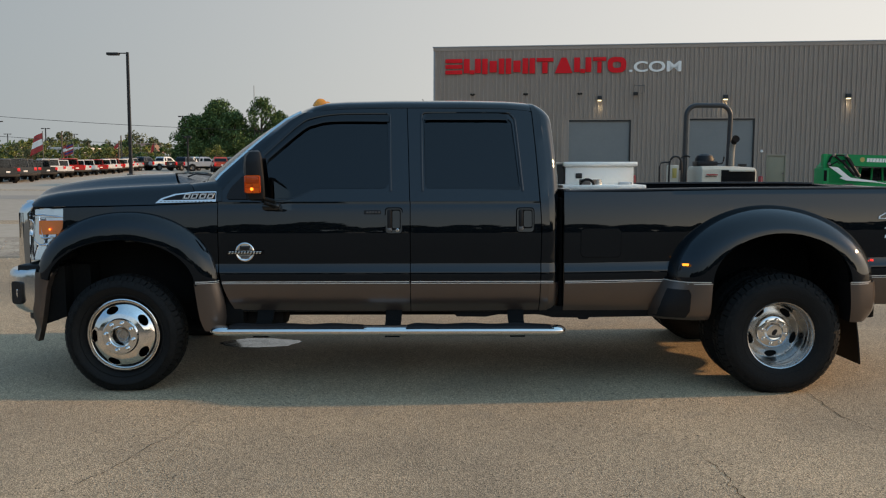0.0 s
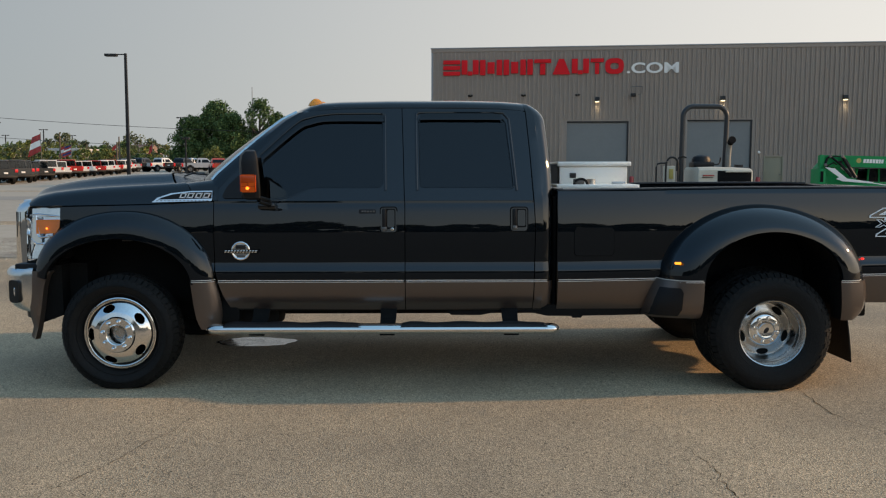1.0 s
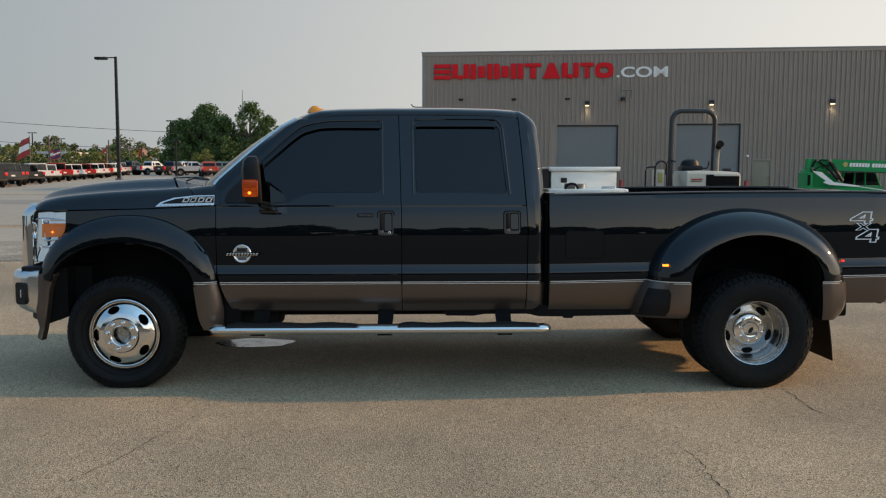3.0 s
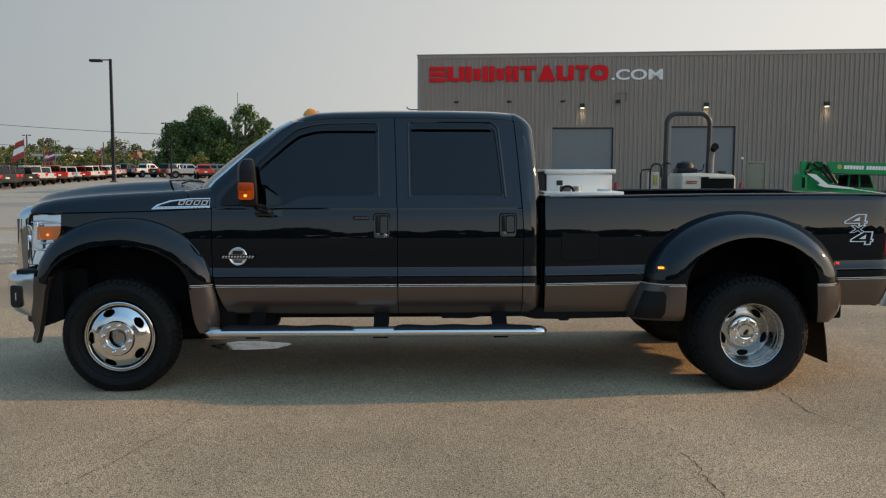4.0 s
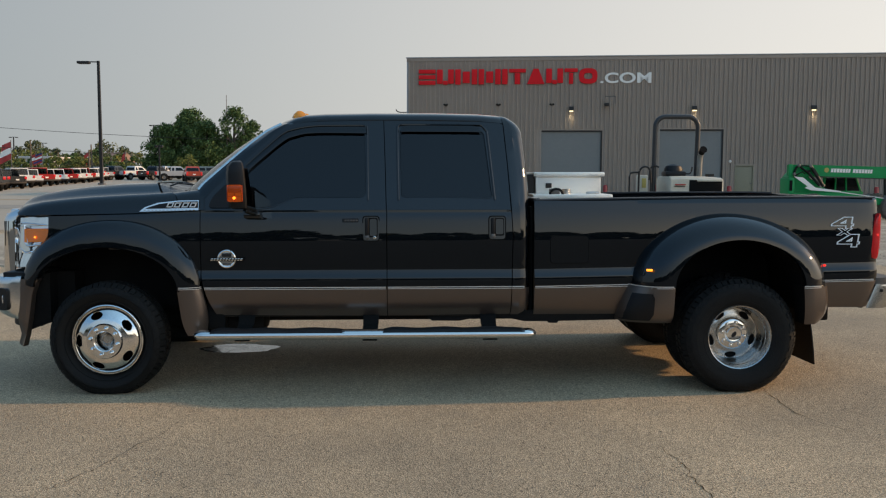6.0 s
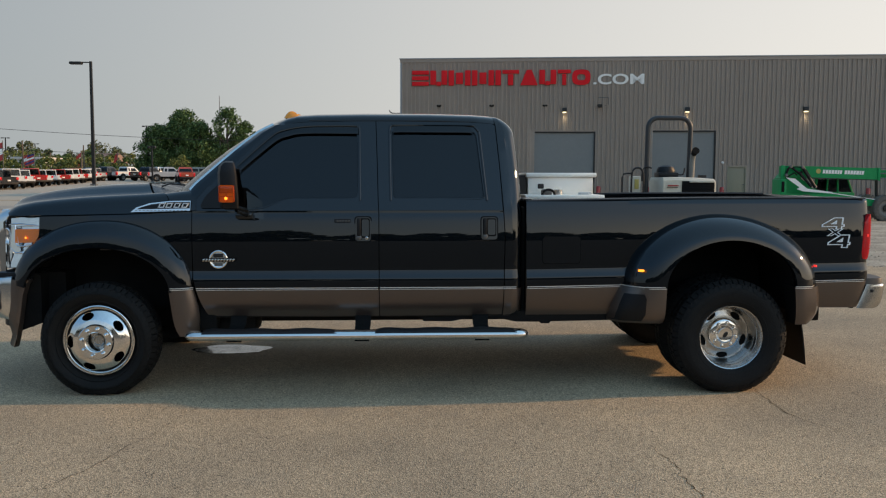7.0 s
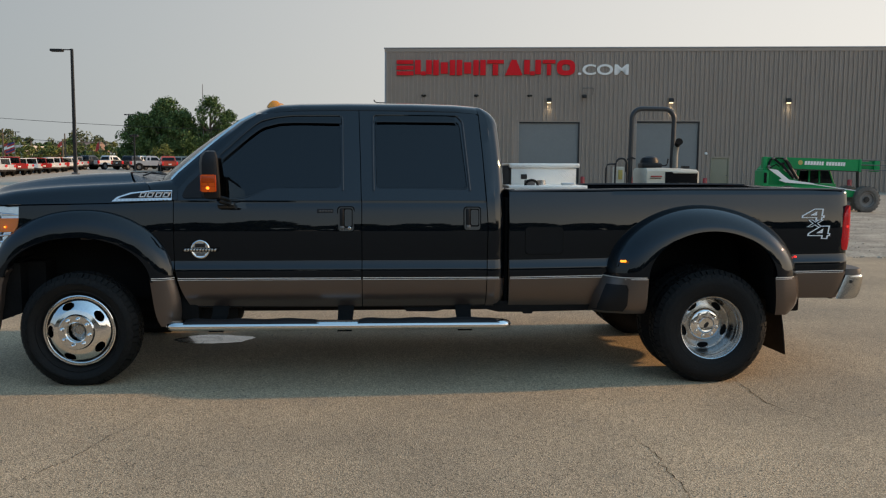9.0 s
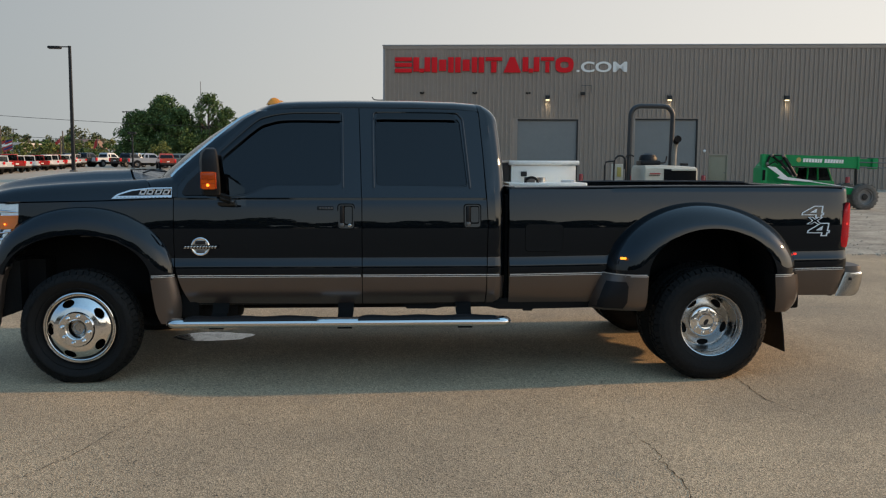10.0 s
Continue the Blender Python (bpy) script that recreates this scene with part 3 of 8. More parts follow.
def camera_bracket():
    m = Matrix.Translation(bld(14.15, 0.0, 6.8)) @ Matrix.Rotation(radians(-BTH), 4, "Z")
    arm = tagged(empty("wall_bracket", m), "thin metal bracket with a box on the metal wall", "bracket")
    bm = bmesh.new()
    tube(bm, [(-0.35, -0.02, 0.2), (-0.35, -0.5, 0.2), (0.3, -0.5, 0.2), (0.3, -0.02, 0.2)], 0.025, 8)
    tube(bm, [(0.3, -0.5, 0.2), (0.3, -0.45, -0.3), (0.05, -0.45, -0.34)], 0.025, 8)
    part("arm", bm, "grey_metal", arm)
    part("housing", boxed((-0.42, -0.5, -0.46), (-0.12, -0.2, -0.24), 0.03), "dark_metal", arm)


camera_bracket()


def side_arm():
    """A thin bent arm on the building's side wall."""
    arm = tagged(empty("wall_bracket", BM), "thin dark bent arm on the side wall of the metal building", "bracket")
    bm = bmesh.new()
    tube(bm, smooth_line([(0.02, 0.6, 6.04), (-0.45, 0.6, 6.04), (-0.72, 0.6, 6.06), (-0.86, 0.6, 6.13), (-0.92, 0.6, 6.25)], 4), 0.035, 8, up=(0, 1, 0))
    part("arm", bm, "dark_metal", arm)


side_arm()


def small_wall_light():
    m = Matrix.Translation(bld(22.3, 0.0, 2.59)) @ Matrix.Rotation(radians(-BTH), 4, "Z")
    o = tagged(empty("entry_light", m), "small round white light beside the side door", "wall light")
    bm = bmesh.new()
    lathe(bm, [(0.0, 0.10), (-0.05, 0.10), (-0.09, 0.07), (-0.10, 0.0001)], 16)
    part("globe", bm, "sign_white", o)


small_wall_light()


def bollard(s, d):
    p = bld(s, d, 0)
    bm = bmesh.new()
    r = 0.15
    rings = [[(rr * math.cos(2 * math.pi * k / 20), rr * math.sin(2 * math.pi * k / 20), z) for k in range(20)] for z, rr in ((-0.2, r), (0.78, r), (0.82, r * 0.95), (0.87, r * 0.7), (0.89, 0.001))]
    loft(bm, rings, close_v=True)
    post = tagged(empty("bollard", Matrix.Translation((p.x, p.y, ground_z(p.x, p.y)))), "red-painted steel bollard beside an overhead door", "bollard", "door bollards")
    part("post", bm, "red_paint", post)


for s_b in (9.0, 13.85, 17.1, 22.1, 31.6):
    bollard(s_b, 0.9)


def sign():
    """Raised shapes along the wall: ten red blocks of bars, and white letters after them."""
    m = BM
    red = tagged(empty("red_wall_sign", m), "row of raised red channel shapes on the grey metal wall", "sign")
    z0, z1 = 7.90, 8.95
    h = z1 - z0
    edges = [0.76, 2.05, 3.34, 4.98, 6.62, 7.10, 8.36, 9.66, 10.93, 11.92, 13.27]
    kinds = ["bars3h", "bars2v", "bars3v", "bars3v", "bar", "tee", "wedge", "bars2v", "tee", "oval"]
    for k, kind in enumerate(kinds):
        a, b = edges[k] + 0.05, edges[k + 1] - 0.05
        w = b - a

        def slab(x0, x1, q0, q1):
            part("sign_bar", boxed((x0, -0.16, q0), (x1, -0.04, q1), 0.02), "sign_red", red)
        if kind == "bars3h":
            for q in (0.0, 0.37, 0.74):
                slab(a, b, z0 + q * h, z0 + (q + 0.26) * h)
        elif kind == "bars2v":
            slab(a, a + 0.34 * w, z0 + 0.06 * h, z1)
            slab(b - 0.34 * w, b, z0 + 0.06 * h, z1)
            slab(a + 0.36 * w, b - 0.36 * w, z0, z0 + 0.26 * h)
        elif kind == "bars3v":
            slab(a, a + 0.25 * w, z0, z1)
            slab(b - 0.25 * w, b, z0, z1)
            slab(a + 0.34 * w, b - 0.34 * w, z0 + 0.1 * h, z0 + 0.85 * h)
        elif kind == "bar":
            slab(a, b, z0, z1)
        elif kind == "tee":
            slab(a, b, z0 + 0.76 * h, z1)
            slab(a + 0.34 * w, b - 0.34 * w, z0, z0 + 0.72 * h)
        elif kind == "wedge":
            bm = prism([(a, z0), (a + 0.36 * w, z1), (b - 0.36 * w, z1), (b, z0)], lambda u, v, d: (u, -0.16 + d, v), 0.12)
            part("sign_bar", bm, "sign_red", red)
        else:
            pts = [(a + w / 2 + w / 2 * math.copysign(abs(math.cos(t)) ** 0.7, math.cos(t)), z0 + h / 2 + h / 2 * math.copysign(abs(math.sin(t)) ** 0.7, math.sin(t))) for t in np.linspace(0, 2 * math.pi, 40)[:-1]]
            inner = [(a + w / 2 + (u - a - w / 2) * 0.45, z0 + h / 2 + (v - z0 - h / 2) * 0.4) for u, v in pts]
            bm = plate_shape(pts, [inner], lambda u, v: (u, -0.10, v))
            thick(part("sign_bar", bm, "sign_red", red), 0.12)
    white = text_thing("white_wall_sign", ".COM", 1.02, "sign_white", BM @ Matrix.Translation((13.42, -0.05, 7.93)) @ Matrix.Rotation(radians(90), 4, "X"), 3.45, 0.72, 0.05, bold=0.022)
    tagged(white, "raised white channel letters on the grey metal wall", "sign")


def text_thing(name, words, size, mat, m, width, height, depth, parent=None, bold=0.0):
    """Letters of the built-in font as a mesh of a given width and height."""
    cu = bpy.data.curves.new(name, "FONT")
    cu.body = words
    cu.size = size
    cu.extrude = depth
    cu.offset = bold
    tmp = bpy.data.objects.new(name, cu)
    me = bpy.data.meshes.new_from_object(tmp)
    bpy.data.objects.remove(tmp)
    co = np.array([v.co for v in me.vertices])
    lo, hi = co.min(0), co.max(0)
    for v in me.vertices:
        v.co.x = (v.co.x - lo[0]) / (hi[0] - lo[0]) * width
        v.co.y = (v.co.y - lo[1]) / (hi[1] - lo[1]) * height
    me.materials.clear()
    me.materials.append(M[mat])
    ob = new(name, me)
    ob.matrix_basis = m
    if parent is not None:
        ob.parent = parent
    return ob


sign()


# ==== the pickup truck ====
# x runs from the front axle to the rear, -y is the side towards the viewer, z up from the tyres' contact
TRUCK_M = pose(0, 0, -0.012, 0, -0.332, 0)
ZS = [0.50, 0.53, 0.56, 0.60, 0.64, 0.68, 0.731, 0.76, 0.800, 0.806, 0.815, 0.857, 0.864, 0.872, 0.90, 0.98, 1.04, 1.07, 1.10, 1.15, 1.20, 1.25, 1.262, 1.27, 1.28, 1.38]
SIDE_Z = [0.50, 0.53, 0.56, 0.60, 0.64, 0.68, 0.731, 0.800, 0.806, 0.857, 0.867, 0.90, 1.00, 1.06, 1.10, 1.15, 1.20, 1.25, 1.262, 1.28, 1.38]
SIDE_Y = [0.918, 0.938, 0.957, 0.976, 0.988, 0.9965, 1.002, 1.003, 1.002, 0.9865, 0.9855, 0.9875, 0.9915, 0.9915, 0.9895, 0.986, 0.981, 0.974, 0.9701, 0.969, 0.941]
WELL = 0.28


def side_y(z):
    if z > WELL + 1.0:
        return 0.969 - (z - 1.28) * 0.28
    return interp(z, SIDE_Z, SIDE_Y)


def superarc(cx, cz, al, ar, b, n, t):
    """A point of a rounded arch; t from 0 (rear foot) to 1 (front foot)."""
    a = math.pi * t
    c, s = math.cos(a), math.sin(a)
    return cx + (ar if c > 0 else -al) * abs(c) ** (2 / n), cz + b * abs(s) ** (2 / n)


F_OUT = (0.045, 0.72, 0.660, 0.605, 0.498, 2.1)
F_IN = (0.005, 0.72, 0.51, 0.495, 0.312, 2.0)
R_OUT = (4.345, 0.75, 0.668, 0.715, 0.502, 1.97)
R_IN = (4.385, 0.75, 0.450, 0.457, 0.33, 2.0)


def arch_z(x, arc, floor):
    """The height at which a panel ends over a wheel arch."""
    cx, cz, al, ar, b, n = arc
    u = abs(x - cx) / (ar if x > cx else al)
    return floor if u >= 1 else cz + b * (1 - u ** n) ** (1 / n)


def skin(xl, xr, zs, nx, s, extra=lambda x, z: 0.0, split=0.731):
    """A stretch of body side: rows at heights zs from xl(z) to xr(z); the faces under the split take the second material."""
    bm = bmesh.new()
    rows = []
    for z in zs:
        a, b = xl(z), xr(z)
        rows.append([(a + (b - a) * k / nx, s * (side_y(z) - extra(a + (b - a) * k / nx, z)), z) for k in range(nx + 1)])
    loft(bm, rows, mat=lambda i, j: 1 if zs[i + 1] <= split + 1e-6 else 0)
    return bm


def skin_cols(xs, zlo, ztop, s, extra=lambda x, z: 0.0, split=0.731, yfun=side_y):
    bm = bmesh.new()
    base = [z for z in ZS if z < 1.2799]
    cols = []
    for x in xs:
        lo, hi = zlo(x), ztop(x)
        zz = [min(max(z, lo), hi) for z in base]
        zz[-1] = hi
        cols.append([(x, s * (yfun(z) - extra(x, z)), z) for z in zz])
    loft(bm, cols, mat=lambda i, j: 1 if base[j + 1] <= split + 1e-6 else 0)
    bmesh.ops.remove_doubles(bm, verts=bm.verts, dist=1e-5)
    return bm


def nose(x, z):
    """How far the fender draws in towards the headlamps."""
    t = max(0.0, (0.1 - x) / 0.7)
    return 0.055 * t ** 2.2


def flare(arc_o, arc_i, y0, h, s, t0, t1, n=48, m=9, lip=0.10, taper=lambda x: 0.0, bulge=0.95):
    """A wheel-arch flare: rolls out from the body side and turns in under itself."""
    bm = bmesh.new()
    rows = []
    for k in range(n + 1):
        t = t0 + (t1 - t0) * k / n
        o, i = superarc(*arc_o, t), superarc(*arc_i, t)
        row = []
        for j in range(m + 1):
            f = math.pi / 2 * j / m
            w = 1 - math.cos(f)
            x, z = o[0] + (i[0] - o[0]) * w, o[1] + (i[1] - o[1]) * w
            row.append((x, s * (y0 + h * math.sin(f) ** bulge - taper(x)), z))
        x, z = i
        row.append((x, s * (y0 + h - 0.012 - taper(x)), z - 0.006 if z > 0.8 else z))
        row.append((x, s * (y0 + h - lip - taper(x)), z - 0.004 if z > 0.8 else z))
        rows.append(row)
    loft(bm, rows)
    return bm


def tyre_and_wheel(name, parent, x, y, s, front, dual_inner=False):
    """One wheel on its hub; s is the side, outboard along s*y."""
    R, W = (0.400, 0.235) if front else (0.406, 0.235)
    hub_z = 0.384 if front else 0.393
    wheel = empty(name)
    wheel.parent = parent
    wheel.location = (x, y, hub_z)
    r0 = 0.250 if front else 0.228
    lip = 0.40 if front else 0.78
    half = W / 2
    bm = bmesh.new()
    prof = [(-half * lip, r0 - 0.006), (-half * (lip + 0.12), r0 + 0.006), (-half * 0.96, r0 + 0.040), (-half * 1.045, r0 + 0.080), (-half * 1.03, R - 0.070), (-half * 0.97, R - 0.046), (-half * 0.85, R - 0.028), (-half * 0.62, R - 0.016), (-half * 0.3, R - 0.010), (0, R - 0.008)]
    prof = prof + [(-a, r) for a, r in prof[-2::-1]]
    lathe(bm, prof, 72)
    for v in bm.verts:
        if v.co.z < -hub_z:
            v.co.z = -hub_z
    part("tyre", bm, "rubber", wheel, "black all-terrain tyre", sharp=50)
    bm = bmesh.new()
    nb = 56
    for k in range(nb):
        for a0, a1, sh in ((-0.106, -0.064, 0.0), (-0.058, -0.006, 0.5), (0.006, 0.058, 0.0), (0.064, 0.106, 0.5)):
            a = 2 * math.pi * (k + sh) / nb
            d = 2 * math.pi / nb * (0.36 + 0.05 * ((k * 7) % 3))
            drop = 0.028 if abs(a0) > 0.1 or abs(a1) > 0.1 else 0.0
            out = []
            for rr in (R - 0.024, R + 0.002):
                for aa, yy in ((a - d, a0), (a + d, a0 + 0.004), (a + d, a1), (a - d, a1 - 0.004)):
                    q = rr - (drop if abs(yy) > 0.1 else 0)
                    out.append(bm.verts.new((q * math.cos(aa), yy * s, max(q * math.sin(aa), -hub_z))))
            bm.faces.new(out[4:])
            for i in range(4):
                bm.faces.new((out[i], out[(i + 1) % 4], out[4 + (i + 1) % 4], out[4 + i]))
    for k in range(nb):
        a = 2 * math.pi * k / nb
        d = 2 * math.pi / nb * 0.33
        if k % 2 == 0:
            d *= 1.15
        lo, hi = [], []
        for rr, yy in ((R - 0.028, 0.104), (R - 0.052 - 0.010 * (k % 2), 0.1185)):
            for aa in (a - d, a + d):
                lo.append(bm.verts.new((rr * math.cos(aa), (yy - 0.010) * s, max(rr * math.sin(aa), 0.001 - hub_z))))
                hi.append(bm.verts.new((rr * math.cos(aa), (yy + 0.0025) * s, max(rr * math.sin(aa), 0.001 - hub_z))))
        bm.faces.new((hi[0], hi[1], hi[3], hi[2]))
        for p, q in ((0, 1), (1, 3), (3, 2), (2, 0)):
            bm.faces.new((lo[p], lo[q], hi[q], hi[p]))
    tagged(part("tread", bm, "rubber", wheel, sharp=20), kind="stuff")
    bm = bmesh.new()
    for rr, yy, tk in ((r0 + 0.030, half * 0.93, 0.003), (r0 + 0.084, half * 1.040, 0.0015)):
        tube(bm, [((rr) * math.cos(2 * math.pi * k / 72), s * yy, rr * math.sin(2 * math.pi * k / 72)) for k in range(73)], tk, 6, caps=False)
    part("sidewall_bead", bm, "rubber", wheel)
    if dual_inner:
        bm = bmesh.new()
        lathe(bm, [(-s * 0.09, r0 + 0.006), (s * 0.09, r0 + 0.006)], 48)
        part("rim", bm, "frame_metal", wheel)
        return wheel

    # disc depth by radius: the front wheel domes outwards, the rear one is dished
    if front:
        rs = [0.066, 0.072, 0.116, 0.124, 0.155, 0.176, 0.194, 0.210, 0.226, 0.234]
        ds = [0.134, 0.140, 0.140, 0.128, 0.122, 0.113, 0.103, 0.091, 0.076, 0.065]
    else:
        rs = [0.104, 0.112, 0.123, 0.145, 0.168, 0.181, 0.188, 0.194]
        ds = [-0.066, -0.066, -0.067, -0.070, -0.076, -0.078, -0.068, -0.048]

    def depth(r):
        return interp(r, rs, ds)
    ra, rb = (0.150, 0.216) if front else (0.129, 0.183)
    bm = bmesh.new()
    n = 80
    lathe(bm, [(s * depth(r), r) for r in [q for q in rs if q <= ra] + ([ra] if ra not in rs else [])], n)
    lathe(bm, [(s * depth(r), r) for r in ([rb] if rb not in rs else []) + [q for q in rs if q >= rb]], n)
    rc = (ra + rb) / 2
    per = n // 5
    for k in range(5):
        ac = 2 * math.pi * (k + (0.50 if front else 0.72)) / 5
        ac = 2 * math.pi / n * round(ac / (2 * math.pi / n))
        outer = []
        for j in range(per + 1):
            outer.append((ac + 2 * math.pi / n * (j - per / 2), rb))
        for q in (0.66, 0.33):
            outer.append((ac + 2 * math.pi / n * per / 2, ra + (rb - ra) * q))
        for j in range(per + 1):
            outer.append((ac + 2 * math.pi / n * (per / 2 - j), ra))
        for q in (0.33, 0.66):
            outer.append((ac - 2 * math.pi / n * per / 2, ra + (rb - ra) * q))
        rows = []
        for w in (0.0, 0.45, 0.8, 1.0):
            row = []
            for a, r in outer:
                da, dr = (a - ac) * rc, r - rc
                t = math.atan2(dr / 0.7, da / 1.4)
                ea, er = ac + (0.043 if front else 0.042) * math.cos(t) / rc, rc + (0.0245 if front else 0.022) * math.sin(t)
                aa, r2 = a + (ea - a) * w, r + (er - r) * w
                row.append((r2 * math.cos(aa), s * (depth(r2) + (0.0 if w < 1 else -0.002)), r2 * math.sin(aa)))
            rows.append(row)
        rows.append([(p[0], p[1] - s * 0.03, p[2]) for p in rows[-1]])
        loft(bm, rows, close_v=True)
    part("disc", bm, "alloy" if front else "rough_alloy", wheel, "polished alloy disc with five slots", sharp=28)
    bm = bmesh.new()
    if front:
        lathe(bm, [(s * 0.063, 0.234), (s * 0.066, 0.2355), (s * 0.074, 0.2375), (s * 0.079, 0.2415), (s * 0.077, 0.247), (s * 0.066, 0.2495), (s * 0.04, 0.2485), (s * 0.0, 0.246), (-s * 0.09, 0.246)], n)
    else:
        k = 0.951
        lathe(bm, [(a * s, q * k) for a, q in ((-0.048, 0.204), (-0.024, 0.2095), (-0.004, 0.2115), (0.000, 0.2140), (0.036, 0.2155), (0.040, 0.2185), (0.070, 0.2200), (0.083, 0.2225), (0.097, 0.228), (0.101, 0.2345), (0.096, 0.240), (0.080, 0.240), (0.02, 0.238), (-0.09, 0.238))], n)
    part("rim", bm, "alloy" if front else "rough_alloy", wheel, "bright alloy rim", sharp=28)
    bm = bmesh.new()
    lathe(bm, [(-s * 0.085, r0 - 0.004), (-s * 0.085, 0.001)], 40)
    part("brake_disc", bm, "dark_void", wheel)
    bm = bmesh.new()
    if front:
        lathe(bm, [(s * 0.134, 0.066), (s * 0.112, 0.060), (s * 0.03, 0.058)], 40)
        part("hub_bore", bm, "alloy", wheel)
        bm = bmesh.new()
        lathe(bm, [(s * 0.03, 0.060), (s * 0.03, 0.046), (s * 0.088, 0.043), (s * 0.094, 0.036), (s * 0.094, 0.030), (s * 0.080, 0.026), (s * 0.080, 0.0005)], 32)
        part("hub", bm, "rough_alloy", wheel, "dull locking hub")
        ring, rn, d0, hh = 0.0925, 8, 0.138, 0.026
    else:
        lathe(bm, [(-s * 0.075, 0.116), (-s * 0.046, 0.114), (-s * 0.032, 0.107), (-s * 0.027, 0.096), (-s * 0.027, 0.064), (-s * 0.016, 0.058), (-s * 0.011, 0.050), (-s * 0.014, 0.036), (-s * 0.014, 0.0005)], 48)
        cap = part("centre_cap", bm, "alloy", wheel, "bright round centre cap")
        bm = prism([(0.024 * math.cos(t) * 1.0, 0.013 * math.sin(t)) for t in np.linspace(0, 6.2832, 25)[:-1]], lambda u, v, d: (0.6 * u - 0.8 * v, s * (-0.0145 + d), 0.8 * u + 0.6 * v), 0.003)
        part("emblem", bm, "dark_metal", cap)
        ring, rn, d0, hh = 0.082, 8, -0.029, 0.012
    for k in range(rn):
        a = 2 * math.pi * (k + 0.75) / rn
        bm = bmesh.new()
        lathe(bm, [(0, 0.0165), (s * hh * 0.6, 0.0150), (s * hh, 0.011), (s * hh * 1.15, 0.0004)], 12)
        part("lug_nut", bm, "chrome", wheel, m=Matrix.Translation((ring * math.cos(a), s * d0, ring * math.sin(a))))
    return wheel


def stripe_part(parent, xa, xb, s, off=0.0, rise=lambda x: 0.0):
    """The double pinstripe along the colour break."""
    for z0, z1 in ((0.7275, 0.7315), (0.7380, 0.7435)):
        bm = bmesh.new()
        ys = s * (side_y(0.736) + 0.0075 + off)
        loft(bm, [[(x, ys, z + rise(x)) for x in [xa + (xb - xa) * k / 8 for k in range(9)]] for z in (z0, z1)])
        part("pinstripe", bm, "silver_stripe", parent)


def door_handle(parent, x0, x1, z0, z1, s, lock):
    """A recessed pull handle in its dark cup."""
    y = side_y((z0 + z1) / 2)
    poly = round_poly([(x0, z0), (x1, z0), (x1, z1), (x0, z1)], 0.026)
    cup = part("handle_cup", prism(poly, lambda u, v, d: (u, s * (side_y(v) + 0.006 - d), v), 0.010), "dark_void", parent, "dark recessed handle cup")
    inner = round_poly([(x0 + 0.007, z0 + 0.007), (x1 - 0.007, z0 + 0.007), (x1 - 0.007, z1 - 0.007), (x0 + 0.007, z1 - 0.007)], 0.022)
    part("bezel", prism(inner, lambda u, v, d: (u, s * (side_y(v) + 0.0085 - d), v), 0.004), "black_paint", cup)
    # no hollow is cut: a near-black plate stands for the shade inside
    deep = round_poly([(x0 + 0.018, z0 + 0.030), (x1 - 0.014, z0 + 0.030), (x1 - 0.014, z1 - 0.014), (x0 + 0.018, z1 - 0.014)], 0.014)
    part("recess_shade", prism(deep, lambda u, v, d: (u, s * (side_y(v) + 0.0100 - d), v), 0.003), "dark_void", cup)
    # a flat glossy plate, added to mirror the sky as the hollow's far side would, beside the upright pull
    part("hollow", prism(round_poly([(x0 + 0.052, z0 + 0.040), (x1 - 0.020, z0 + 0.040), (x1 - 0.020, z1 - 0.022), (x0 + 0.052, z1 - 0.022)], 0.012), lambda u, v, d: (u, s * (side_y(v) + 0.0118 - d), v), 0.003), "black_paint", cup)
    bm = boxed((x0 + 0.018, -0.012, z0 + 0.040), (x0 + 0.046, 0.012, z1 - 0.012), 0.010)
    bmesh.ops.transform(bm, matrix=Matrix.Translation((0, s * (y + 0.018), 0)), verts=bm.verts)
    part("pull", bm, "black_plastic", cup, "black pull")
    bm = boxed((x0 + 0.016, -0.010, z0 + 0.014), (x0 + 0.050, 0.012, z0 + 0.046), 0.011)
    bmesh.ops.transform(bm, matrix=Matrix.Translation((0, s * (y + 0.020), 0)), verts=bm.verts)
    part("pull_base", bm, "grey_metal", cup, "dull metal pull base")
    bm = bmesh.new()
    lathe(bm, [(0, 0.011), (s * 0.006, 0.011), (s * 0.008, 0.008), (s * 0.008, 0.0004)], 16)
    if lock:
        part("lock", bm, "chrome", cup, m=Matrix.Translation((x1 - 0.035, s * (y + 0.022), z0 + 0.028)))
    else:
        bm.free()


def pane(parent, poly, s, inset, mat="tint_glass", name="window"):
    bm = prism(poly, lambda u, v, d: (u, s * (side_y(v) - inset - d), v), 0.004)
    ob = part(name, bm, mat, parent, "darkly tinted glass")
    return ob


def seal(parent, poly, s, w, lift, mat="black_paint", name="window_seal"):
    """A raised band round an opening."""
    c = Vector((sum(p[0] for p in poly) / len(poly), sum(p[1] for p in poly) / len(poly)))
    bm = bmesh.new()
    rows = []
    n = len(poly)
    for i in range(n + 1):
        p, a, b = Vector(poly[i % n]), Vector(poly[i - 1]) if i else Vector(poly[-1]), Vector(poly[(i + 1) % n])
        t = (b - a).normalized()
        nn = Vector((t.y, -t.x))
        if nn.dot(p - c) < 0:
            nn = -nn
        rows.append([(q.x, s * (side_y(q.y) + l), q.y) for q, l in ((p - nn * 0.004, -0.012), (p, lift * 0.7), (p + nn * w * 0.5, lift), (p + nn * w, 0.001))])
    loft(bm, rows)
    return part(name, bm, mat, parent)


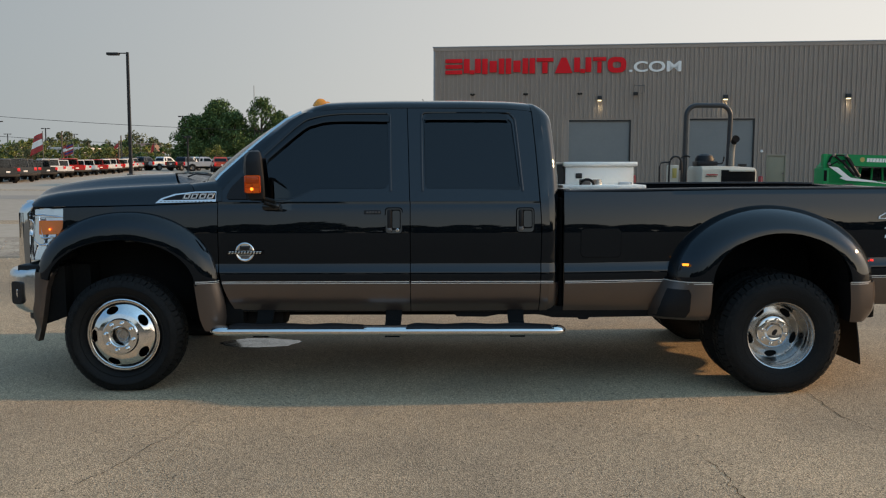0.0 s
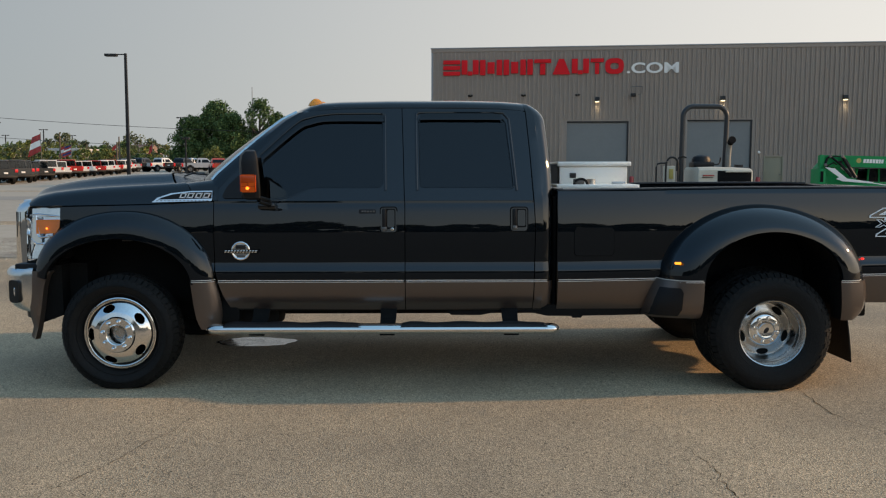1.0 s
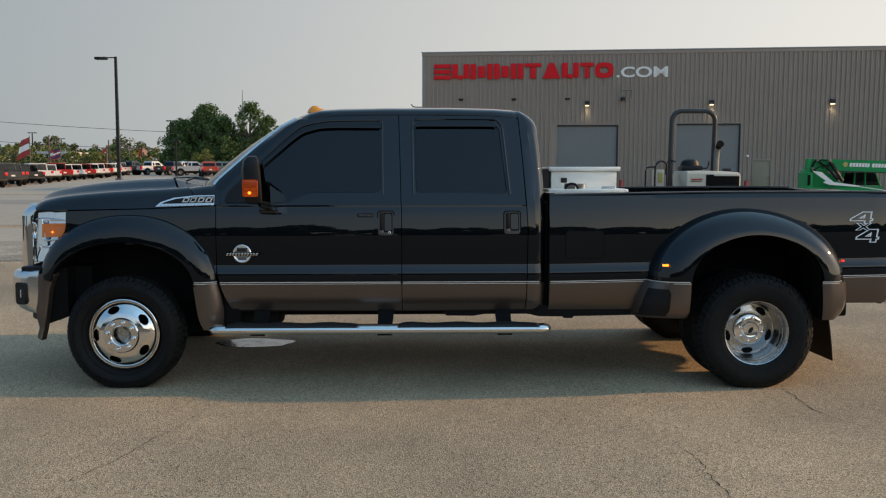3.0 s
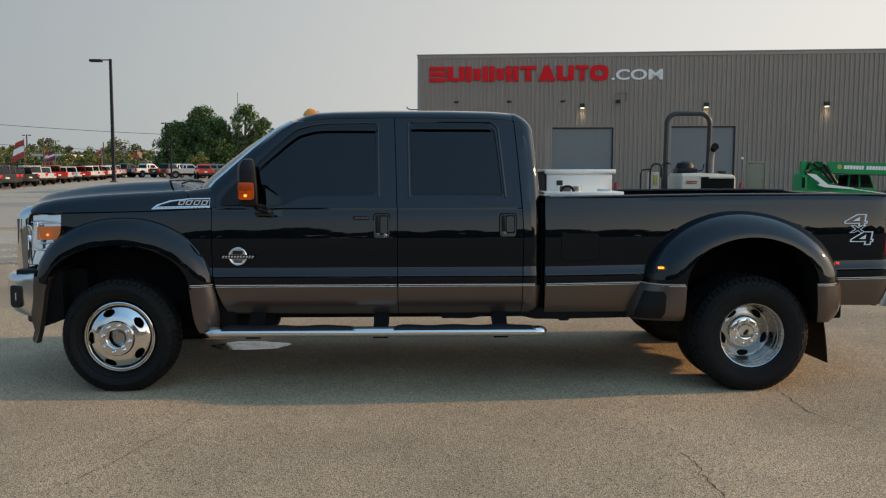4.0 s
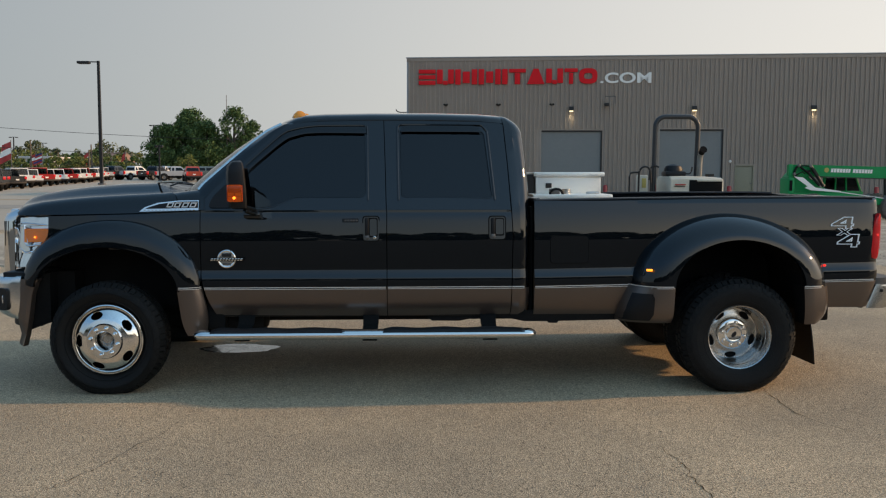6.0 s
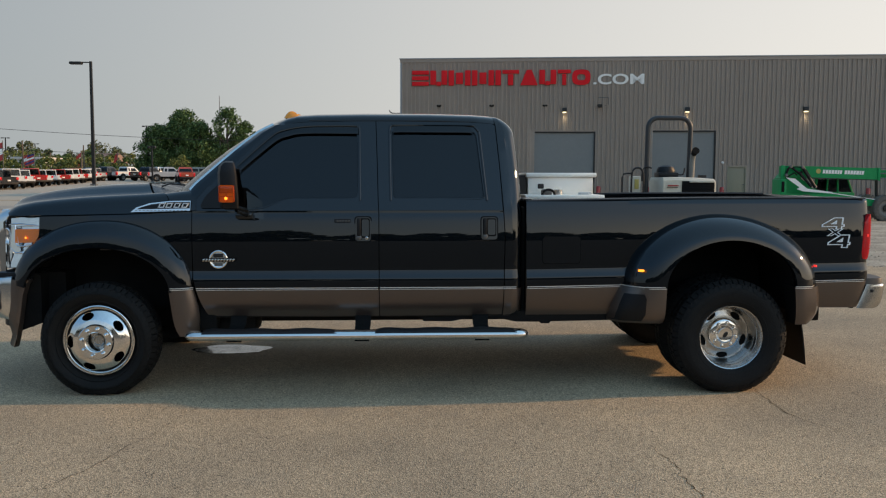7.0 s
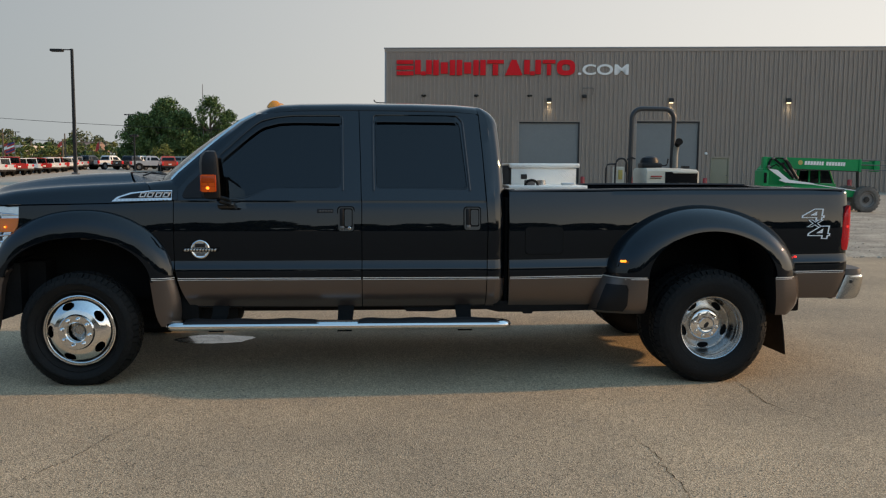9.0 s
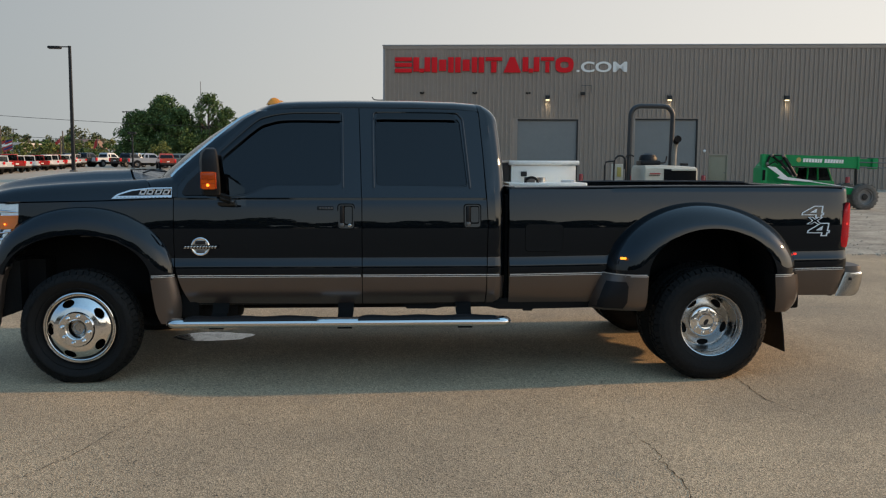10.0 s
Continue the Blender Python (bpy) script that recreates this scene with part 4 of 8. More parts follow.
def window_frame(parent, line, s):
    """A round moulding that stands proud round a side window, open along the sill."""
    bm = bmesh.new()
    tube(bm, smooth_line([(u, s * (side_y(v) + 0.005), v) for u, v in line], 5), 0.0085, 10, up=(0, 1, 0))
    part("window_moulding", bm, "black_paint", parent)


SLANT = Matrix(((1, 0, 0.45, 0), (0, 1, 0, 0), (0, 0, 1, 0), (0, 0, 0, 1)))     # leans raised bars forward


def build_truck():
    truck = tagged(empty("pickup_truck", TRUCK_M), "black four-door dual-rear-wheel pickup with grey lower trim, parked on the paving", "pickup truck")

    # dark inner structure
    part("frame_rail", boxed((-0.55, -0.46, 0.42), (5.35, -0.38, 0.58)), "frame_metal", truck)
    part("frame_rail", boxed((-0.55, 0.38, 0.42), (5.35, 0.46, 0.58)), "frame_metal", truck)
    part("underbody", boxed((0.66, -0.93, 0.53), (2.94, 0.93, 0.60)), "frame_metal", truck)
    part("firewall", boxed((0.50, -0.90, 0.60), (0.62, 0.90, 1.30)), "dark_void", truck)
    part("engine_bay", boxed((-0.55, -0.55, 0.62), (0.50, 0.55, 1.22), 0.04), "dark_void", truck)
    for s in (-1, 1):
        part("sill", boxed((0.68, min(s * 0.92, s * 0.945), 0.53), (2.93, max(s * 0.92, s * 0.945), 1.27)), "dark_void", truck)
        part("inner_pillar", boxed((1.88, min(s * 0.76, s * 0.78), 1.27), (2.01, max(s * 0.76, s * 0.78), 1.92)), "dark_void", truck)
    part("cab_floor", boxed((0.66, -0.92, 0.95), (2.90, 0.92, 1.00)), "dark_void", truck)
    for x, w in ((0.0, 0.045), (4.41, 0.055)):
        bm = bmesh.new()
        tube(bm, [(x, -0.82, 0.395), (x, -0.2, 0.395), (x, 0.2, 0.395), (x, 0.82, 0.395)], w, 12)
        part("axle", bm, "frame_metal", truck)
    bm = bmesh.new()
    lathe(bm, [(-0.18, 0.06), (-0.12, 0.15), (0.0, 0.19), (0.12, 0.15), (0.18, 0.06)], 20)
    part("differential", bm, "frame_metal", truck, m=Matrix.Translation((4.38, 0, 0.40)))
    bm = bmesh.new()
    tube(bm, smooth_line([(1.1, 0.28, 0.50), (2.2, 0.30, 0.47), (3.3, 0.32, 0.45), (3.8, 0.50, 0.50)]), 0.05, 12)
    part("exhaust_pipe", bm, "frame_metal", truck)
    bm = boxed((2.15, -0.55, 0.47), (3.15, 0.05, 0.60), 0.04)
    part("fuel_tank", bm, "frame_metal", truck, "black tank under the floor")
    for s in (-1, 1):
        part("sill_end", boxed((0.56, min(s * 0.80, s * 0.95), 0.44), (0.80, max(s * 0.80, s * 0.95), 0.60), 0.02), "dark_void", truck)
    # two unseen blocks, added to stop light reaching the ground under the cab
    part("floor_light_block", boxed((0.7, -0.10, 0.36), (2.3, 0.42, 0.55), 0.06), "frame_metal", truck, "dark unseen block under the floor that keeps light out")
    part("far_light_block", boxed((1.2, 0.30, 0.34), (3.9, 0.86, 0.50), 0.04), "frame_metal", truck, "dark unseen block on the far side that keeps light out")
    part("battery_tray", boxed((0.75, -0.86, 0.40), (1.06, -0.60, 0.53), 0.04), "frame_metal", truck)
    bm = bmesh.new()
    tube(bm, [(0.0, -0.52, 0.50), (0.05, -0.50, 1.05)], 0.03, 10)
    part("shock_absorber", bm, "dark_void", truck)
    bm = bmesh.new()
    tube(bm, [(4.38, -0.50, 0.45), (4.15, -0.50, 0.85)], 0.03, 10)
    part("shock_absorber", bm, "frame_metal", truck)
    part("leaf_spring", boxed((3.72, -0.56, 0.50), (5.02, -0.47, 0.545), 0.01), "frame_metal", truck)
    part("axle_bracket", boxed((-0.12, -0.62, 0.98), (0.10, -0.56, 1.02), 0.008), "grey_metal", truck)

    for s in (-1, 1):
        near = s < 0

        # front fender
        xs = [-0.585 + (0.646 + 0.585) * (0.5 - 0.5 * math.cos(math.pi * k / 60)) for k in range(61)]

        def lamp_edge(x):
            return arch_z(x, F_OUT, 0.74) - 0.012
        bm = skin_cols([x for x in xs if x > -0.425], lamp_edge, lambda x: interp(x, [-0.6, 0.2, 0.64], [1.238, 1.255, 1.275]), s, nose)
        fender = thick(part("front_fender", bm, ["black_paint", "black_paint"], truck, "glossy black front fender"), 0.008)
        bm = flare(F_OUT, F_IN, 0.982, 0.080, s, 0.0, 0.965, taper=lambda x: nose(x, 1.0))
        part("arch_flare", bm, "black_paint", fender, "black wheel-arch flare", sharp=40)
        # grey foot of the flare
        bm = bmesh.new()
        rows = []
        for k in range(9):
            t = k / 8
            z = 0.735 - 0.325 * t
            xi, xo = 0.498 + 0.034 * t + 0.03 * t ** 6, 0.652 + 0.036 * math.sin(t * math.pi * 0.62) - 0.02 * t ** 5
            rows.append([(xi, s * 0.93, z), (xi, s * (1.056 - 0.02 * t), z), (xi + 0.03, s * (1.062 - 0.02 * t), z), ((xi + xo) / 2 + 0.02, s * (1.05 - 0.02 * t), z), (xo - 0.02, s * (1.02 - 0.025 * t), z), (xo, s * (0.985 - 0.03 * t), z)])
        loft(bm, rows)
        thick(part("flare_foot", bm, "lower_paint", fender, "grey flare foot behind the wheel"), 0.006)
        for z0, z1 in ((0.7385, 0.7425), (0.7490, 0.7545)):
            bm = bmesh.new()
            loft(bm, [[(0.499, s * 1.0605, z), (0.53, s * 1.0665, z), (0.58, s * 1.0560, z), (0.635, s * 1.026, z), (0.650, s * 0.994, z)] for z in (z0 - 0.004, z1 - 0.004)])
            part("pinstripe", bm, "silver_stripe", fender)
        # wheel well liner
        bm = bmesh.new()
        rows = []
        for k in range(25):
            x, z = superarc(F_IN[0], F_IN[1], 0.53, 0.53, 0.33, 2.25, k / 24)
            rows.append([(x, s * (1.03 if x > -0.38 else 0.95), z), (x, s * 0.62, z + 0.02)])
        rows = [[(0.56, s * 1.02, 0.42), (0.56, s * 0.62, 0.42)]] + rows + [[(-0.52, s * 0.90, 0.52), (-0.52, s * 0.62, 0.52)]]
        loft(bm, rows)
        thick(part("wheel_liner", bm, "dark_void", fender), 0.008)
        part("splash_shield", prism([(-0.63, 0.445), (-0.57, 0.440), (-0.425, 0.492), (-0.425, 0.84), (-0.63, 0.84)], lambda u, v, d: (u, s * (0.925 - d), v), 0.34), "dark_void", fender, "black splash shield ahead of the wheel")
        part("splash_shield", prism([(-0.43, 0.490), (-0.30, 0.535), (-0.30, 0.84), (-0.43, 0.84)], lambda u, v, d: (u, s * (0.80 - d), v), 0.18), "dark_void", fender)
        part("inner_fender", boxed((-0.55, min(s * 0.56, s * 0.60), 0.55), (0.55, max(s * 0.56, s * 0.60), 1.24)), "dark_void", fender)

        # front door
        def fd_l(z):
            return 0.650 if z > 0.86 else 0.650 + 0.118 * ((0.86 - z) / 0.36) ** 1.8

        def fd_r(z):
            return 1.9440
        zs = [z for z in ZS if z <= 1.281 and z >= 0.53]
        bow = (lambda x, z: 0.006 * ((x - 1.9) / 1.25) ** 2)
        bm = skin(fd_l, fd_r, zs, 10, s, bow)
        outline = [(0.652, 1.280), (0.668, 1.36), (0.735, 1.44), (1.150, 1.815), (1.235, 1.875), (1.34, 1.907), (1.48, 1.922), (1.9205, 1.925), (1.932, 1.60), (1.941, 1.280), (1.62, 1.280), (1.30, 1.280), (0.98, 1.280)]
        hole = round_poly([(0.915, 1.297), (1.115, 1.297), (1.30, 1.366), (1.800, 1.366), (1.792, 1.838), (1.43, 1.834), (1.29, 1.808), (1.20, 1.765), (0.96, 1.54)], 0.05)
        plate_shape(outline, [hole], lambda u, v: (u, s * (side_y(v) - bow(u, v)), v), bm)
        door = thick(part("front_door", bm, ["black_paint", "lower_paint"], truck, "black front door with grey lower band"), 0.010)
        stripe_part(door, 0.672, 1.938, s)
        pane(door, [p for p in hole], s, 0.014)
        seal(door, hole, s, 0.014, 0.004)
        window_frame(door, [(1.815, 1.350), (1.810, 1.60), (1.806, 1.846), (1.796, 1.868), (1.772, 1.878), (1.60, 1.878), (1.43, 1.874), (1.285, 1.850), (1.185, 1.802), (0.950, 1.590)], s)
        if near:
            sail = round_poly([(0.700, 1.30), (0.905, 1.30), (0.905, 1.49), (0.86, 1.50), (0.735, 1.38)], 0.03)
            part("mirror_sail", prism(sail, lambda u, v, d: (u, s * (side_y(v) + 0.013 - d), v), 0.012), "black_plastic", door)
            door_handle(door, 1.776, 1.897, 1.062, 1.242, s, True)
            key = part("keypad", prism(round_poly([(1.635, 1.196), (1.749, 1.196), (1.749, 1.223), (1.635, 1.223)], 0.008), lambda u, v, d: (u, s * (side_y(v) + 0.009 - d), v), 0.008), "black_plastic", door, "small black keypad")
            for k in range(5):
                x = 1.652 + 0.0195 * k
                part("key", boxed((x, -0.004, -0.005), (x + 0.013, 0.004, 0.006), 0.002, m=Matrix.Translation((0, s * (side_y(1.21) + 0.009), 1.209))), "grey_metal", key)
            # round engine badge as plain shapes
            bx, bz = 0.830, 0.944
            by = side_y(0.944)
            bm = bmesh.new()
            lathe(bm, [(0, 0.064), (s * 0.006, 0.064), (s * 0.009, 0.058), (s * 0.006, 0.050), (s * 0.006, 0.0004)], 40)
            badge = part("badge", bm, "chrome", door, "round bright badge with a cross bar", m=Matrix.Translation((bx, s * (by + 0.004), bz)))
            bm = bmesh.new()
            lathe(bm, [(s * 0.0066, 0.048), (s * 0.0076, 0.040), (s * 0.0076, 0.001)], 32)
            part("badge_field", bm, "rough_alloy", badge)
            part("badge_band", boxed((-0.116, -0.003, -0.0125), (0.124, 0.003, 0.0125), 0.003, m=Matrix.Translation((0, s * 0.011, -0.004)) @ SLANT), "dark_void", badge)
            for k in range(11):
                u = -0.108 + 0.0205 * k
                hgt = 0.0085
                bm = boxed((u, -0.004, -hgt), (u + 0.0145, 0.004, hgt), 0.002)
                bmesh.ops.transform(bm, matrix=Matrix.Translation((0, s * 0.013, -0.004)) @ SLANT, verts=bm.verts)
                part("badge_bar", bm, "alloy", badge)
            part("badge_bar", boxed((-0.034, -0.003, 0.014), (0.034, 0.003, 0.040), 0.004, m=Matrix.Translation((0, s * 0.009, 0))), "dark_metal", badge)
            part("badge_bar", boxed((-0.028, -0.003, -0.045), (0.028, 0.003, -0.026), 0.004, m=Matrix.Translation((0, s * 0.009, 0))), "grey_metal", badge)
            # rain deflector
            bm = bmesh.new()
            up = smooth_line([(0.955, 1.585, 0), (1.185, 1.790, 0), (1.285, 1.838, 0), (1.43, 1.862, 0), (1.80, 1.866, 0)], 5)
            dn = smooth_line([(0.975, 1.560, 0), (1.205, 1.758, 0), (1.300, 1.802, 0), (1.43, 1.823, 0), (1.80, 1.822, 0)], 5)
            loft(bm, [[(p.x, s * (side_y(p.y) + 0.012), p.y) for p in up], [(0.5 * (p.x + q.x), s * (side_y(0.4 * p.y + 0.6 * q.y) + 0.019), 0.4 * p.y + 0.6 * q.y) for p, q in zip(up, dn)], [(q.x, s * (side_y(q.y) + 0.016), q.y) for q in dn]])
            thick(part("rain_deflector", bm, "smoked", door, "smoked black rain deflector"), 0.003)

        # rear door
        def rd_r(z):
            return interp(z, [0.5, 0.6, 1.1, 1.28], [2.815, 2.822, 2.832, 2.822])
        bm = skin(lambda z: 1.9495, rd_r, zs, 8, s, bow)
        outline = [(1.9465, 1.280), (1.9375, 1.60), (1.9255, 1.925), (2.66, 1.917), (2.735, 1.905), (2.775, 1.882), (2.800, 1.60), (2.820, 1.280), (2.53, 1.280), (2.24, 1.280)]
        hole = round_poly([(2.048, 1.366), (2.690, 1.366), (2.640, 1.815), (2.615, 1.842), (2.036, 1.846)], 0.03)
        plate_shape(outline, [hole], lambda u, v: (u, s * (side_y(v) - bow(u, v)), v), bm)
        door = thick(part("rear_door", bm, ["black_paint", "lower_paint"], truck, "black rear door with grey lower band"), 0.010)
        stripe_part(door, 1.953, 2.823, s)
        pane(door, hole, s, 0.014)
        seal(door, hole, s, 0.014, 0.004)
        window_frame(door, [(2.708, 1.350), (2.686, 1.58), (2.662, 1.815), (2.652, 1.846), (2.630, 1.870), (2.600, 1.881), (2.30, 1.884), (2.060, 1.884), (2.034, 1.876), (2.022, 1.852), (2.024, 1.60), (2.030, 1.350)], s)
        if near:
            door_handle(door, 2.660, 2.785, 1.070, 1.240, s, False)
            bm = bmesh.new()
            up = [(2.052, 1.874), (2.10, 1.878), (2.55, 1.876), (2.60, 1.868)]
            dn = [(2.046, 1.832), (2.10, 1.834), (2.55, 1.832), (2.615, 1.830)]
            loft(bm, [[(u, s * (side_y(v) + 0.012), v) for u, v in up], [(0.5 * (p[0] + q[0]), s * (side_y(0.4 * p[1] + 0.6 * q[1]) + 0.019), 0.4 * p[1] + 0.6 * q[1]) for p, q in zip(up, dn)], [(u, s * (side_y(v) + 0.016), v) for u, v in dn]])
            thick(part("rain_deflector", bm, "smoked", door, "smoked black rain deflector"), 0.003)
        # A pillar
        bm = bmesh.new()
        rows = []
        for t in [0.0, 0.012, 0.024, 0.07, 0.122, 0.25, 0.38, 0.5, 0.62, 0.735, 0.80, 0.86, 0.93, 1.0]:
            xd = 0.652 + (1.330 - 0.652) * t
            zd = interp(xd, [0.652, 0.668, 0.735, 1.150, 1.235, 1.34], [1.285, 1.36, 1.44, 1.815, 1.875, 1.907])
            yd = side_y(zd)
            q = 1 - t ** 5
            rows.append([(xd + 0.004, s * yd, zd - 0.002), (xd - 0.036 * q, s * (yd - 0.012), zd + 0.018 * q), (xd - 0.070 * q, s * (yd - 0.045), zd + 0.027 * q), (xd - 0.080 * q, s * (yd - 0.075), zd + 0.022 * q)])
        loft(bm, rows)
        pillar = thick(part("windshield_pillar", bm, "black_paint", truck), 0.006)
        # added pale tube: the sky's sheen on the glass edge, put into colour
        bm = bmesh.new()
        tube(bm, [(r[3][0] - 0.006, r[3][1], r[3][2] + 0.003) for r in rows[3:12]], 0.015, 8)
        part("windshield_sheen", bm, "glass_edge", pillar, "pale strip for the sky's sheen along the windshield edge")

    # roof
    bm = bmesh.new()
    vv = [0.0, 0.3, 0.55, 0.70, 0.755, 0.780, 0.792, 0.796]
    cv = [0.040, 0.034, 0.020, 0.004, -0.006, -0.018, -0.032, -0.045]
    ys = [-v for v in vv[::-1]] + vv[1:]
    cs = cv[::-1] + cv[1:]
    rows = []
    for x, z in ((0.945, 1.800), (1.00, 1.822), (1.05, 1.852), (1.105, 1.882), (1.165, 1.910), (1.25, 1.938), (1.36, 1.956), (1.50, 1.964), (1.83, 1.970), (2.3, 1.969), (2.6, 1.962), (2.74, 1.952), (2.82, 1.938), (2.868, 1.908), (2.892, 1.872)):
        rows.append([(x + 0.15 * (abs(y) / 0.8) ** 3 * max(0.0, min(1.0, 1 - (x - 1.0) / 0.36)), y * (1 - 0.045 * max(0.0, (x - 2.74) / 0.15)), z - 0.010 + c) for y, c in zip(ys, cs)])
    loft(bm, rows)
    thick(part("roof", bm, "black_paint", truck, "black roof"), 0.012)
    for y in (-0.55, -0.22, 0.0, 0.22, 0.55):
        bm = bmesh.new()
        loft(bm, [[(1.292 + a * 0.060 * w, y + 0.030 * w * b, 1.944 + 0.012 * (1 - abs(y)) + 0.052 * (1 - w ** 2.4)) for a, b in ((-0.7, -0.8), (-0.95, 0), (-0.7, 0.8), (0.2, 1.0), (1.0, 0.5), (1.0, -0.5), (0.2, -1.0))] for w in (1.0, 0.9, 0.7, 0.45, 0.2, 0.02)], close_v=True)
        part("roof_marker_lamp", bm, "amber_pale", truck, "amber roof marker lamp")
    # cab back with rounded corners
    bm = bmesh.new()
    rows = []
    zz = [0.53, 0.56, 0.60, 0.64, 0.68, 0.731, 0.800, 0.806, 0.857, 0.867, 0.90, 1.0, 1.1, 1.2, 1.28, 1.38, 1.50, 1.56, 1.62, 1.68, 1.74, 1.79, 1.83, 1.86, 1.885, 1.905, 1.920, 1.932, 1.940, 1.946]
    for z in zz:
        xe = 2.958 - 0.127 * max(0.0, z - 1.25) ** 2 - 6.0 * max(0.0, z - 1.82) ** 2
        xl = interp(z, [0.5, 0.6, 1.1, 1.28, 1.6, 1.882, 1.915], [2.821, 2.828, 2.838, 2.828, 2.806, 2.781, 2.770])
        y = side_y(z) - interp(z, [1.895, 1.915, 1.930, 1.940, 1.946], [0.0, 0.005, 0.016, 0.034, 0.065])
        rim = [(xl, y), (xl + (xe - xl) * 0.4, y - 0.001), (xe - 0.078, y - 0.003), (xe - 0.052, y - 0.010), (xe - 0.030, y - 0.022), (xe - 0.014, y - 0.042), (xe - 0.004, y - 0.070), (xe, y - 0.11), (xe + 0.012, y * 0.5), (xe + 0.015, 0)]
        rows.append([(x, -q, z) for x, q in rim] + [(x, q, z) for x, q in rim[-2::-1]])
    rows.append([(2.74 + (x - 2.74) * 0.45, y * 0.80, 1.948) for x, y, z in rows[-1]])
    zz.append(1.948)
    loft(bm, rows, mat=lambda i, j: 1 if zz[i + 1] <= 0.7311 else 0)
    cab = thick(part("cab_rear", bm, ["black_paint", "lower_paint"], truck, "black rear corner of the cab"), 0.008)
    stripe_part(cab, 2.826, 2.915, -1, -0.003)
    bm = bmesh.new()
    loft(bm, [[(2.955 - (z - 1.40) * 0.13, y, z) for y in np.linspace(-0.62, 0.62, 9)] for z in (1.42, 1.60, 1.80)])
    part("rear_window", bm, "dark_void", truck)
    part("brake_lamp", boxed((2.835, -0.12, 1.93), (2.875, 0.12, 1.965), 0.008), "red_lens", truck)

    for s in (-1, 1):
        bm = bmesh.new()
        tube(bm, smooth_line([(1.45, s * 0.790, 1.918), (2.0, s * 0.790, 1.922), (2.6, s * 0.790, 1.914), (2.72, s * 0.784, 1.904)], 4), 0.011, 8)
        part("drip_rail", bm, "black_paint", truck)

    # windshield and cowl
    bm = bmesh.new()
    rows = []
    for t in np.linspace(0, 1, 7):
        row = []
        for w in np.linspace(-1, 1, 13):
            half = 0.862 - 0.135 * t
            xb, xt = 0.366 + 0.239 * abs(w) ** 2.4, 0.988 + 0.162 * abs(w) ** 2.4
            row.append((xb + (xt - xb) * t - 0.02 * math.sin(math.pi * t), w * half, 1.405 + 0.445 * t + 0.03 * (1 - w * w) * t + 0.012 * math.sin(math.pi * t)))
        rows.append(row)
    loft(bm, rows)
    part("windshield", bm, "clear_glass", truck, "clear curved windshield")
    for y in (-0.45, 0.25):
        bm = bmesh.new()
        tube(bm, [(0.30, y, 1.446), (0.34, y + 0.06, 1.466), (0.40, y + 0.36, 1.450), (0.47, y + 0.50, 1.446)], 0.006, 8)
        part("wiper", bm, "black_plastic", truck)
    part("dashboard", boxed((0.62, -0.78, 1.20), (1.0, 0.78, 1.38), 0.05), "dark_void", truck)

    # hood: a side bulge, a shallow valley and a raised centre
    bm = bmesh.new()
    vs = [0.0, 0.15, 0.30, 0.42, 0.48, 0.53, 0.58, 0.63, 0.70, 0.77, 0.82, 0.86, 0.89, 0.92, 0.945, 0.962, 0.975]
    dome = [1.0, 1.0, 0.995, 0.975, 0.94, 0.84, 0.70, 0.60, 0.575, 0.60, 0.615, 0.620, 0.605, 0.54, 0.40, 0.20, 0.0]
    vs_h = list(vs)
    rows = []
    for u in np.linspace(0, 1, 25):
        row = []
        for w, q in [(-v, d) for v, d in zip(vs[::-1], dome[::-1])] + list(zip(vs[1:], dome[1:])):
            front = -0.845 + 0.235 * abs(w) ** 2.6
            back = 0.125 + 0.40 * abs(w) ** 2
            x = front + (back - front) * (u ** 1.25)
            rise = interp(u ** 1.25, [0, 0.03, 0.08, 0.18, 0.32, 0.5, 0.75, 1.0], [0.028, 0.078, 0.112, 0.145, 0.168, 0.188, 0.203, 0.207])
            seam = interp(x, [-0.85, -0.6, 0.2, 0.65], [1.254, 1.246, 1.262, 1.283])
            row.append((x, w - math.copysign(nose(x, 1.2) * abs(w), w), seam + rise * q))
        rows.append(row)
    loft(bm, rows)
    thick(part("hood", bm, "black_paint", truck, "black domed hood", sharp=60), 0.010, 0.0)
    # cowl between the hood's rear edge and the glass; its painted outer ends carry the hood's line on
    bm = bmesh.new()
    rows = []
    for k, t in enumerate((0.0, 0.03, 0.25, 0.5, 0.75, 1.0)):
        row = []
        for w in np.linspace(-0.80, 0.80, 25):
            q = interp(abs(w), vs_h, dome)
            xa, xb = 0.125 + 0.40 * w * w + 0.012, 0.375 + 0.24 * abs(w) ** 2.4
            za = interp(xa, [-0.85, -0.6, 0.2, 0.65], [1.254, 1.246, 1.262, 1.283]) + 0.207 * q
            row.append((xa + (xb - xa) * t, w, (za - (0.018 if k == 0 else 0.004)) * (1 - t) + 1.412 * t + 0.006 * math.sin(w * 40) * (0 < t < 1)))
        rows.append(row)
    loft(bm, rows)
    part("cowl", bm, "cowl_plastic", truck, "dull black cowl")
    for s in (-1, 1):
        bm = bmesh.new()
        rows = []
        for w in (0.78, 0.84, 0.87, 0.90, 0.925, 0.945, 0.962, 0.974):
            q = interp(w, vs_h, dome)
            x = 0.125 + 0.40 * w * w
            row = []
            for t in (0.0, 0.2, 0.45, 0.7, 1.0):
                xx = x + 0.006 + (0.668 - x) * t
                z = interp(xx, [-0.85, -0.6, 0.2, 0.65], [1.254, 1.246, 1.262, 1.283]) + (0.207 + 0.03 * t) * q
                row.append((xx, s * (w - 0.004 * t), z - 0.002))
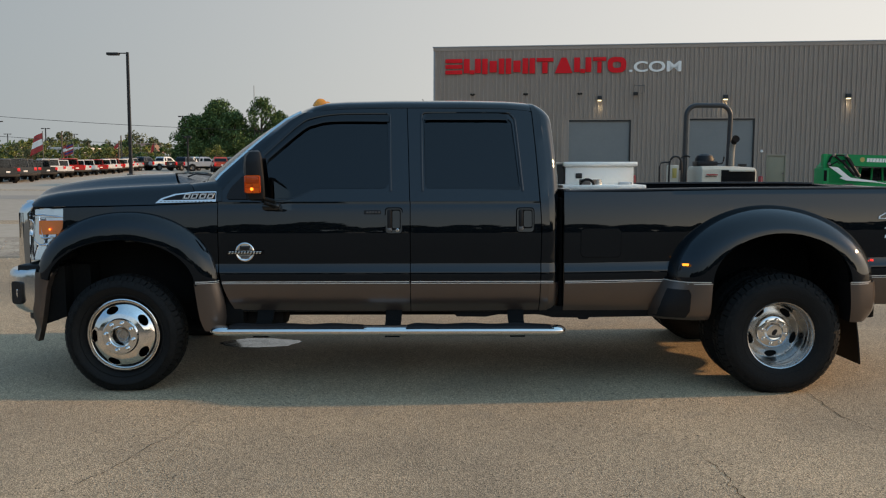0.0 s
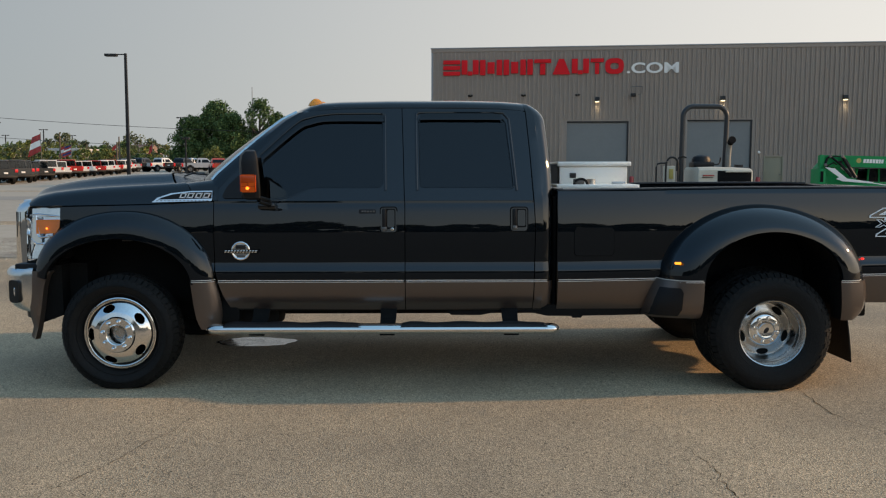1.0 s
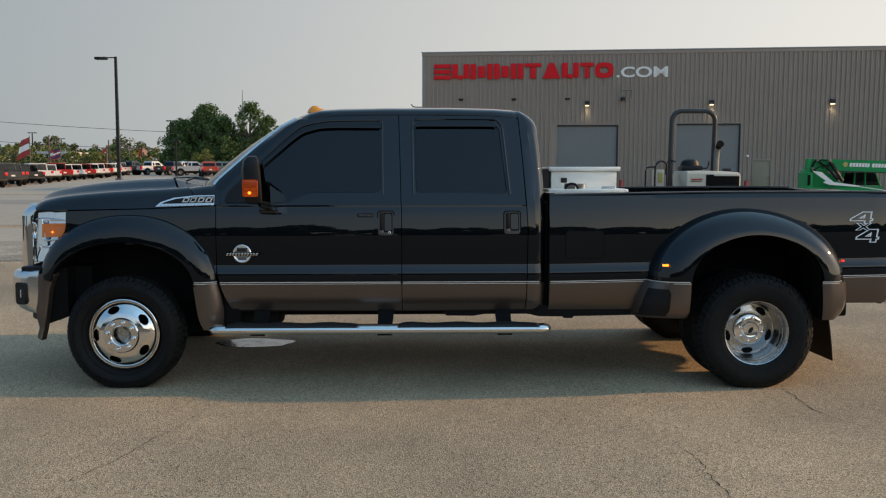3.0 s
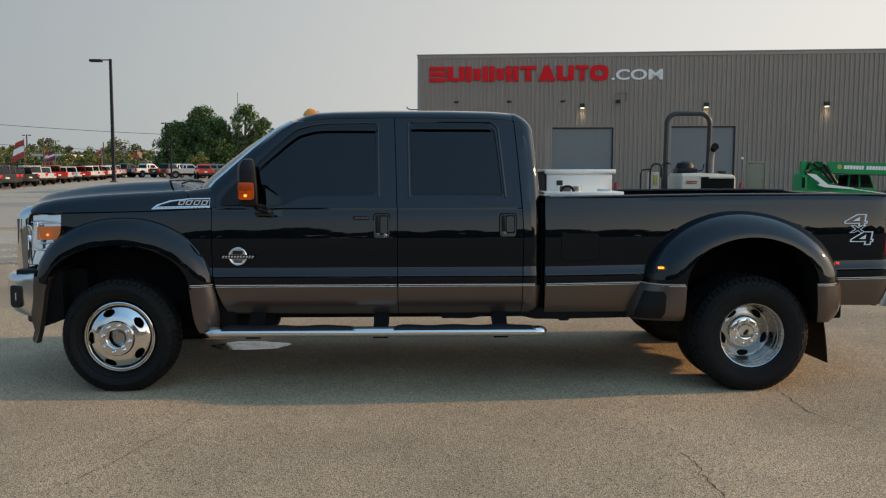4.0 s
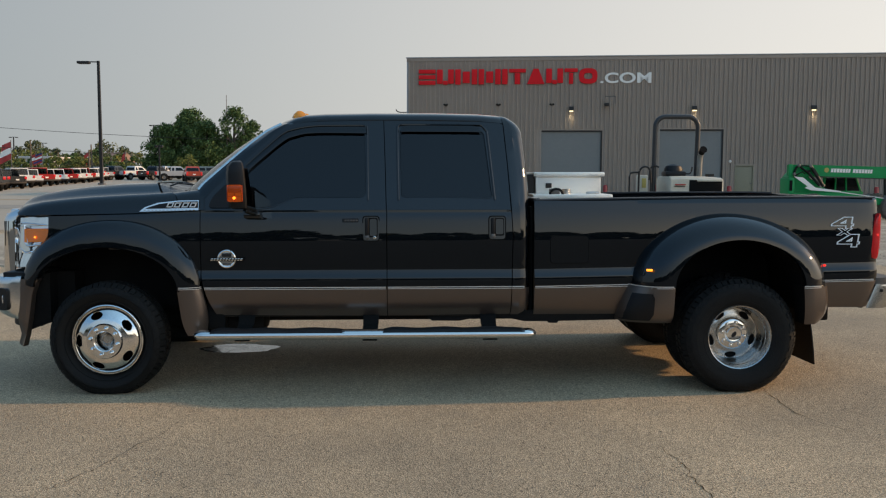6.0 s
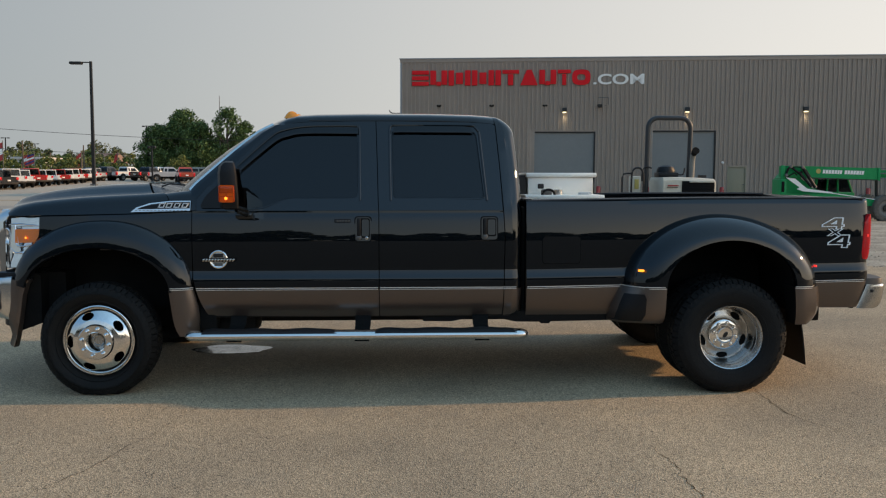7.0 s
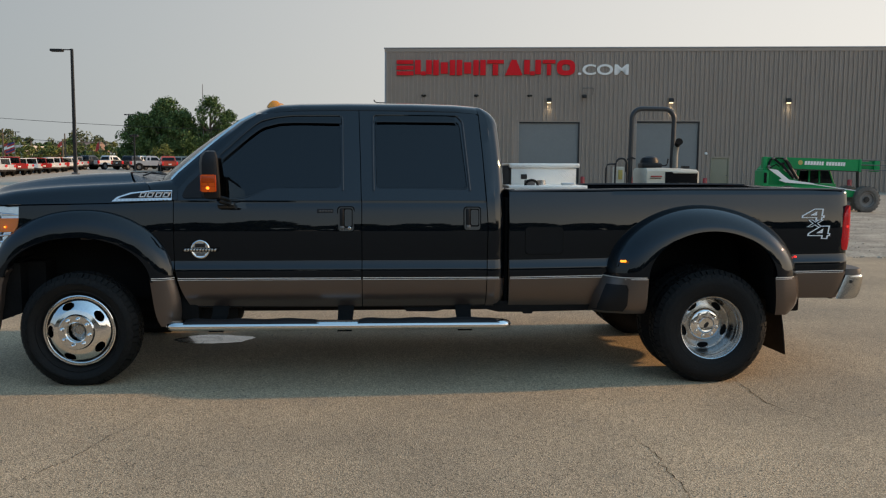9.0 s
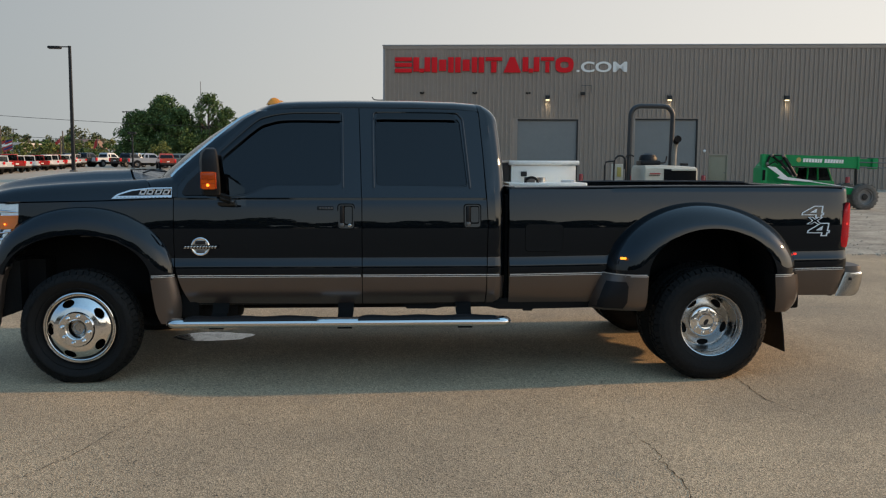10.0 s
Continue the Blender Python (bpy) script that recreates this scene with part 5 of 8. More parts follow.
            rows.append(row)
        loft(bm, rows)
        thick(part("cowl_side", bm, "black_paint", truck), 0.006)
    # name plate with bars on the hood's side
    bm = plate_shape([(0.232, 1.274), (0.640, 1.283), (0.642, 1.352), (0.50, 1.350), (0.36, 1.335), (0.27, 1.305)], [], lambda u, v: (u, -(0.986 - 0.20 * max(0.0, v - 1.275)), v))
    badge = thick(part("side_badge", bm, "chrome", truck, "bright wedge-shaped side badge with dark bars"), 0.006)
    bm = plate_shape([(0.275, 1.294), (0.636, 1.300), (0.638, 1.345), (0.50, 1.343), (0.375, 1.328), (0.30, 1.306)], [], lambda u, v: (u, -(0.991 - 0.20 * max(0.0, v - 1.275)), v))
    thick(part("badge_field", bm, "black_plastic", badge), 0.004)
    for x in (0.425, 0.475, 0.530, 0.583):
        for lo, hi in (((x, -0.004, 1.303), (x + 0.040, 0.004, 1.311)), ((x + 0.004, -0.004, 1.330), (x + 0.044, 0.004, 1.338)), ((x + 0.002, -0.004, 1.303), (x + 0.010, 0.004, 1.338)), ((x + 0.034, -0.004, 1.303), (x + 0.042, 0.004, 1.338))):
            part("badge_bar", boxed(lo, hi, 0.001, m=Matrix.Translation((-0.45 * 1.32, -0.987, 0)) @ SLANT), "white_mark", badge)
    for k in range(14):
        x = 0.265 + 0.026 * k
        part("badge_bar", boxed((x, -0.002, 1.2835), (x + 0.012, 0.002, 1.2875), 0, m=Matrix.Translation((0, -0.9885, 0))), "grey_metal", badge)

    # front end: grille, lamps, bumper
    bm = bmesh.new()
    plan = [(-0.684, 0.868), (-0.712, 0.864), (-0.742, 0.851), (-0.768, 0.834), (-0.788, 0.80)]
    rows = []
    for z in (0.845, 0.90, 1.0, 1.1, 1.2, 1.235, 1.262, 1.280):
        lean = interp(z, [0.845, 1.2, 1.25, 1.28], [0.0, 0.010, 0.03, 0.09])
        rows.append([(x + lean, -y, z) for x, y in plan])
    loft(bm, rows)
    thick(part("grille_surround", bm, "chrome", truck, "chrome end of the grille"), 0.012)
    bm = bmesh.new()
    rows = []
    for z in (0.845, 0.90, 1.0, 1.1, 1.2, 1.235, 1.262, 1.280):
        lean = interp(z, [0.845, 1.2, 1.25, 1.28], [0.0, 0.010, 0.03, 0.09])
        rows.append([(x + lean, y, z) for x, y in plan])
    loft(bm, rows)
    thick(part("grille_surround", bm, "chrome", truck), 0.012)
    for k in range(3):
        for y in (-1, 1):
            p = Vector((-0.724 - 0.017 * k, y * (0.857 - 0.009 * k), 0))
            part("grille_slot", boxed((-0.003, -0.006, 1.03), (0.003, 0.006, 1.205), 0.002, m=Matrix.Translation(p)), "dark_void", truck)
    grille = part("grille", boxed((-0.775, -0.74, 0.86), (-0.62, 0.74, 1.26), 0.02), "black_plastic", truck, "chrome barred grille")
    part("grille_bar", boxed((-0.820, -0.62, 1.235), (-0.762, 0.62, 1.285), 0.02), "chrome", grille)
    for z in (0.90, 1.01, 1.12):
        part("grille_bar", boxed((-0.812, -0.70, z), (-0.75, 0.70, z + 0.055), 0.018), "chrome", grille)
    for k in range(13):
        y = -0.70 + 0.1166 * k
        part("grille_bar", boxed((-0.805, y - 0.010, 0.865), (-0.775, y + 0.010, 1.255), 0.005), "chrome", grille)
    for s in (-1, 1):
        def ly(x, z):
            return s * (0.974 - nose(x, z) - 0.35 * max(0.0, -0.57 - x) - 0.10 * max(0.0, z - 0.98))
        lens_poly = round_poly([(-0.712, 0.875), (-0.590, 0.885), (-0.545, 0.985), (-0.435, 1.105), (-0.412, 1.236), (-0.712, 1.232)], 0.012)
        lens = part("headlamp", prism(lens_poly, lambda u, v, d: (u, ly(u, v) - s * (0.016 + d), v), 0.012), "lamp_chrome", truck, "chrome headlamp with amber side lens")
        am = round_poly([(-0.604, 1.056), (-0.455, 1.062), (-0.428, 1.100), (-0.420, 1.156), (-0.604, 1.152)], 0.006)
        part("turn_lens", prism(am, lambda u, v, d: (u, ly(u, v) - s * (0.004 + d), v), 0.010), "amber", lens, "amber turn lens")
        bm = bmesh.new()
        lathe(bm, [(0, 0.007), (s * 0.004, 0.004), (s * 0.005, 0.0004)], 10)
        part("bulb", bm, "amber_glow", lens, "small lit bulb", m=Matrix.Translation((-0.518, ly(-0.518, 1.1) + s * 0.001, 1.094)))
        part("lamp_bezel", prism(round_poly([(-0.640, 1.172), (-0.418, 1.176), (-0.415, 1.231), (-0.640, 1.229)], 0.01), lambda u, v, d: (u, ly(u, v) - s * (0.006 + d), v), 0.01), "lamp_chrome", lens)
        part("lamp_bezel", prism(round_poly([(-0.640, 0.99), (-0.560, 0.995), (-0.570, 1.050), (-0.612, 1.165), (-0.640, 1.165)], 0.008), lambda u, v, d: (u, ly(u, v) - s * (0.008 + d), v), 0.01), "chrome", lens)
        # narrow round reflector beside the amber lens, and shallow chrome steps round it
        bm = bmesh.new()
        lathe(bm, [(s * 0.008, 0.060), (s * 0.010, 0.054), (s * 0.002, 0.046), (-s * 0.004, 0.024), (-s * 0.002, 0.001)], 28)
        part("reflector", bm, "lamp_chrome", lens, "round chrome reflector", m=Matrix.Translation((-0.668, ly(-0.668, 1.10) - s * 0.010, 1.10)) @ Matrix.Scale(0.27, 4, (1, 0, 0)))
        for line in ([(-0.660, 1.180), (-0.60, 1.190), (-0.52, 1.184), (-0.425, 1.178)], [(-0.606, 1.180), (-0.598, 1.10), (-0.592, 1.045), (-0.560, 1.034), (-0.470, 1.046)], [(-0.650, 1.02), (-0.62, 0.998), (-0.588, 0.985), (-0.548, 0.992)]):
            bm = bmesh.new()
            tube(bm, smooth_line([(u, ly(u, v) - s * 0.012, v) for u, v in line], 4), 0.006, 8, up=(0, 1, 0))
            part("chrome_web", bm, "lamp_chrome", lens)
        part("lamp_slot", prism(round_poly([(-0.668, 0.900), (-0.660, 0.900), (-0.660, 0.985), (-0.668, 0.985)], 0.003), lambda u, v, d: (u, ly(u, v) - s * (0.012 + d), v), 0.006), "dark_metal", lens)
        part("headlamp_housing", boxed((-0.64, min(s * 0.70, s * 0.84), 0.88), (-0.42, max(s * 0.70, s * 0.84), 1.25), 0.02), "dark_void", lens)
    bm = bmesh.new()
    plan = [(-0.60, 0.985), (-0.66, 0.985), (-0.720, 0.972), (-0.778, 0.942), (-0.826, 0.890), (-0.864, 0.815), (-0.898, 0.63), (-0.925, 0.35), (-0.935, 0.0)]
    full = [(x, -y) for x, y in plan] + plan[-2::-1]
    rows = []
    for z, o in ((0.520, 0.120), (0.530, 0.080), (0.55, 0.048), (0.58, 0.024), (0.62, 0.008), (0.66, 0.0), (0.77, 0.004), (0.800, 0.010), (0.818, 0.028), (0.824, 0.075)):
        rows.append([(x + o * min(1.0, max(0.0, (-0.62 - x) / 0.12)), y * (1 - o * 0.25), z) for x, y in full])
    loft(bm, rows)
    bumper = thick(part("front_bumper", bm, "bumper_chrome", truck, "chrome front bumper with grey ends"), 0.006)
    for s in (-1, 1):
        bm = bmesh.new()
        rows = []
        for z, x0, x1 in ((0.806, -0.622, -0.468), (0.78, -0.624, -0.490), (0.70, -0.627, -0.516), (0.58, -0.628, -0.534), (0.50, -0.626, -0.548), (0.42, -0.622, -0.562), (0.352, -0.640, -0.580), (0.336, -0.628, -0.586)):
            rows.append([(x0, s * (0.972 - (0.03 if z < 0.5 else 0)), z), (x0 * 0.65 + x1 * 0.35, s * (0.989 - (0.03 if z < 0.5 else 0)), z), (x0 * 0.3 + x1 * 0.7, s * (0.999 - (0.022 if z < 0.5 else 0)), z), (x1 - 0.01, s * 0.992, z), (x1, s * 0.95, z)])
        loft(bm, rows)
        thick(part("bumper_end", bm, "lower_paint", bumper, "grey painted bumper end"), 0.012)
        fog = round_poly([(0.0, 0.0), (0.100, 0.0), (0.100, 0.155), (0.0, 0.155)], 0.028)
        base = Vector((-0.685, s * 0.985, 0.588))
        along = Vector((-0.140, -s * 0.077, 0)).normalized()
        outw = Vector((-0.077, s * 0.140, 0)).normalized()
        part("fog_lamp", prism(fog, lambda u, v, d: base + along * u + outw * (0.019 - d) + Vector((0, 0, v)), 0.03), "black_plastic", bumper, "black fog-lamp pocket")
        bm = bmesh.new()
        lens_c = base + along * 0.040 + Vector((0, 0, 0.076))
        loft(bm, [[lens_c + along * (0.007 * q * math.cos(t)) + outw * h + Vector((0, 0, 0.030 * q * math.sin(t))) for t in np.linspace(0, 6.2832, 17)[:-1]] for q, h in ((1.0, 0.017), (0.9, 0.022), (0.3, 0.024), (0.02, 0.0242))], close_v=True)
        part("fog_lens", bm, "lamp_chrome", bumper, "narrow clear fog lens")
    bm = bmesh.new()
    loft(bm, [[(x + 0.10, y * 0.90, z) for x, y in full] for z in (0.46, 0.50, 0.56)])
    thick(part("air_dam", bm, "black_plastic", bumper), 0.01)
    part("bumper_filler", boxed((-0.735, -0.955, 0.79), (-0.47, 0.955, 0.854), 0.012), "black_plastic", bumper, "black pad on top of the bumper")

    # bed
    bed_top = lambda x: interp(x, [2.98, 3.2, 4.2, 5.2, 5.42], [1.341, 1.346, 1.359, 1.360, 1.354])
    for s in (-1, 1):
        near = s < 0
        xs = sorted(set([2.988, 3.0, 3.1, 3.3, 3.5, 3.62] + [R_OUT[0] + 0.74 * math.cos(math.pi * k / 56) for k in range(57)] + [5.12, 5.20, 5.29, 5.375, 5.42, 5.44, 5.45, 5.455]))

        def bed_lo(x):
            if -0.645 < x - 4.345 < 0.695:
                return arch_z(x, R_OUT, 0.53) - 0.015
            return 0.53 if x < 4 else 0.575

        def bed_rise(x):
            return 0.0165 * max(0.0, x - 3.05)

        def bed_y(z):
            return side_y(z) if z < 1.25 else 0.974 - (z - 1.25) * 0.17

        def bed_in(x, z):
            return 0.03 * max(0.0, (x - 5.365) / 0.09) ** 2.5 + 0.004
        bm = bmesh.new()
        base = [z for z in ZS if 0.53 <= z < 1.255] + [1.27] + [1.29, 1.32, 1.340]
        cols = []
        for x in xs:
            lo = bed_lo(x)
            top = bed_top(x)
            zz = [max(z + bed_rise(x) * interp(z, [0.55, 0.72, 0.95, 1.25], [0.0, 1.0, 1.0, 0.0]), lo) for z in base]
            col = [(x - (0.045 * max(0.0, (0.79 - z) / 0.2) if x > 5.33 else 0.0), s * (bed_y(z0) - bed_in(x, z0)), z) for z, z0 in zip(zz, [max(q, lo) for q in base])]
            col += [(x, s * (bed_y(1.352) - 0.006 - bed_in(x, 1.35)), top - 0.004), (x, s * (bed_y(1.352) - 0.022 - bed_in(x, 1.35)), top + 0.004), (x, s * 0.90, top + 0.004)]
            cols.append(col)
        loft(bm, cols, mat=lambda i, j: 1 if j + 1 < len(base) and base[j + 1] <= 0.7311 else 0)
        side = thick(part("bed_side", bm, ["black_paint", "lower_paint"], truck, "black bed side with grey lower band"), 0.008)
        stripe_part(side, 2.992, 3.66, s, -0.004, bed_rise)
        stripe_part(side, 5.03, 5.42, s, -0.004, bed_rise)
        bm = bmesh.new()
        loft(bm, [[(x, s * y, bed_top(x) + z) for y, z in ((0.955, 0.001), (0.952, 0.009), (0.93, 0.013), (0.87, 0.013), (0.86, 0.0))] for x in np.linspace(3.0, 5.435, 14)])
        part("rail_cap", bm, "black_plastic", side, "black plastic rail cap")
        part("inner_wall", boxed((3.0, min(s * 0.84, s * 0.875), 1.15), (5.43, max(s * 0.84, s * 0.875), 1.348)), "black_paint", side)
        bm = flare(R_OUT, R_IN, 0.975, 0.232, s, 0.0, 1.0, n=60, m=12, lip=0.035, bulge=1.08)
        fl = part("rear_flare", bm, "black_paint", side, "wide black flare over the twin wheels", sharp=45)
        # grey feet of the rear flare
        bm = bmesh.new()
        rows = []
        for k in range(9):
            t = k / 8
            z = 0.752 - 0.255 * t
            g = 0.02 * t * t + 0.05 * t ** 7
            xa, xb = 3.655 - 0.115 * t + 0.03 * t ** 3, 3.930 - 0.006 * t
            rows.append([(xb, s * 1.02, z), (xb, s * (1.200 - g), z), (xb - 0.02, s * (1.206 - g), z), (xb - 0.08, s * (1.203 - g), z), (xb - 0.15, s * (1.188 - g), z), (xa + 0.08, s * (1.145 - g), z), (xa + 0.03, s * (1.09 - g), z), (xa, s * (0.99 - g), z)])
        loft(bm, rows)
        thick(part("flare_foot", bm, "lower_paint", fl, "grey flare foot ahead of the wheels"), 0.006)
        bm = bmesh.new()
        rows = []
        for t in (0.18, 0.3, 0.5, 0.75, 0.94):
            z = 0.752 - 0.255 * t
            g = 0.02 * t * t + 0.05 * t ** 7 - 0.009
            xa, xb = 3.655 - 0.115 * t + 0.03 * t ** 3, 3.930 - 0.006 * t
            rr = 0.0 if 0.2 < t < 0.9 else 0.02
            rows.append([(xb - 0.135 - rr, s * (1.192 - g), z), (xb - 0.15, s * (1.188 - g), z), (xa + 0.08, s * (1.147 - g), z), (xa + 0.03, s * (1.092 - g), z), (xa + 0.012, s * (1.03 - g), z)])
        loft(bm, rows)
        part("stone_guard", bm, "black_plastic", fl, "dark stone-guard film")
        bm = bmesh.new()
        rows = []
        for k in range(9):
            t = k / 8
            z = 0.752 - 0.265 * t
            g = 0.04 * t ** 3
            xi, xo = 4.832 + 0.024 * t, 5.045 + 0.02 * math.sin(t * 2.0) - 0.05 * t ** 4
            rows.append([(xi, s * 1.02, z), (xi, s * (1.200 - g), z), (xi + 0.02, s * (1.206 - g), z), (xi + 0.07, s * (1.200 - g), z), (xo - 0.06, s * (1.170 - g), z), (xo - 0.015, s * (1.105 - g), z), (xo, s * (0.99 - g), z)])
        loft(bm, rows, mat=lambda i, j: 1 if j == 0 else 0)
        thick(part("flare_foot", bm, ["lower_paint", "dark_void"], fl, "grey flare foot behind the wheels"), 0.006)
        for xa, xb, xe in ((3.930, 3.735, 3.655), (4.832, 4.985, 5.045)):
            for z0, z1 in ((0.743, 0.747), (0.7535, 0.759)):
                bm = bmesh.new()
                loft(bm, [[(xa, s * 1.2035, z), (xa + (xb - xa) * 0.1, s * 1.2095, z), (xa + (xb - xa) * 0.45, s * 1.206, z), (xa + (xb - xa) * 0.8, s * 1.188, z), (xb, s * 1.150, z), (xb + (xe - xb) * 0.6, s * 1.094, z), (xe, s * 1.0, z)] for z in (z0, z1)])
                part("pinstripe", bm, "silver_stripe", fl)
        for x, z, y, mat in ((3.762, 0.869, 1.158, "amber_glow"), (5.034, 0.886, 1.055, "red_glow")):
            bm = boxed((-0.021, -0.010, -0.0075), (0.021, 0.010, 0.0075), 0.005) if x < 4 else boxed((-0.006, -0.010, -0.007), (0.006, 0.010, 0.007), 0.004)
            part("side_marker", bm, mat, fl, "small lit side marker", m=Matrix.Translation((x, s * y, z)) @ Matrix.Rotation(s * 0.25 * (1 if x < 4 else -2.4), 4, "Z"))
        bm = bmesh.new()
        rows = []
        for k in range(25):
            x, z = superarc(R_IN[0], R_IN[1], 0.47, 0.455, 0.36, 2.2, k / 24)
            rows.append([(x, s * 1.15, z), (x, s * 0.55, z + 0.02)])
        rows = [[(4.885, s * 1.15, 0.56), (4.885, s * 0.55, 0.56)]] + rows + [[(3.90, s * 1.15, 0.54), (3.90, s * 0.55, 0.54)]]
        loft(bm, rows)
        thick(part("wheel_liner", bm, "dark_void", fl), 0.008)
        part("liner_wall", boxed((3.88, min(s * 0.53, s * 0.55), 0.58), (4.88, max(s * 0.53, s * 0.55), 1.16)), "dark_void", fl)
        bm = bmesh.new()
        loft(bm, [[(4.862 + 0.115 * t + 0.02 * math.sin(t * 3), s * y, 0.80 - (0.63 - 0.02 * (y - 0.60)) * t) for y in (0.60, 0.85, 1.0, 1.07)] for t in np.linspace(0, 1, 7)])
        thick(part("mud_flap", bm, "rubber", truck, "black rubber mud flap"), 0.008)
        if near:
            fd = round_poly([(3.101, 0.905), (3.368, 0.905), (3.368, 1.094), (3.101, 1.094)], 0.03)
            part("fuel_door", prism(fd, lambda u, v, d: (u, s * (bed_y(v) + 0.0045 - d), v), 0.006), "black_paint", side, "black fuel door")
            seal(side, fd, s, 0.004, 0.002, "dark_void", "fuel_door_gap")
            decal(side, s)
        # tail lamp: a tall leaf shape wrapped round the corner
        bm = bmesh.new()
        rows = []
        for z, a, b in ((0.926, 5.412, 5.462), (0.936, 5.402, 5.474), (0.975, 5.396, 5.484), (1.04, 5.395, 5.489), (1.10, 5.399, 5.490), (1.16, 5.409, 5.488), (1.20, 5.420, 5.484), (1.232, 5.434, 5.476), (1.250, 5.448, 5.464)):
            rows.append([(a, s * 0.960, z), (a + 0.010, s * 0.984, z), (a * 0.65 + b * 0.35, s * 0.989, z), (a * 0.3 + b * 0.7, s * 0.982, z), (b - 0.006, s * 0.955, z), (b, s * 0.905, z), (b, s * 0.80, z)])
        vs = loft(bm, rows)
        bm.faces.new(vs[0])
        bm.faces.new(vs[-1][::-1])
        lamp = part("tail_lamp", bm, "red_lens", truck, "red tail lamp")
        for k in range(11):
            z = 1.00 + 0.0185 * k
            part("lens_rib", boxed((5.416, min(s * 0.945, s * 0.9905), z), (5.464, max(s * 0.945, s * 0.9905), z + 0.007), 0.002), "red_lens", lamp)
        part("bulb", boxed((5.438, min(s * 0.980, s * 0.993), 1.09), (5.449, max(s * 0.980, s * 0.993), 1.103), 0.003), "red_glow", lamp)
    part("bed_floor", boxed((3.0, -0.52, 0.88), (5.43, 0.52, 0.93)), "dark_void", truck)
    # unseen pan, added to keep skylight off the ground between the rear wheels
    part("bed_shade_pan", boxed((3.04, -0.60, 0.615), (5.38, 0.60, 0.655), 0.01), "frame_metal", truck, "dark unseen pan under the bed that keeps skylight out")
    part("bed_front", boxed((2.99, -0.93, 0.60), (3.03, 0.93, 1.362), 0.005), "black_paint", truck)
    part("bed_sill", boxed((3.0, -0.90, 0.545), (3.60, 0.90, 0.62)), "frame_metal", truck)
    for s in (-1, 1):
        part("tank_skid", prism([(2.20, 0.56), (2.26, 0.488), (2.46, 0.486), (2.56, 0.505), (2.68, 0.51), (2.68, 0.56)], lambda u, v, d: (u, s * (0.93 - d), v), 0.05), "frame_metal", truck, "black skid plate under the sill")
        part("lower_rail", prism([(2.72, 0.54), (2.72, 0.515), (2.84, 0.500), (2.92, 0.482), (3.09, 0.480), (3.10, 0.468), (3.16, 0.468), (3.17, 0.482), (3.62, 0.490), (3.62, 0.56), (2.80, 0.56)], lambda u, v, d: (u, s * (0.94 - d), v), 0.05), "frame_metal", truck, "black lower frame rail")
    part("gap_filler", boxed((2.965, -0.90, 0.53), (2.985, 0.90, 1.30)), "dark_void", truck)
    part("tailgate", boxed((5.405, -0.80, 0.82), (5.465, 0.80, 1.358), 0.012), "black_paint", truck, "black tailgate")
    bm = bmesh.new()
    rows = []
    for z, o in ((0.566, 0.070), (0.574, 0.044), (0.60, 0.026), (0.64, 0.014), (0.70, 0.003), (0.722, 0.0), (0.734, 0.003), (0.740, 0.014)):
        x0 = 5.396 + (z - 0.566) * 0.40
        ring = [(x0, -0.955), (x0 + 0.03, -0.965), (5.555, -0.962), (5.590, -0.948), (5.618, -0.915), (5.648, -0.80), (5.67, -0.4)]
        ring += [(x, -y) for x, y in ring[::-1]]
        rows.append([(x - o if x > 5.5 else x, y, z) for x, y in ring])
    loft(bm, rows)
    rb = thick(part("rear_bumper", bm, "brushed_chrome", truck, "chrome rear step bumper with dark top pad"), 0.006)
    bm = bmesh.new()
    ring = [(5.455, -0.958), (5.550, -0.956), (5.584, -0.942), (5.610, -0.908), (5.638, -0.79), (5.655, -0.4)]
    ring += [(x, -y) for x, y in ring[::-1]]
    vs = loft(bm, [[(x - o, y, z) for x, y in ring] for z, o in ((0.738, 0.0), (0.776, 0.004), (0.784, 0.012))], close_v=True)
    bm.faces.new(vs[-1])
    part("bumper_pad", bm, "pad_plastic", rb, "dark step pad")
    part("bumper_bolt", boxed((5.490, -0.978, 0.683), (5.508, -0.962, 0.705), 0.003), "dark_metal", rb)
    # near-black filler that stands in for the shade between bed and bumper
    part("bumper_gap_shade", prism([(5.352, 0.566), (5.376, 0.566), (5.450, 0.742), (5.455, 0.80), (5.425, 0.80), (5.425, 0.742)], lambda u, v, d: (u, -0.948 + d, v), 1.896), "dark_void", rb)
    # hitch made wider and lower so that it blocks sun from behind
    part("hitch", boxed((5.14, -0.64, 0.42), (5.28, 0.64, 0.58), 0.02), "frame_metal", truck, "black hitch frame, lowered and widened to block the sun")
    # unseen spare, hung low to shade the ground beside the rear wheels
    bm = bmesh.new()
    lathe(bm, [(-0.09, 0.22), (-0.11, 0.30), (-0.08, 0.37), (0.08, 0.37), (0.11, 0.30), (0.09, 0.22)], 32)
    part("sun_block_spare", bm, "rubber", truck, "unseen spare tyre hung low under the bed to block the sun", m=Matrix.Translation((4.82, -0.10, 0.415)) @ Matrix.Rotation(radians(90), 4, "X"))

    # running boards
    for s in (-1, 1):
        bm = bmesh.new()
        line = smooth_line([(0.672, s * 1.118, 0.428), (0.69, s * 1.128, 0.430)] + [(x, s * 1.13, 0.430) for x in np.linspace(0.8, 2.8, 6)] + [(2.915, s * 1.128, 0.430), (2.932, s * 1.118, 0.428)], 4)
        tube(bm, line, 0.055, 18, r2=0.036)
        board = part("running_board", bm, "chrome", truck, "polished oval side step with black treads", sharp=50)
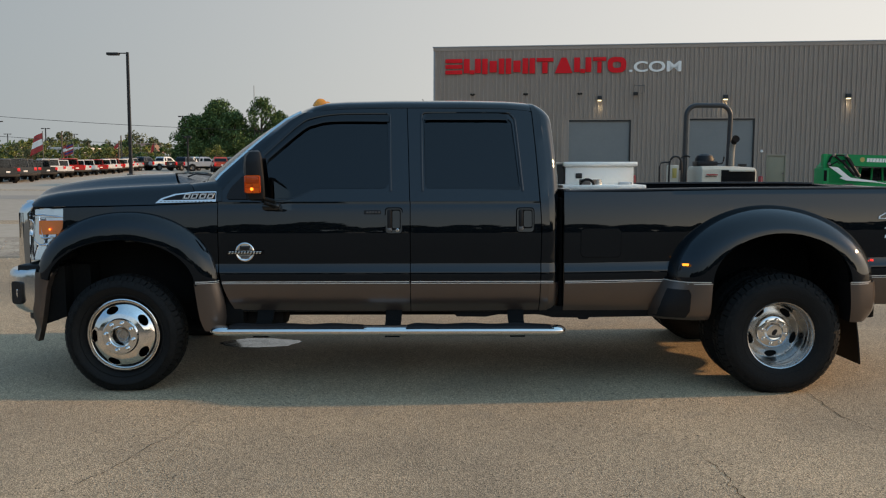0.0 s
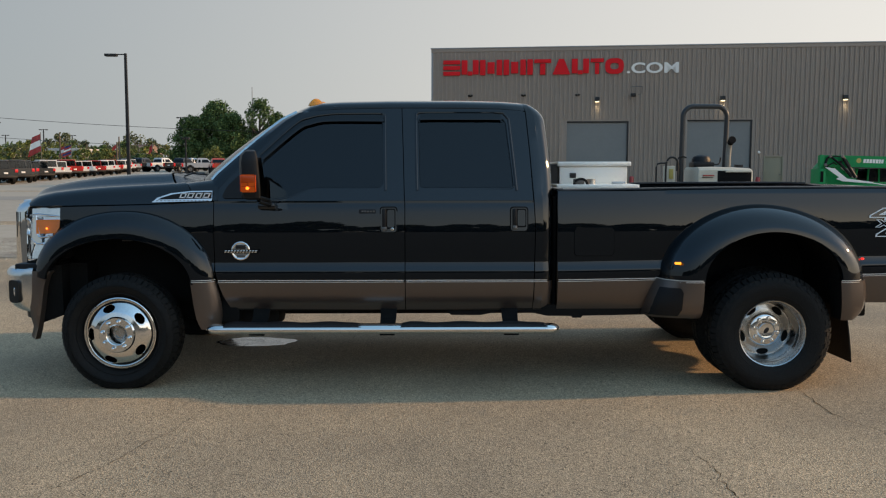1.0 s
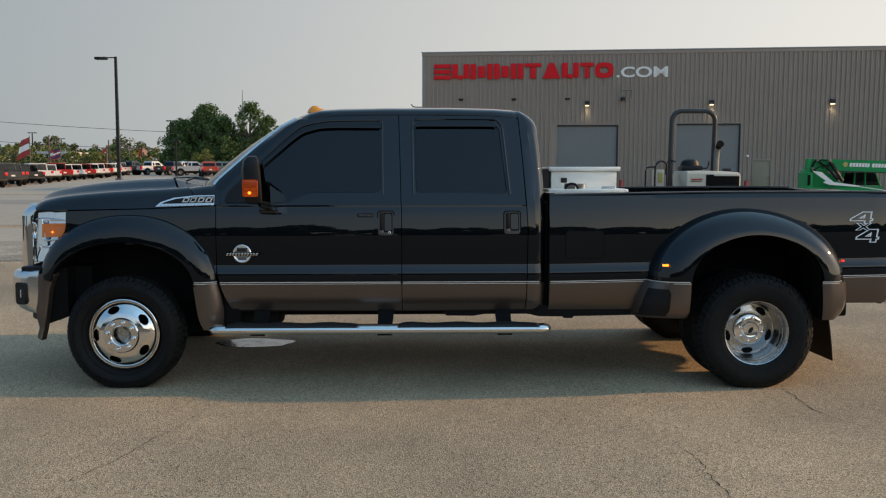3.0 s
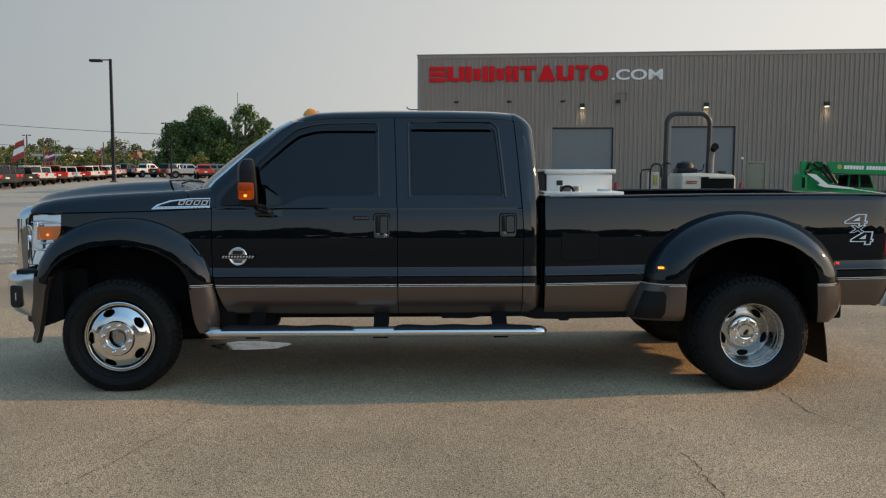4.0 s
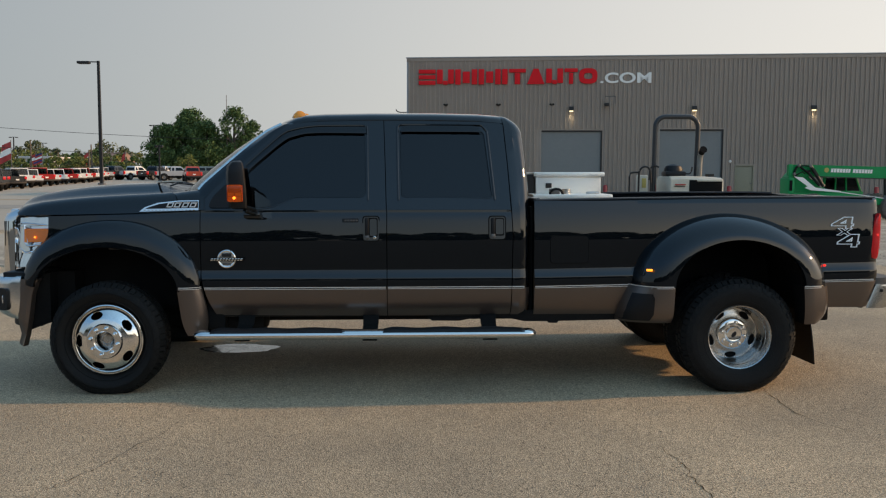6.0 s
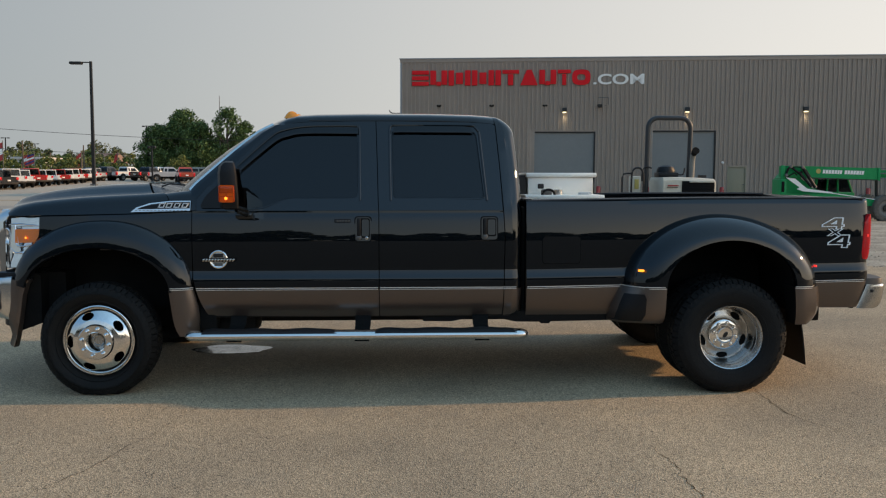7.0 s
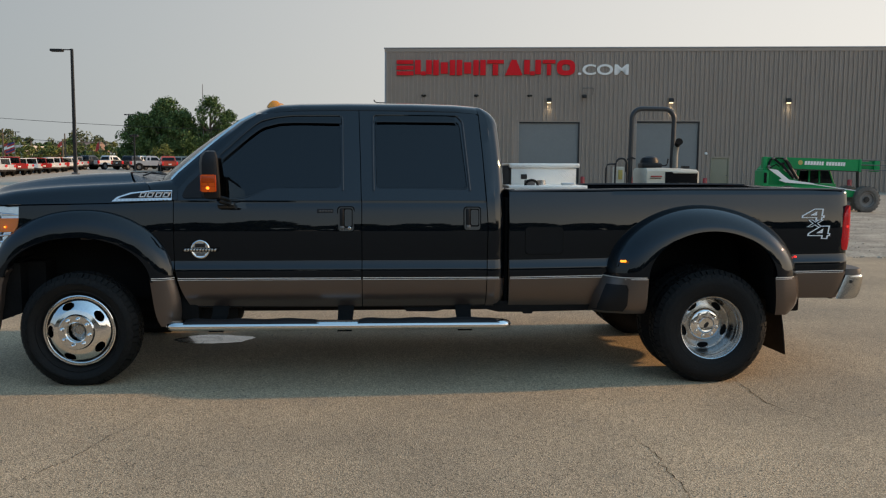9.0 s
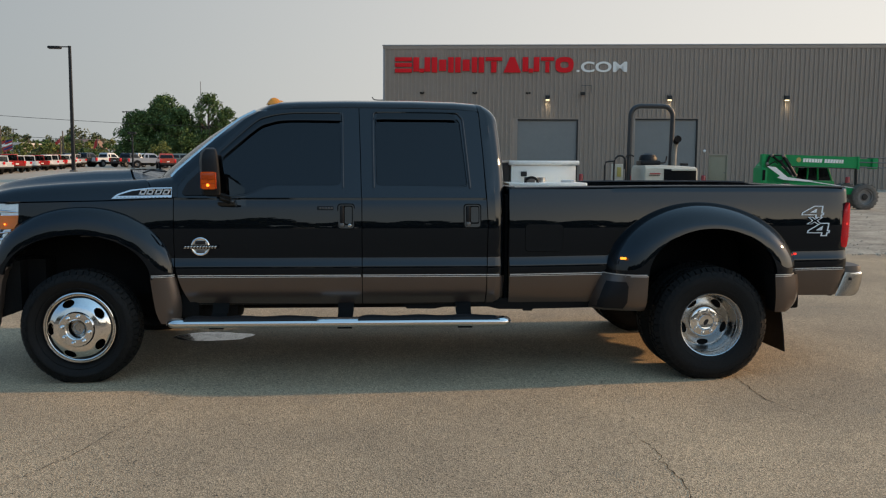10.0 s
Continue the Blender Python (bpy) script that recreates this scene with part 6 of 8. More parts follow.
        for xa, xb in ((0.74, 1.66), (1.92, 2.90)):
            bm = bmesh.new()
            rows = []
            for k in range(31):
                x = xa + (xb - xa) * k / 30
                e = min(1.0, min(x - xa, xb - x) / 0.05)
                hh = e * (0.010 + 0.003 * math.sin(k * 0.62))
                rows.append([(x, s * y, z + hh * q) for y, z, q in ((1.178, 0.4470, 0.15), (1.168, 0.4560, 0.8), (1.130, 0.4660, 1.2), (1.092, 0.4560, 0.9), (1.080, 0.4440, 0.1))])
            loft(bm, rows)
            part("step_tread", bm, "black_plastic", board)
        for x in (0.955, 1.830, 2.662):
            bm = bmesh.new()
            loft(bm, [[(x - w, s * y, z), (x + w, s * y, z), (x + w, s * (y - 0.03), z + 0.008), (x - w, s * (y - 0.03), z + 0.008)] for w, y, z in ((0.052, 1.13, 0.42), (0.053, 1.09, 0.455), (0.054, 1.00, 0.475), (0.056, 0.93, 0.56))], close_v=True)
            part("step_bracket", bm, "dark_void", board)
            part("bracket_bolt", boxed((x - 0.05, min(s * 1.10, s * 1.15), 0.388), (x + 0.05, max(s * 1.10, s * 1.15), 0.396), 0.002), "frame_metal", board)

    # mirror
    for s in (-1, 1):
        bm = bmesh.new()
        rows = []
        for z, xa, xb, w in ((1.302, 0.945, 1.030, 0.06), (1.314, 0.915, 1.042, 0.085), (1.36, 0.908, 1.045, 0.10), (1.45, 0.904, 1.041, 0.105), (1.54, 0.903, 1.034, 0.105), (1.585, 0.910, 1.028, 0.10), (1.610, 0.928, 1.018, 0.085), (1.621, 0.955, 1.000, 0.05)):
            y = 1.27
            rows.append([(xa, s * (y - w), z), (xa - 0.0, s * (y - w * 0.3), z), (xa + 0.006, s * (y + w * 0.5), z), (xa + 0.03, s * (y + w * 0.92), z), (xb - 0.03, s * (y + w), z), (xb - 0.006, s * (y + w * 0.9), z), (xb, s * (y + w * 0.7), z), (xb - 0.085, s * (y - w), z)])
        vs = loft(bm, rows, close_v=True)
        bm.faces.new(vs[0][::-1])
        bm.faces.new(vs[-1])
        mirror = part("side_mirror", bm, "black_plastic", truck, "black towing mirror with amber lamp", sharp=38)
        bm2 = prism(round_poly([(0.930, 1.352), (1.024, 1.352), (1.022, 1.464), (0.928, 1.464)], 0.012), lambda u, v, d: (u, s * (interp(u, [0.90, 0.935, 1.0], [1.366, 1.380, 1.384]) - d), v), 0.012)
        lamp = part("mirror_lamp", bm2, "amber_red", mirror, "amber mirror lamp")
        for z in (1.388, 1.424, 1.442):
            part("lens_rib", boxed((0.932, min(s * 1.372, s * 1.3862), z), (1.020, max(s * 1.372, s * 1.3862), z + 0.003), 0.0005), "amber_dark", lamp)
        for lo, hi in ((0.926, 0.932), (0.974, 0.978), (1.018, 1.024)):
            part("lens_rib", boxed((lo, min(s * 1.364, s * 1.3862), 1.356), (hi, max(s * 1.364, s * 1.3862), 1.460), 0.001), "amber_dark", lamp)
        part("lens_cell", boxed((0.934, min(s * 1.37, s * 1.3858), 1.412), (1.016, max(s * 1.37, s * 1.3858), 1.458), 0.004), "amber_dark", lamp, "dark upper cell")
        bm = bmesh.new()
        tube(bm, [(0.972, s * 1.376, 1.378), (0.972, s * 1.3865, 1.378)], 0.010, 12)
        part("bulb", bm, "amber_glow", lamp)
        bm = bmesh.new()
        loft(bm, [[(1.030 + o + 0.050 * a - 0.016 * b, s * (1.265 + 0.085 * a + o), 1.45 + 0.128 * b) for a, b in ((-1, -1), (0.75, -1), (0.75, 0.95), (-1, 0.95))] for o in (0.0, -0.004)], close_v=True)
        bmesh.ops.holes_fill(bm, edges=bm.edges)
        part("mirror_glass", bm, "chrome", mirror, "mirror glass")
        bm = bmesh.new()
        for dz in (0.0, 0.045):
            tube(bm, smooth_line([(1.0, s * 1.20, 1.315 - dz * 0.6), (1.05, s * 1.08, 1.285 - dz * 0.6), (0.99, s * 0.95, 1.275 - dz * 0.6)]), 0.014, 10)
        part("mirror_arm", bm, "black_paint", mirror)
        bm = boxed((0.955, min(s * 0.955, s * 1.03), 1.225), (1.075, max(s * 0.955, s * 1.03), 1.275), 0.02)
        part("mirror_foot", bm, "black_paint", mirror)

    # wheels
    for s in (-1, 1):
        tyre_and_wheel("wheel", truck, 0.0, s * 0.955, s, True)
        tyre_and_wheel("wheel", truck, 4.41, s * 1.048, s, False)
        tyre_and_wheel("wheel", truck, 4.41, s * 0.735, s, False, True)
    return truck


def decal(parent, s):
    """The stacked outlined 4x4 mark on the bed side."""
    def glyph(poly, holes, ox, oz, w, h, name, inset):
        def to3d(u, v):
            x, z = ox + u * w + 0.18 * (v - 0.5) * h, oz + v * h
            return (x, s * (side_y(z) + 0.0050 + inset), z)
        bm = plate_shape(poly, holes, to3d)
        return part(name, bm, "white_mark" if name == "decal_white" else "black_paint", parent)
    four = [(0.62, 0.0), (0.92, 0.0), (0.92, 0.22), (1.0, 0.22), (1.0, 0.44), (0.92, 0.44), (0.92, 1.0), (0.5, 1.0), (0.0, 0.42), (0.0, 0.22), (0.62, 0.22)]
    slit = [(0.36, 0.44), (0.64, 0.44), (0.64, 0.78)]
    cross = [(0.0, 0.0), (0.32, 0.0), (0.5, 0.26), (0.68, 0.0), (1.0, 0.0), (0.68, 0.5), (1.0, 1.0), (0.68, 1.0), (0.5, 0.74), (0.32, 1.0), (0.0, 1.0), (0.32, 0.5)]

    def shrink(poly, k):
        """Draws an outline inwards by a share of its size."""
        n = len(poly)
        area = sum(poly[i][0] * poly[(i + 1) % n][1] - poly[(i + 1) % n][0] * poly[i][1] for i in range(n))
        out = []
        for i in range(n):
            p, a, b = Vector(poly[i]), Vector(poly[i - 1]), Vector(poly[(i + 1) % n])
            t1, t2 = (p - a).normalized(), (b - p).normalized()
            n1, n2 = Vector((-t1.y, t1.x)), Vector((-t2.y, t2.x))
            q = (n1 + n2)
            q = q / max(0.35, q.length_squared) * 2
            out.append(p + q * k * (1 if area > 0 else -1))
        return out
    for poly, hole, ox, oz, w, h in ((four, slit, 5.104, 1.140, 0.168, 0.086), (cross, None, 5.142, 1.094, 0.118, 0.052), (four, slit, 5.148, 1.008, 0.168, 0.096)):
        glyph(poly, [], ox, oz, w, h, "decal_white", 0.0015)
        inner = shrink(poly, 0.068)
        glyph(inner, [], ox, oz, w, h, "decal_black", 0.0025)
        if hole:
            glyph(hole, [], ox, oz, w, h, "decal_white", 0.0015 + 0.0018)
            glyph(shrink(hole, 0.075), [], ox, oz, w, h, "decal_black", 0.0042)


build_truck()


# ==== in the truck's bed ====
def build_toolbox():
    """A tread-plate tank with a lower deck, a pump and a hose, standing on the bed floor."""
    box_ = tagged(empty("bed_toolbox", TRUCK_M @ Matrix.Translation((0, 0, 0.93))), "bright tread-plate transfer tank standing in the truck bed", "toolbox")
    part("tank", boxed((3.06, -0.40, 0.0), (3.675, 0.62, 0.40), 0.008), "plate", box_)
    part("deck", boxed((3.05, -0.43, 0.401), (3.665, 0.64, 0.446), 0.006), "plate", box_, "tread-plate deck with a bright edge")
    upper = part("chest", boxed((3.125, -0.02, 0.441), (3.66, 0.60, 0.580), 0.006), "plate", box_)
    part("lid", boxed((3.105, -0.045, 0.581), (3.685, 0.62, 0.618), 0.010), "plate", box_, "overhanging tread-plate lid")
    part("latch", boxed((3.205, -0.034, 0.49), (3.255, -0.019, 0.53), 0.006), "dark_metal", upper, "dark paddle latch")
    part("side_wall", boxed((3.055, 0.0, 0.441), (3.118, 0.58, 0.60), 0.004), "dark_metal", box_)
    bm = bmesh.new()
    tube(bm, [(3.34, -0.22, 0.440), (3.34, -0.22, 0.485)], 0.034, 16)
    part("filler_cap", bm, "rough_alloy", box_)
    part("vent", boxed((3.50, -0.26, 0.440), (3.60, -0.19, 0.465), 0.01), "rough_alloy", box_)
    part("pump", boxed((3.20, -0.30, 0.440), (3.28, -0.22, 0.49), 0.015), "grey_metal", box_)
    bm = bmesh.new()
    tube(bm, [(3.19 + 0.10 * (1 - math.cos(a)) / 2, -0.36, 0.425 + 0.062 * math.sin(a) ** 0.7) for a in np.linspace(0.02, 3.0, 22)], 0.010, 10)
    part("hose", bm, "rubber", box_, "black hose")


build_toolbox()


# ==== machines in the yard ====
def machine_wheel(name, parent, x, y, z, r, w, rim_mat):
    bm = bmesh.new()
    h = w / 2
    lathe(bm, [(-h * 0.8, r * 0.56), (-h, r * 0.66), (-h * 1.03, r * 0.84), (-h * 0.9, r * 0.95), (-h * 0.5, r * 0.985), (h * 0.5, r * 0.985), (h * 0.9, r * 0.95), (h * 1.03, r * 0.84), (h, r * 0.66), (h * 0.8, r * 0.56)], 40)
    wheel = part(name, bm, "mud_rubber", parent, "dusty block-tread machine tyre", m=Matrix.Translation((x, y, z)))
    bm = bmesh.new()
    for k in range(22):
        for sgn in (-1, 1):
            a = 2 * math.pi * (k + (0.5 if sgn > 0 else 0)) / 22
            b = boxed((-0.03, min(sgn * 0.02, sgn * h), r * 0.95), (0.03, max(sgn * 0.02, sgn * h), r * 1.0))
            merge(bm, b, Matrix.Rotation(a, 4, "Y") @ Matrix.Rotation(sgn * 0.4, 4, "Z"))
    tagged(part("tread", bm, "mud_rubber", wheel), kind="stuff")
    bm = bmesh.new()
    lathe(bm, [(-h * 0.82, r * 0.57), (-h * 0.86, r * 0.54), (-h * 0.4, r * 0.50), (-h * 0.35, r * 0.30), (-h * 0.55, r * 0.26), (-h * 0.62, r * 0.10), (-h * 0.62, 0.001)], 32)
    part("rim", bm, rim_mat, wheel, "dusty steel rim")
    bm = bmesh.new()
    lathe(bm, [(-h * 0.56, r * 0.24), (-h * 0.78, r * 0.20), (-h * 0.8, 0.001)], 20)
    part("hub", bm, "dark_metal", wheel)
    return wheel


M["bar_metal"] = varied(material("bar_metal", (0.034, 0.035, 0.037), 0.38, 0.3), (0.055, 0.053, 0.05), 3.0, 30.0, 0.6)


def build_roller():
    gx, gy = 8.95, 15.0
    r = tagged(empty("road_roller", Matrix.Translation((gx + 0.06, gy + 0.62, ground_z(gx, gy) + 0.03))), "cream and black ride-on roller with a grey roll bar", "roller")

    def at(x, z, y=15.0):
        return (x - gx, y - gy, z)
    bm = bmesh.new()
    arc = [math.radians(q) for q in range(0, 91, 10)]
    rings = [at(8.335, 0.9), at(8.345, 2.0)] + [at(8.355 + 0.27 * (1 - math.cos(q)), 2.79 + 0.27 * math.sin(q)) for q in arc]
    rings += [at(9.49 - 0.27 * (1 - math.cos(q)), 2.79 + 0.27 * math.sin(q)) for q in arc[::-1]] + [at(9.465, 1.3)]
    tube(bm, rings, 0.064, 12, up=(0, 1, 0))
    part("roll_bar", bm, "bar_metal", r, "grey tubular roll bar")
    bm = bmesh.new()
    tube(bm, [at(8.335, 0.9, 15.05), at(8.335, 1.5, 15.05)], 0.075, 10)
    part("bar_foot", bm, "dark_metal", r)
    bm = bmesh.new()
    rows = []
    for x, z0, z1, w in ((8.60, 0.75, 1.46, 0.62), (8.62, 0.74, 1.50, 0.64), (9.0, 0.74, 1.512, 0.66), (9.5, 0.74, 1.500, 0.66), (9.96, 0.75, 1.470, 0.64), (9.99, 0.78, 1.44, 0.62)):
        rows.append([at(x, z0, 15 - w), at(x, z1 - 0.08, 15 - w), at(x, z1 - 0.02, 15 - w + 0.05), at(x, z1, 15 - w + 0.14), at(x, z1, 15 + w - 0.14), at(x, z1 - 0.02, 15 + w - 0.05), at(x, z1 - 0.08, 15 + w), at(x, z0, 15 + w)])
    vs = loft(bm, rows, close_v=True)
    bm.faces.new(vs[0][::-1])
    bm.faces.new(vs[-1])
    part("engine_cover", bm, "cream_paint", r, "cream engine cover")
    part("grille", boxed(at(9.09, 0.95, 14.32), at(9.94, 1.41, 14.36), 0.01), "dark_void", r, "black grille opening")
    part("grille_lip", boxed(at(9.28, 1.375, 14.28), at(9.92, 1.42, 14.33), 0.008), "cream_paint", r)
    for k in range(5):
        part("grille_slat", boxed(at(9.19, 0.99 + 0.075 * k, 14.312), at(9.90, 1.012 + 0.075 * k, 14.325), 0.004), "dark_void", r)
    part("decal_bar", boxed(at(8.72, 1.275, 14.325), at(9.00, 1.305, 14.345)), "red_paint", r)
    part("decal_bar", boxed(at(8.70, 1.235, 14.325), at(8.98, 1.25, 14.345)), "dark_metal", r)
    part("side_vent", boxed(at(8.66, 1.00, 14.325), at(9.08, 1.07, 14.345), 0.006), "dark_void", r)
    bm = bmesh.new()
    tube(bm, [tuple(p) for p in smooth_line([at(9.47, 1.4, 14.75), at(9.475, 1.8, 14.75), at(9.485, 2.02, 14.74), at(9.495, 2.14, 14.68), at(9.50, 2.20, 14.60)], 4)], 0.07, 14, up=(1, 0, 0))
    stack = part("exhaust_stack", bm, "worn_steel", r, "upright grey exhaust stack")
    bm = bmesh.new()
    tube(bm, [at(9.494, 2.11, 14.69), at(9.499, 2.17, 14.62), at(9.504, 2.20, 14.55)], [0.074, 0.084, 0.096], 16, up=(1, 0, 0))
    part("stack_tip", bm, "dark_void", stack, "sooty curved tip")
    bm = boxed(at(8.60, 1.50, 14.76), at(9.14, 1.64, 15.24), 0.05)
    loft(bm, [[at(8.86 + 0.25 * w * math.cos(a), 1.60 + 0.22 * q, 15.0 + 0.22 * w * math.sin(a)) for a in np.linspace(0, 6.2832, 17)[:-1]] for q, w in ((0.0, 1.0), (0.45, 0.98), (0.8, 0.80), (1.0, 0.45), (1.02, 0.02))], close_v=True)
    part("seat", bm, "black_plastic", r, "black operator seat")
    part("intake_box", boxed(at(9.68, 1.50, 14.7), at(9.85, 1.57, 14.9), 0.01), "dark_metal", r)
    bm = bmesh.new()
    tube(bm, [tuple(p) for p in smooth_line([at(8.95, 1.51, 14.9), at(9.05, 1.60, 14.9), at(9.2, 1.57, 14.9), at(9.3, 1.60, 14.9), at(9.33, 1.75, 14.9)], 4)], 0.02, 8)
    part("control_lever", bm, "dark_metal", r)
    bm = bmesh.new()
    tube(bm, [tuple(p) for p in smooth_line([at(8.20, 1.40, 14.9), at(8.22, 1.68, 14.9), at(8.32, 1.78, 14.9), at(8.45, 1.74, 14.9)], 4)], 0.02, 8)
    part("control_lever", bm, "dark_metal", r)
    bm = bmesh.new()
    tube(bm, [at(7.60, 0.8, 14.6), at(7.60, 1.50, 14.6), at(7.63, 1.58, 14.6), at(7.72, 1.60, 14.6), at(7.86, 1.60, 14.6)], 0.022, 8)
    part("hand_rail", bm, "dark_metal", r, "dark bent hand rail")
    bm = bmesh.new()
    tube(bm, [tuple(p) for p in smooth_line([at(7.82, 0.8, 14.5), at(7.82, 1.50, 14.5), at(7.86, 1.68, 14.5), at(7.96, 1.745, 14.5), at(8.08, 1.70, 14.5), at(8.13, 1.50, 14.5), at(8.13, 0.8, 14.5)], 4)], 0.026, 8)
    part("hand_rail", bm, "dark_metal", r, "dark bent hand rail")
    part("console", boxed(at(7.90, 0.8, 14.7), at(8.12, 1.53, 15.1), 0.03), "cream_paint", r, "worn cream console")
    part("console_panel", boxed(at(7.95, 1.20, 14.67), at(8.06, 1.45, 14.70), 0.01), "yellow_paint", r)
    part("frame", boxed(at(7.4, 0.45, 14.45), at(10.0, 0.80, 15.55), 0.04), "dark_metal", r)
    bm = bmesh.new()
    lathe(bm, [(-0.8, 0.001), (-0.8, 0.50), (0.8, 0.50), (0.8, 0.001)], 48)
    part("drum", bm, "grey_metal", r, "smooth steel drum", m=Matrix.Translation(at(7.75, 0.50)))
    for y in (14.35, 15.65):
        machine_wheel("wheel", r, 9.45 - gx, y - gy, 0.55, 0.55, 0.42, "cream_paint")


build_roller()


def build_telehandler():
    gx, gy = 17.3, 23.0
    t = tagged(empty("telehandler", Matrix.Translation((gx + 0.36, gy + 0.45, ground_z(gx, gy) + 0.02))), "green telescopic handler with its boom lowered, on the gravel", "telehandler")

    def at(x, z, y=23.0):
        return (x - gx, y - gy, z)

    def slab(name, poly, y, depth, mat, label="", parent=None):
        return part(name, prism(poly, lambda u, v, d: at(u, v, y + d), depth), mat, parent or t, label)

    def rod(name, pts, rad, mat, label="", n=10):
        bm = bmesh.new()
        tube(bm, [at(*p) for p in pts], rad, n, up=(0, 1, 0))
        return part(name, bm, mat, t, label)

    bm = bmesh.new()
    rows = []
    for x, zc, hh in ((14.96, 1.755, 0.200), (15.6, 1.745, 0.205), (18.45, 1.672, 0.215)):
        rows.append([at(x, zc - hh, 22.62), at(x, zc + hh, 22.62), at(x, zc + hh, 22.95), at(x, zc - hh, 22.95)])
    vs = loft(bm, rows, close_v=True)
    bm.faces.new(vs[0][::-1])
    bm.faces.new(vs[-1])
    bmesh.ops.bevel(bm, geom=bm.edges[:], offset=0.02, segments=2, affect="EDGES")
    boom = part("boom", bm, "green_paint", t, "thick green box boom")
    # thin dark strip along the boom's bottom edge
    slab("bottom_strip", [(15.9, 1.518), (18.44, 1.446), (18.44, 1.478), (15.9, 1.55)], 22.606, 0.03, "dark_metal", parent=boom)
    # raised marking: two rows of white bars after a yellow disc
    x = 16.40
    for w in (0.105, 0.105, 0.110, 0.110, 0.105, 0.085, 0.095, 0.0, 0.105, 0.105, 0.110, 0.100, 0.115, 0.085, 0.095):
        if w:
            drop = 0.0256 * (x - 16.4)
            slab("decal_bar", [(x, 1.690 - drop), (x + w - 0.02, 1.690 - drop), (x + w - 0.005, 1.822 - drop), (x + 0.015, 1.822 - drop)], 22.609, 0.008, "sign_white", parent=boom)
        x += w or 0.075
    bm = bmesh.new()
    lathe(bm, [(0, 0.085), (-0.006, 0.085), (-0.006, 0.034), (-0.002, 0.032), (-0.002, 0.001)], 24)
    part("decal_disc", bm, "yellow_paint", boom, m=Matrix.Translation(at(16.25, 1.768, 22.618)))
    part("pivot_plate", boxed(at(14.88, 1.30, 22.56), at(15.02, 1.965, 22.61), 0.015), "green_paint", t)
    part("inner_boom", boxed(at(18.44, 1.55, 22.68), at(19.0, 1.82, 22.89), 0.015), "green_paint", t)
    part("boom_collar", boxed(at(18.40, 1.445, 22.585), at(18.50, 1.905, 22.985), 0.02), "green_paint", t)
    part("boom_head", boxed(at(18.96, 1.46, 22.60), at(19.18, 1.885, 22.97), 0.03), "green_paint", t, "green boom head")
    for z in (1.875, 1.70, 1.52):
        rod("hydraulic_line", [(18.46, z, 22.60), (19.9, z - 0.02, 22.60)], 0.020, "grey_metal", n=8)
    part("carriage", boxed(at(19.9, 0.9, 22.5), at(20.05, 1.9, 23.1), 0.03), "dark_metal", t)
    rod("boom_rest", [(18.44, 1.46, 22.75), (18.47, 0.80, 22.75)], 0.05, "dark_metal")
    # engine pod, tower and sloping chassis
    part("counterweight", boxed(at(14.84, 0.55, 22.45), at(15.06, 1.485, 23.2), 0.05), "green_paint", t, "green rear pod")
    part("rear_grille", boxed(at(14.87, 1.03, 22.432), at(14.97, 1.40, 22.46), 0.01), "dark_void", t)
    slab("boom_tower", [(15.03, 0.6), (16.5, 0.6), (16.5, 1.04), (16.1, 1.16), (15.66, 1.52), (15.58, 1.72), (15.22, 1.74), (15.03, 1.52)], 22.70, 0.75, "green_paint", "green rear tower")
    slab("chassis", [(15.03, 0.55), (18.30, 0.55), (18.36, 0.74), (17.9, 0.82), (16.9, 0.955), (15.03, 0.955)], 22.44, 0.9, "green_paint", "green chassis")
    slab("trim_line", [(16.66, 0.985), (18.34, 0.755), (18.36, 0.780), (16.68, 1.012)], 22.425, 0.02, "sign_white")
    slab("white_panel", [(15.00, 1.54), (15.33, 1.50), (15.60, 1.28), (15.78, 1.15), (16.68, 1.035), (16.68, 0.985), (15.64, 1.055), (15.40, 1.135), (15.50, 1.195), (15.20, 1.40)], 22.40, 0.03, "sign_white", "white swept side panel")
    # linkage, cylinders and hoses at the boom's foot
    for p, q, rad in (((15.64, 1.90, 22.54), (16.10, 1.20, 22.50), 0.058), ((15.52, 1.74, 22.57), (15.98, 1.22, 22.54), 0.045)):
        rod("lift_cylinder", [p, q], rad, "black_plastic", "black lift cylinder", 12)
    rod("cylinder_rod", [(15.62, 1.93, 22.53), (15.72, 1.78, 22.52)], 0.035, "chrome", "bright cylinder rod")
    rod("link_arm", [(15.05, 1.62, 22.55), (15.12, 1.84, 22.53), (15.20, 1.92, 22.53), (15.30, 1.85, 22.53), (15.50, 1.70, 22.53), (15.62, 1.74, 22.53)], 0.040, "rubber")
    rod("hydraulic_hose", [(15.24, 1.90, 22.52), (15.40, 1.92, 22.51), (15.58, 1.90, 22.51), (15.76, 1.80, 22.50), (15.90, 1.58, 22.49), (15.93, 1.40, 22.49)], 0.022, "rubber", n=8)
    rod("hydraulic_hose", [(15.05, 1.50, 22.54), (15.16, 1.60, 22.52), (15.34, 1.70, 22.52), (15.44, 1.62, 22.51)], 0.022, "rubber", n=8)
    for px_, pz_ in ((15.20, 1.92), (15.62, 1.90), (15.05, 1.62), (16.10, 1.22)):
        bm = bmesh.new()
        lathe(bm, [(0.02, 0.055), (-0.03, 0.055), (-0.04, 0.04), (-0.04, 0.001)], 14)
        part("pivot_pin", bm, "grey_metal", t, m=Matrix.Translation(at(px_, pz_, 22.50)))
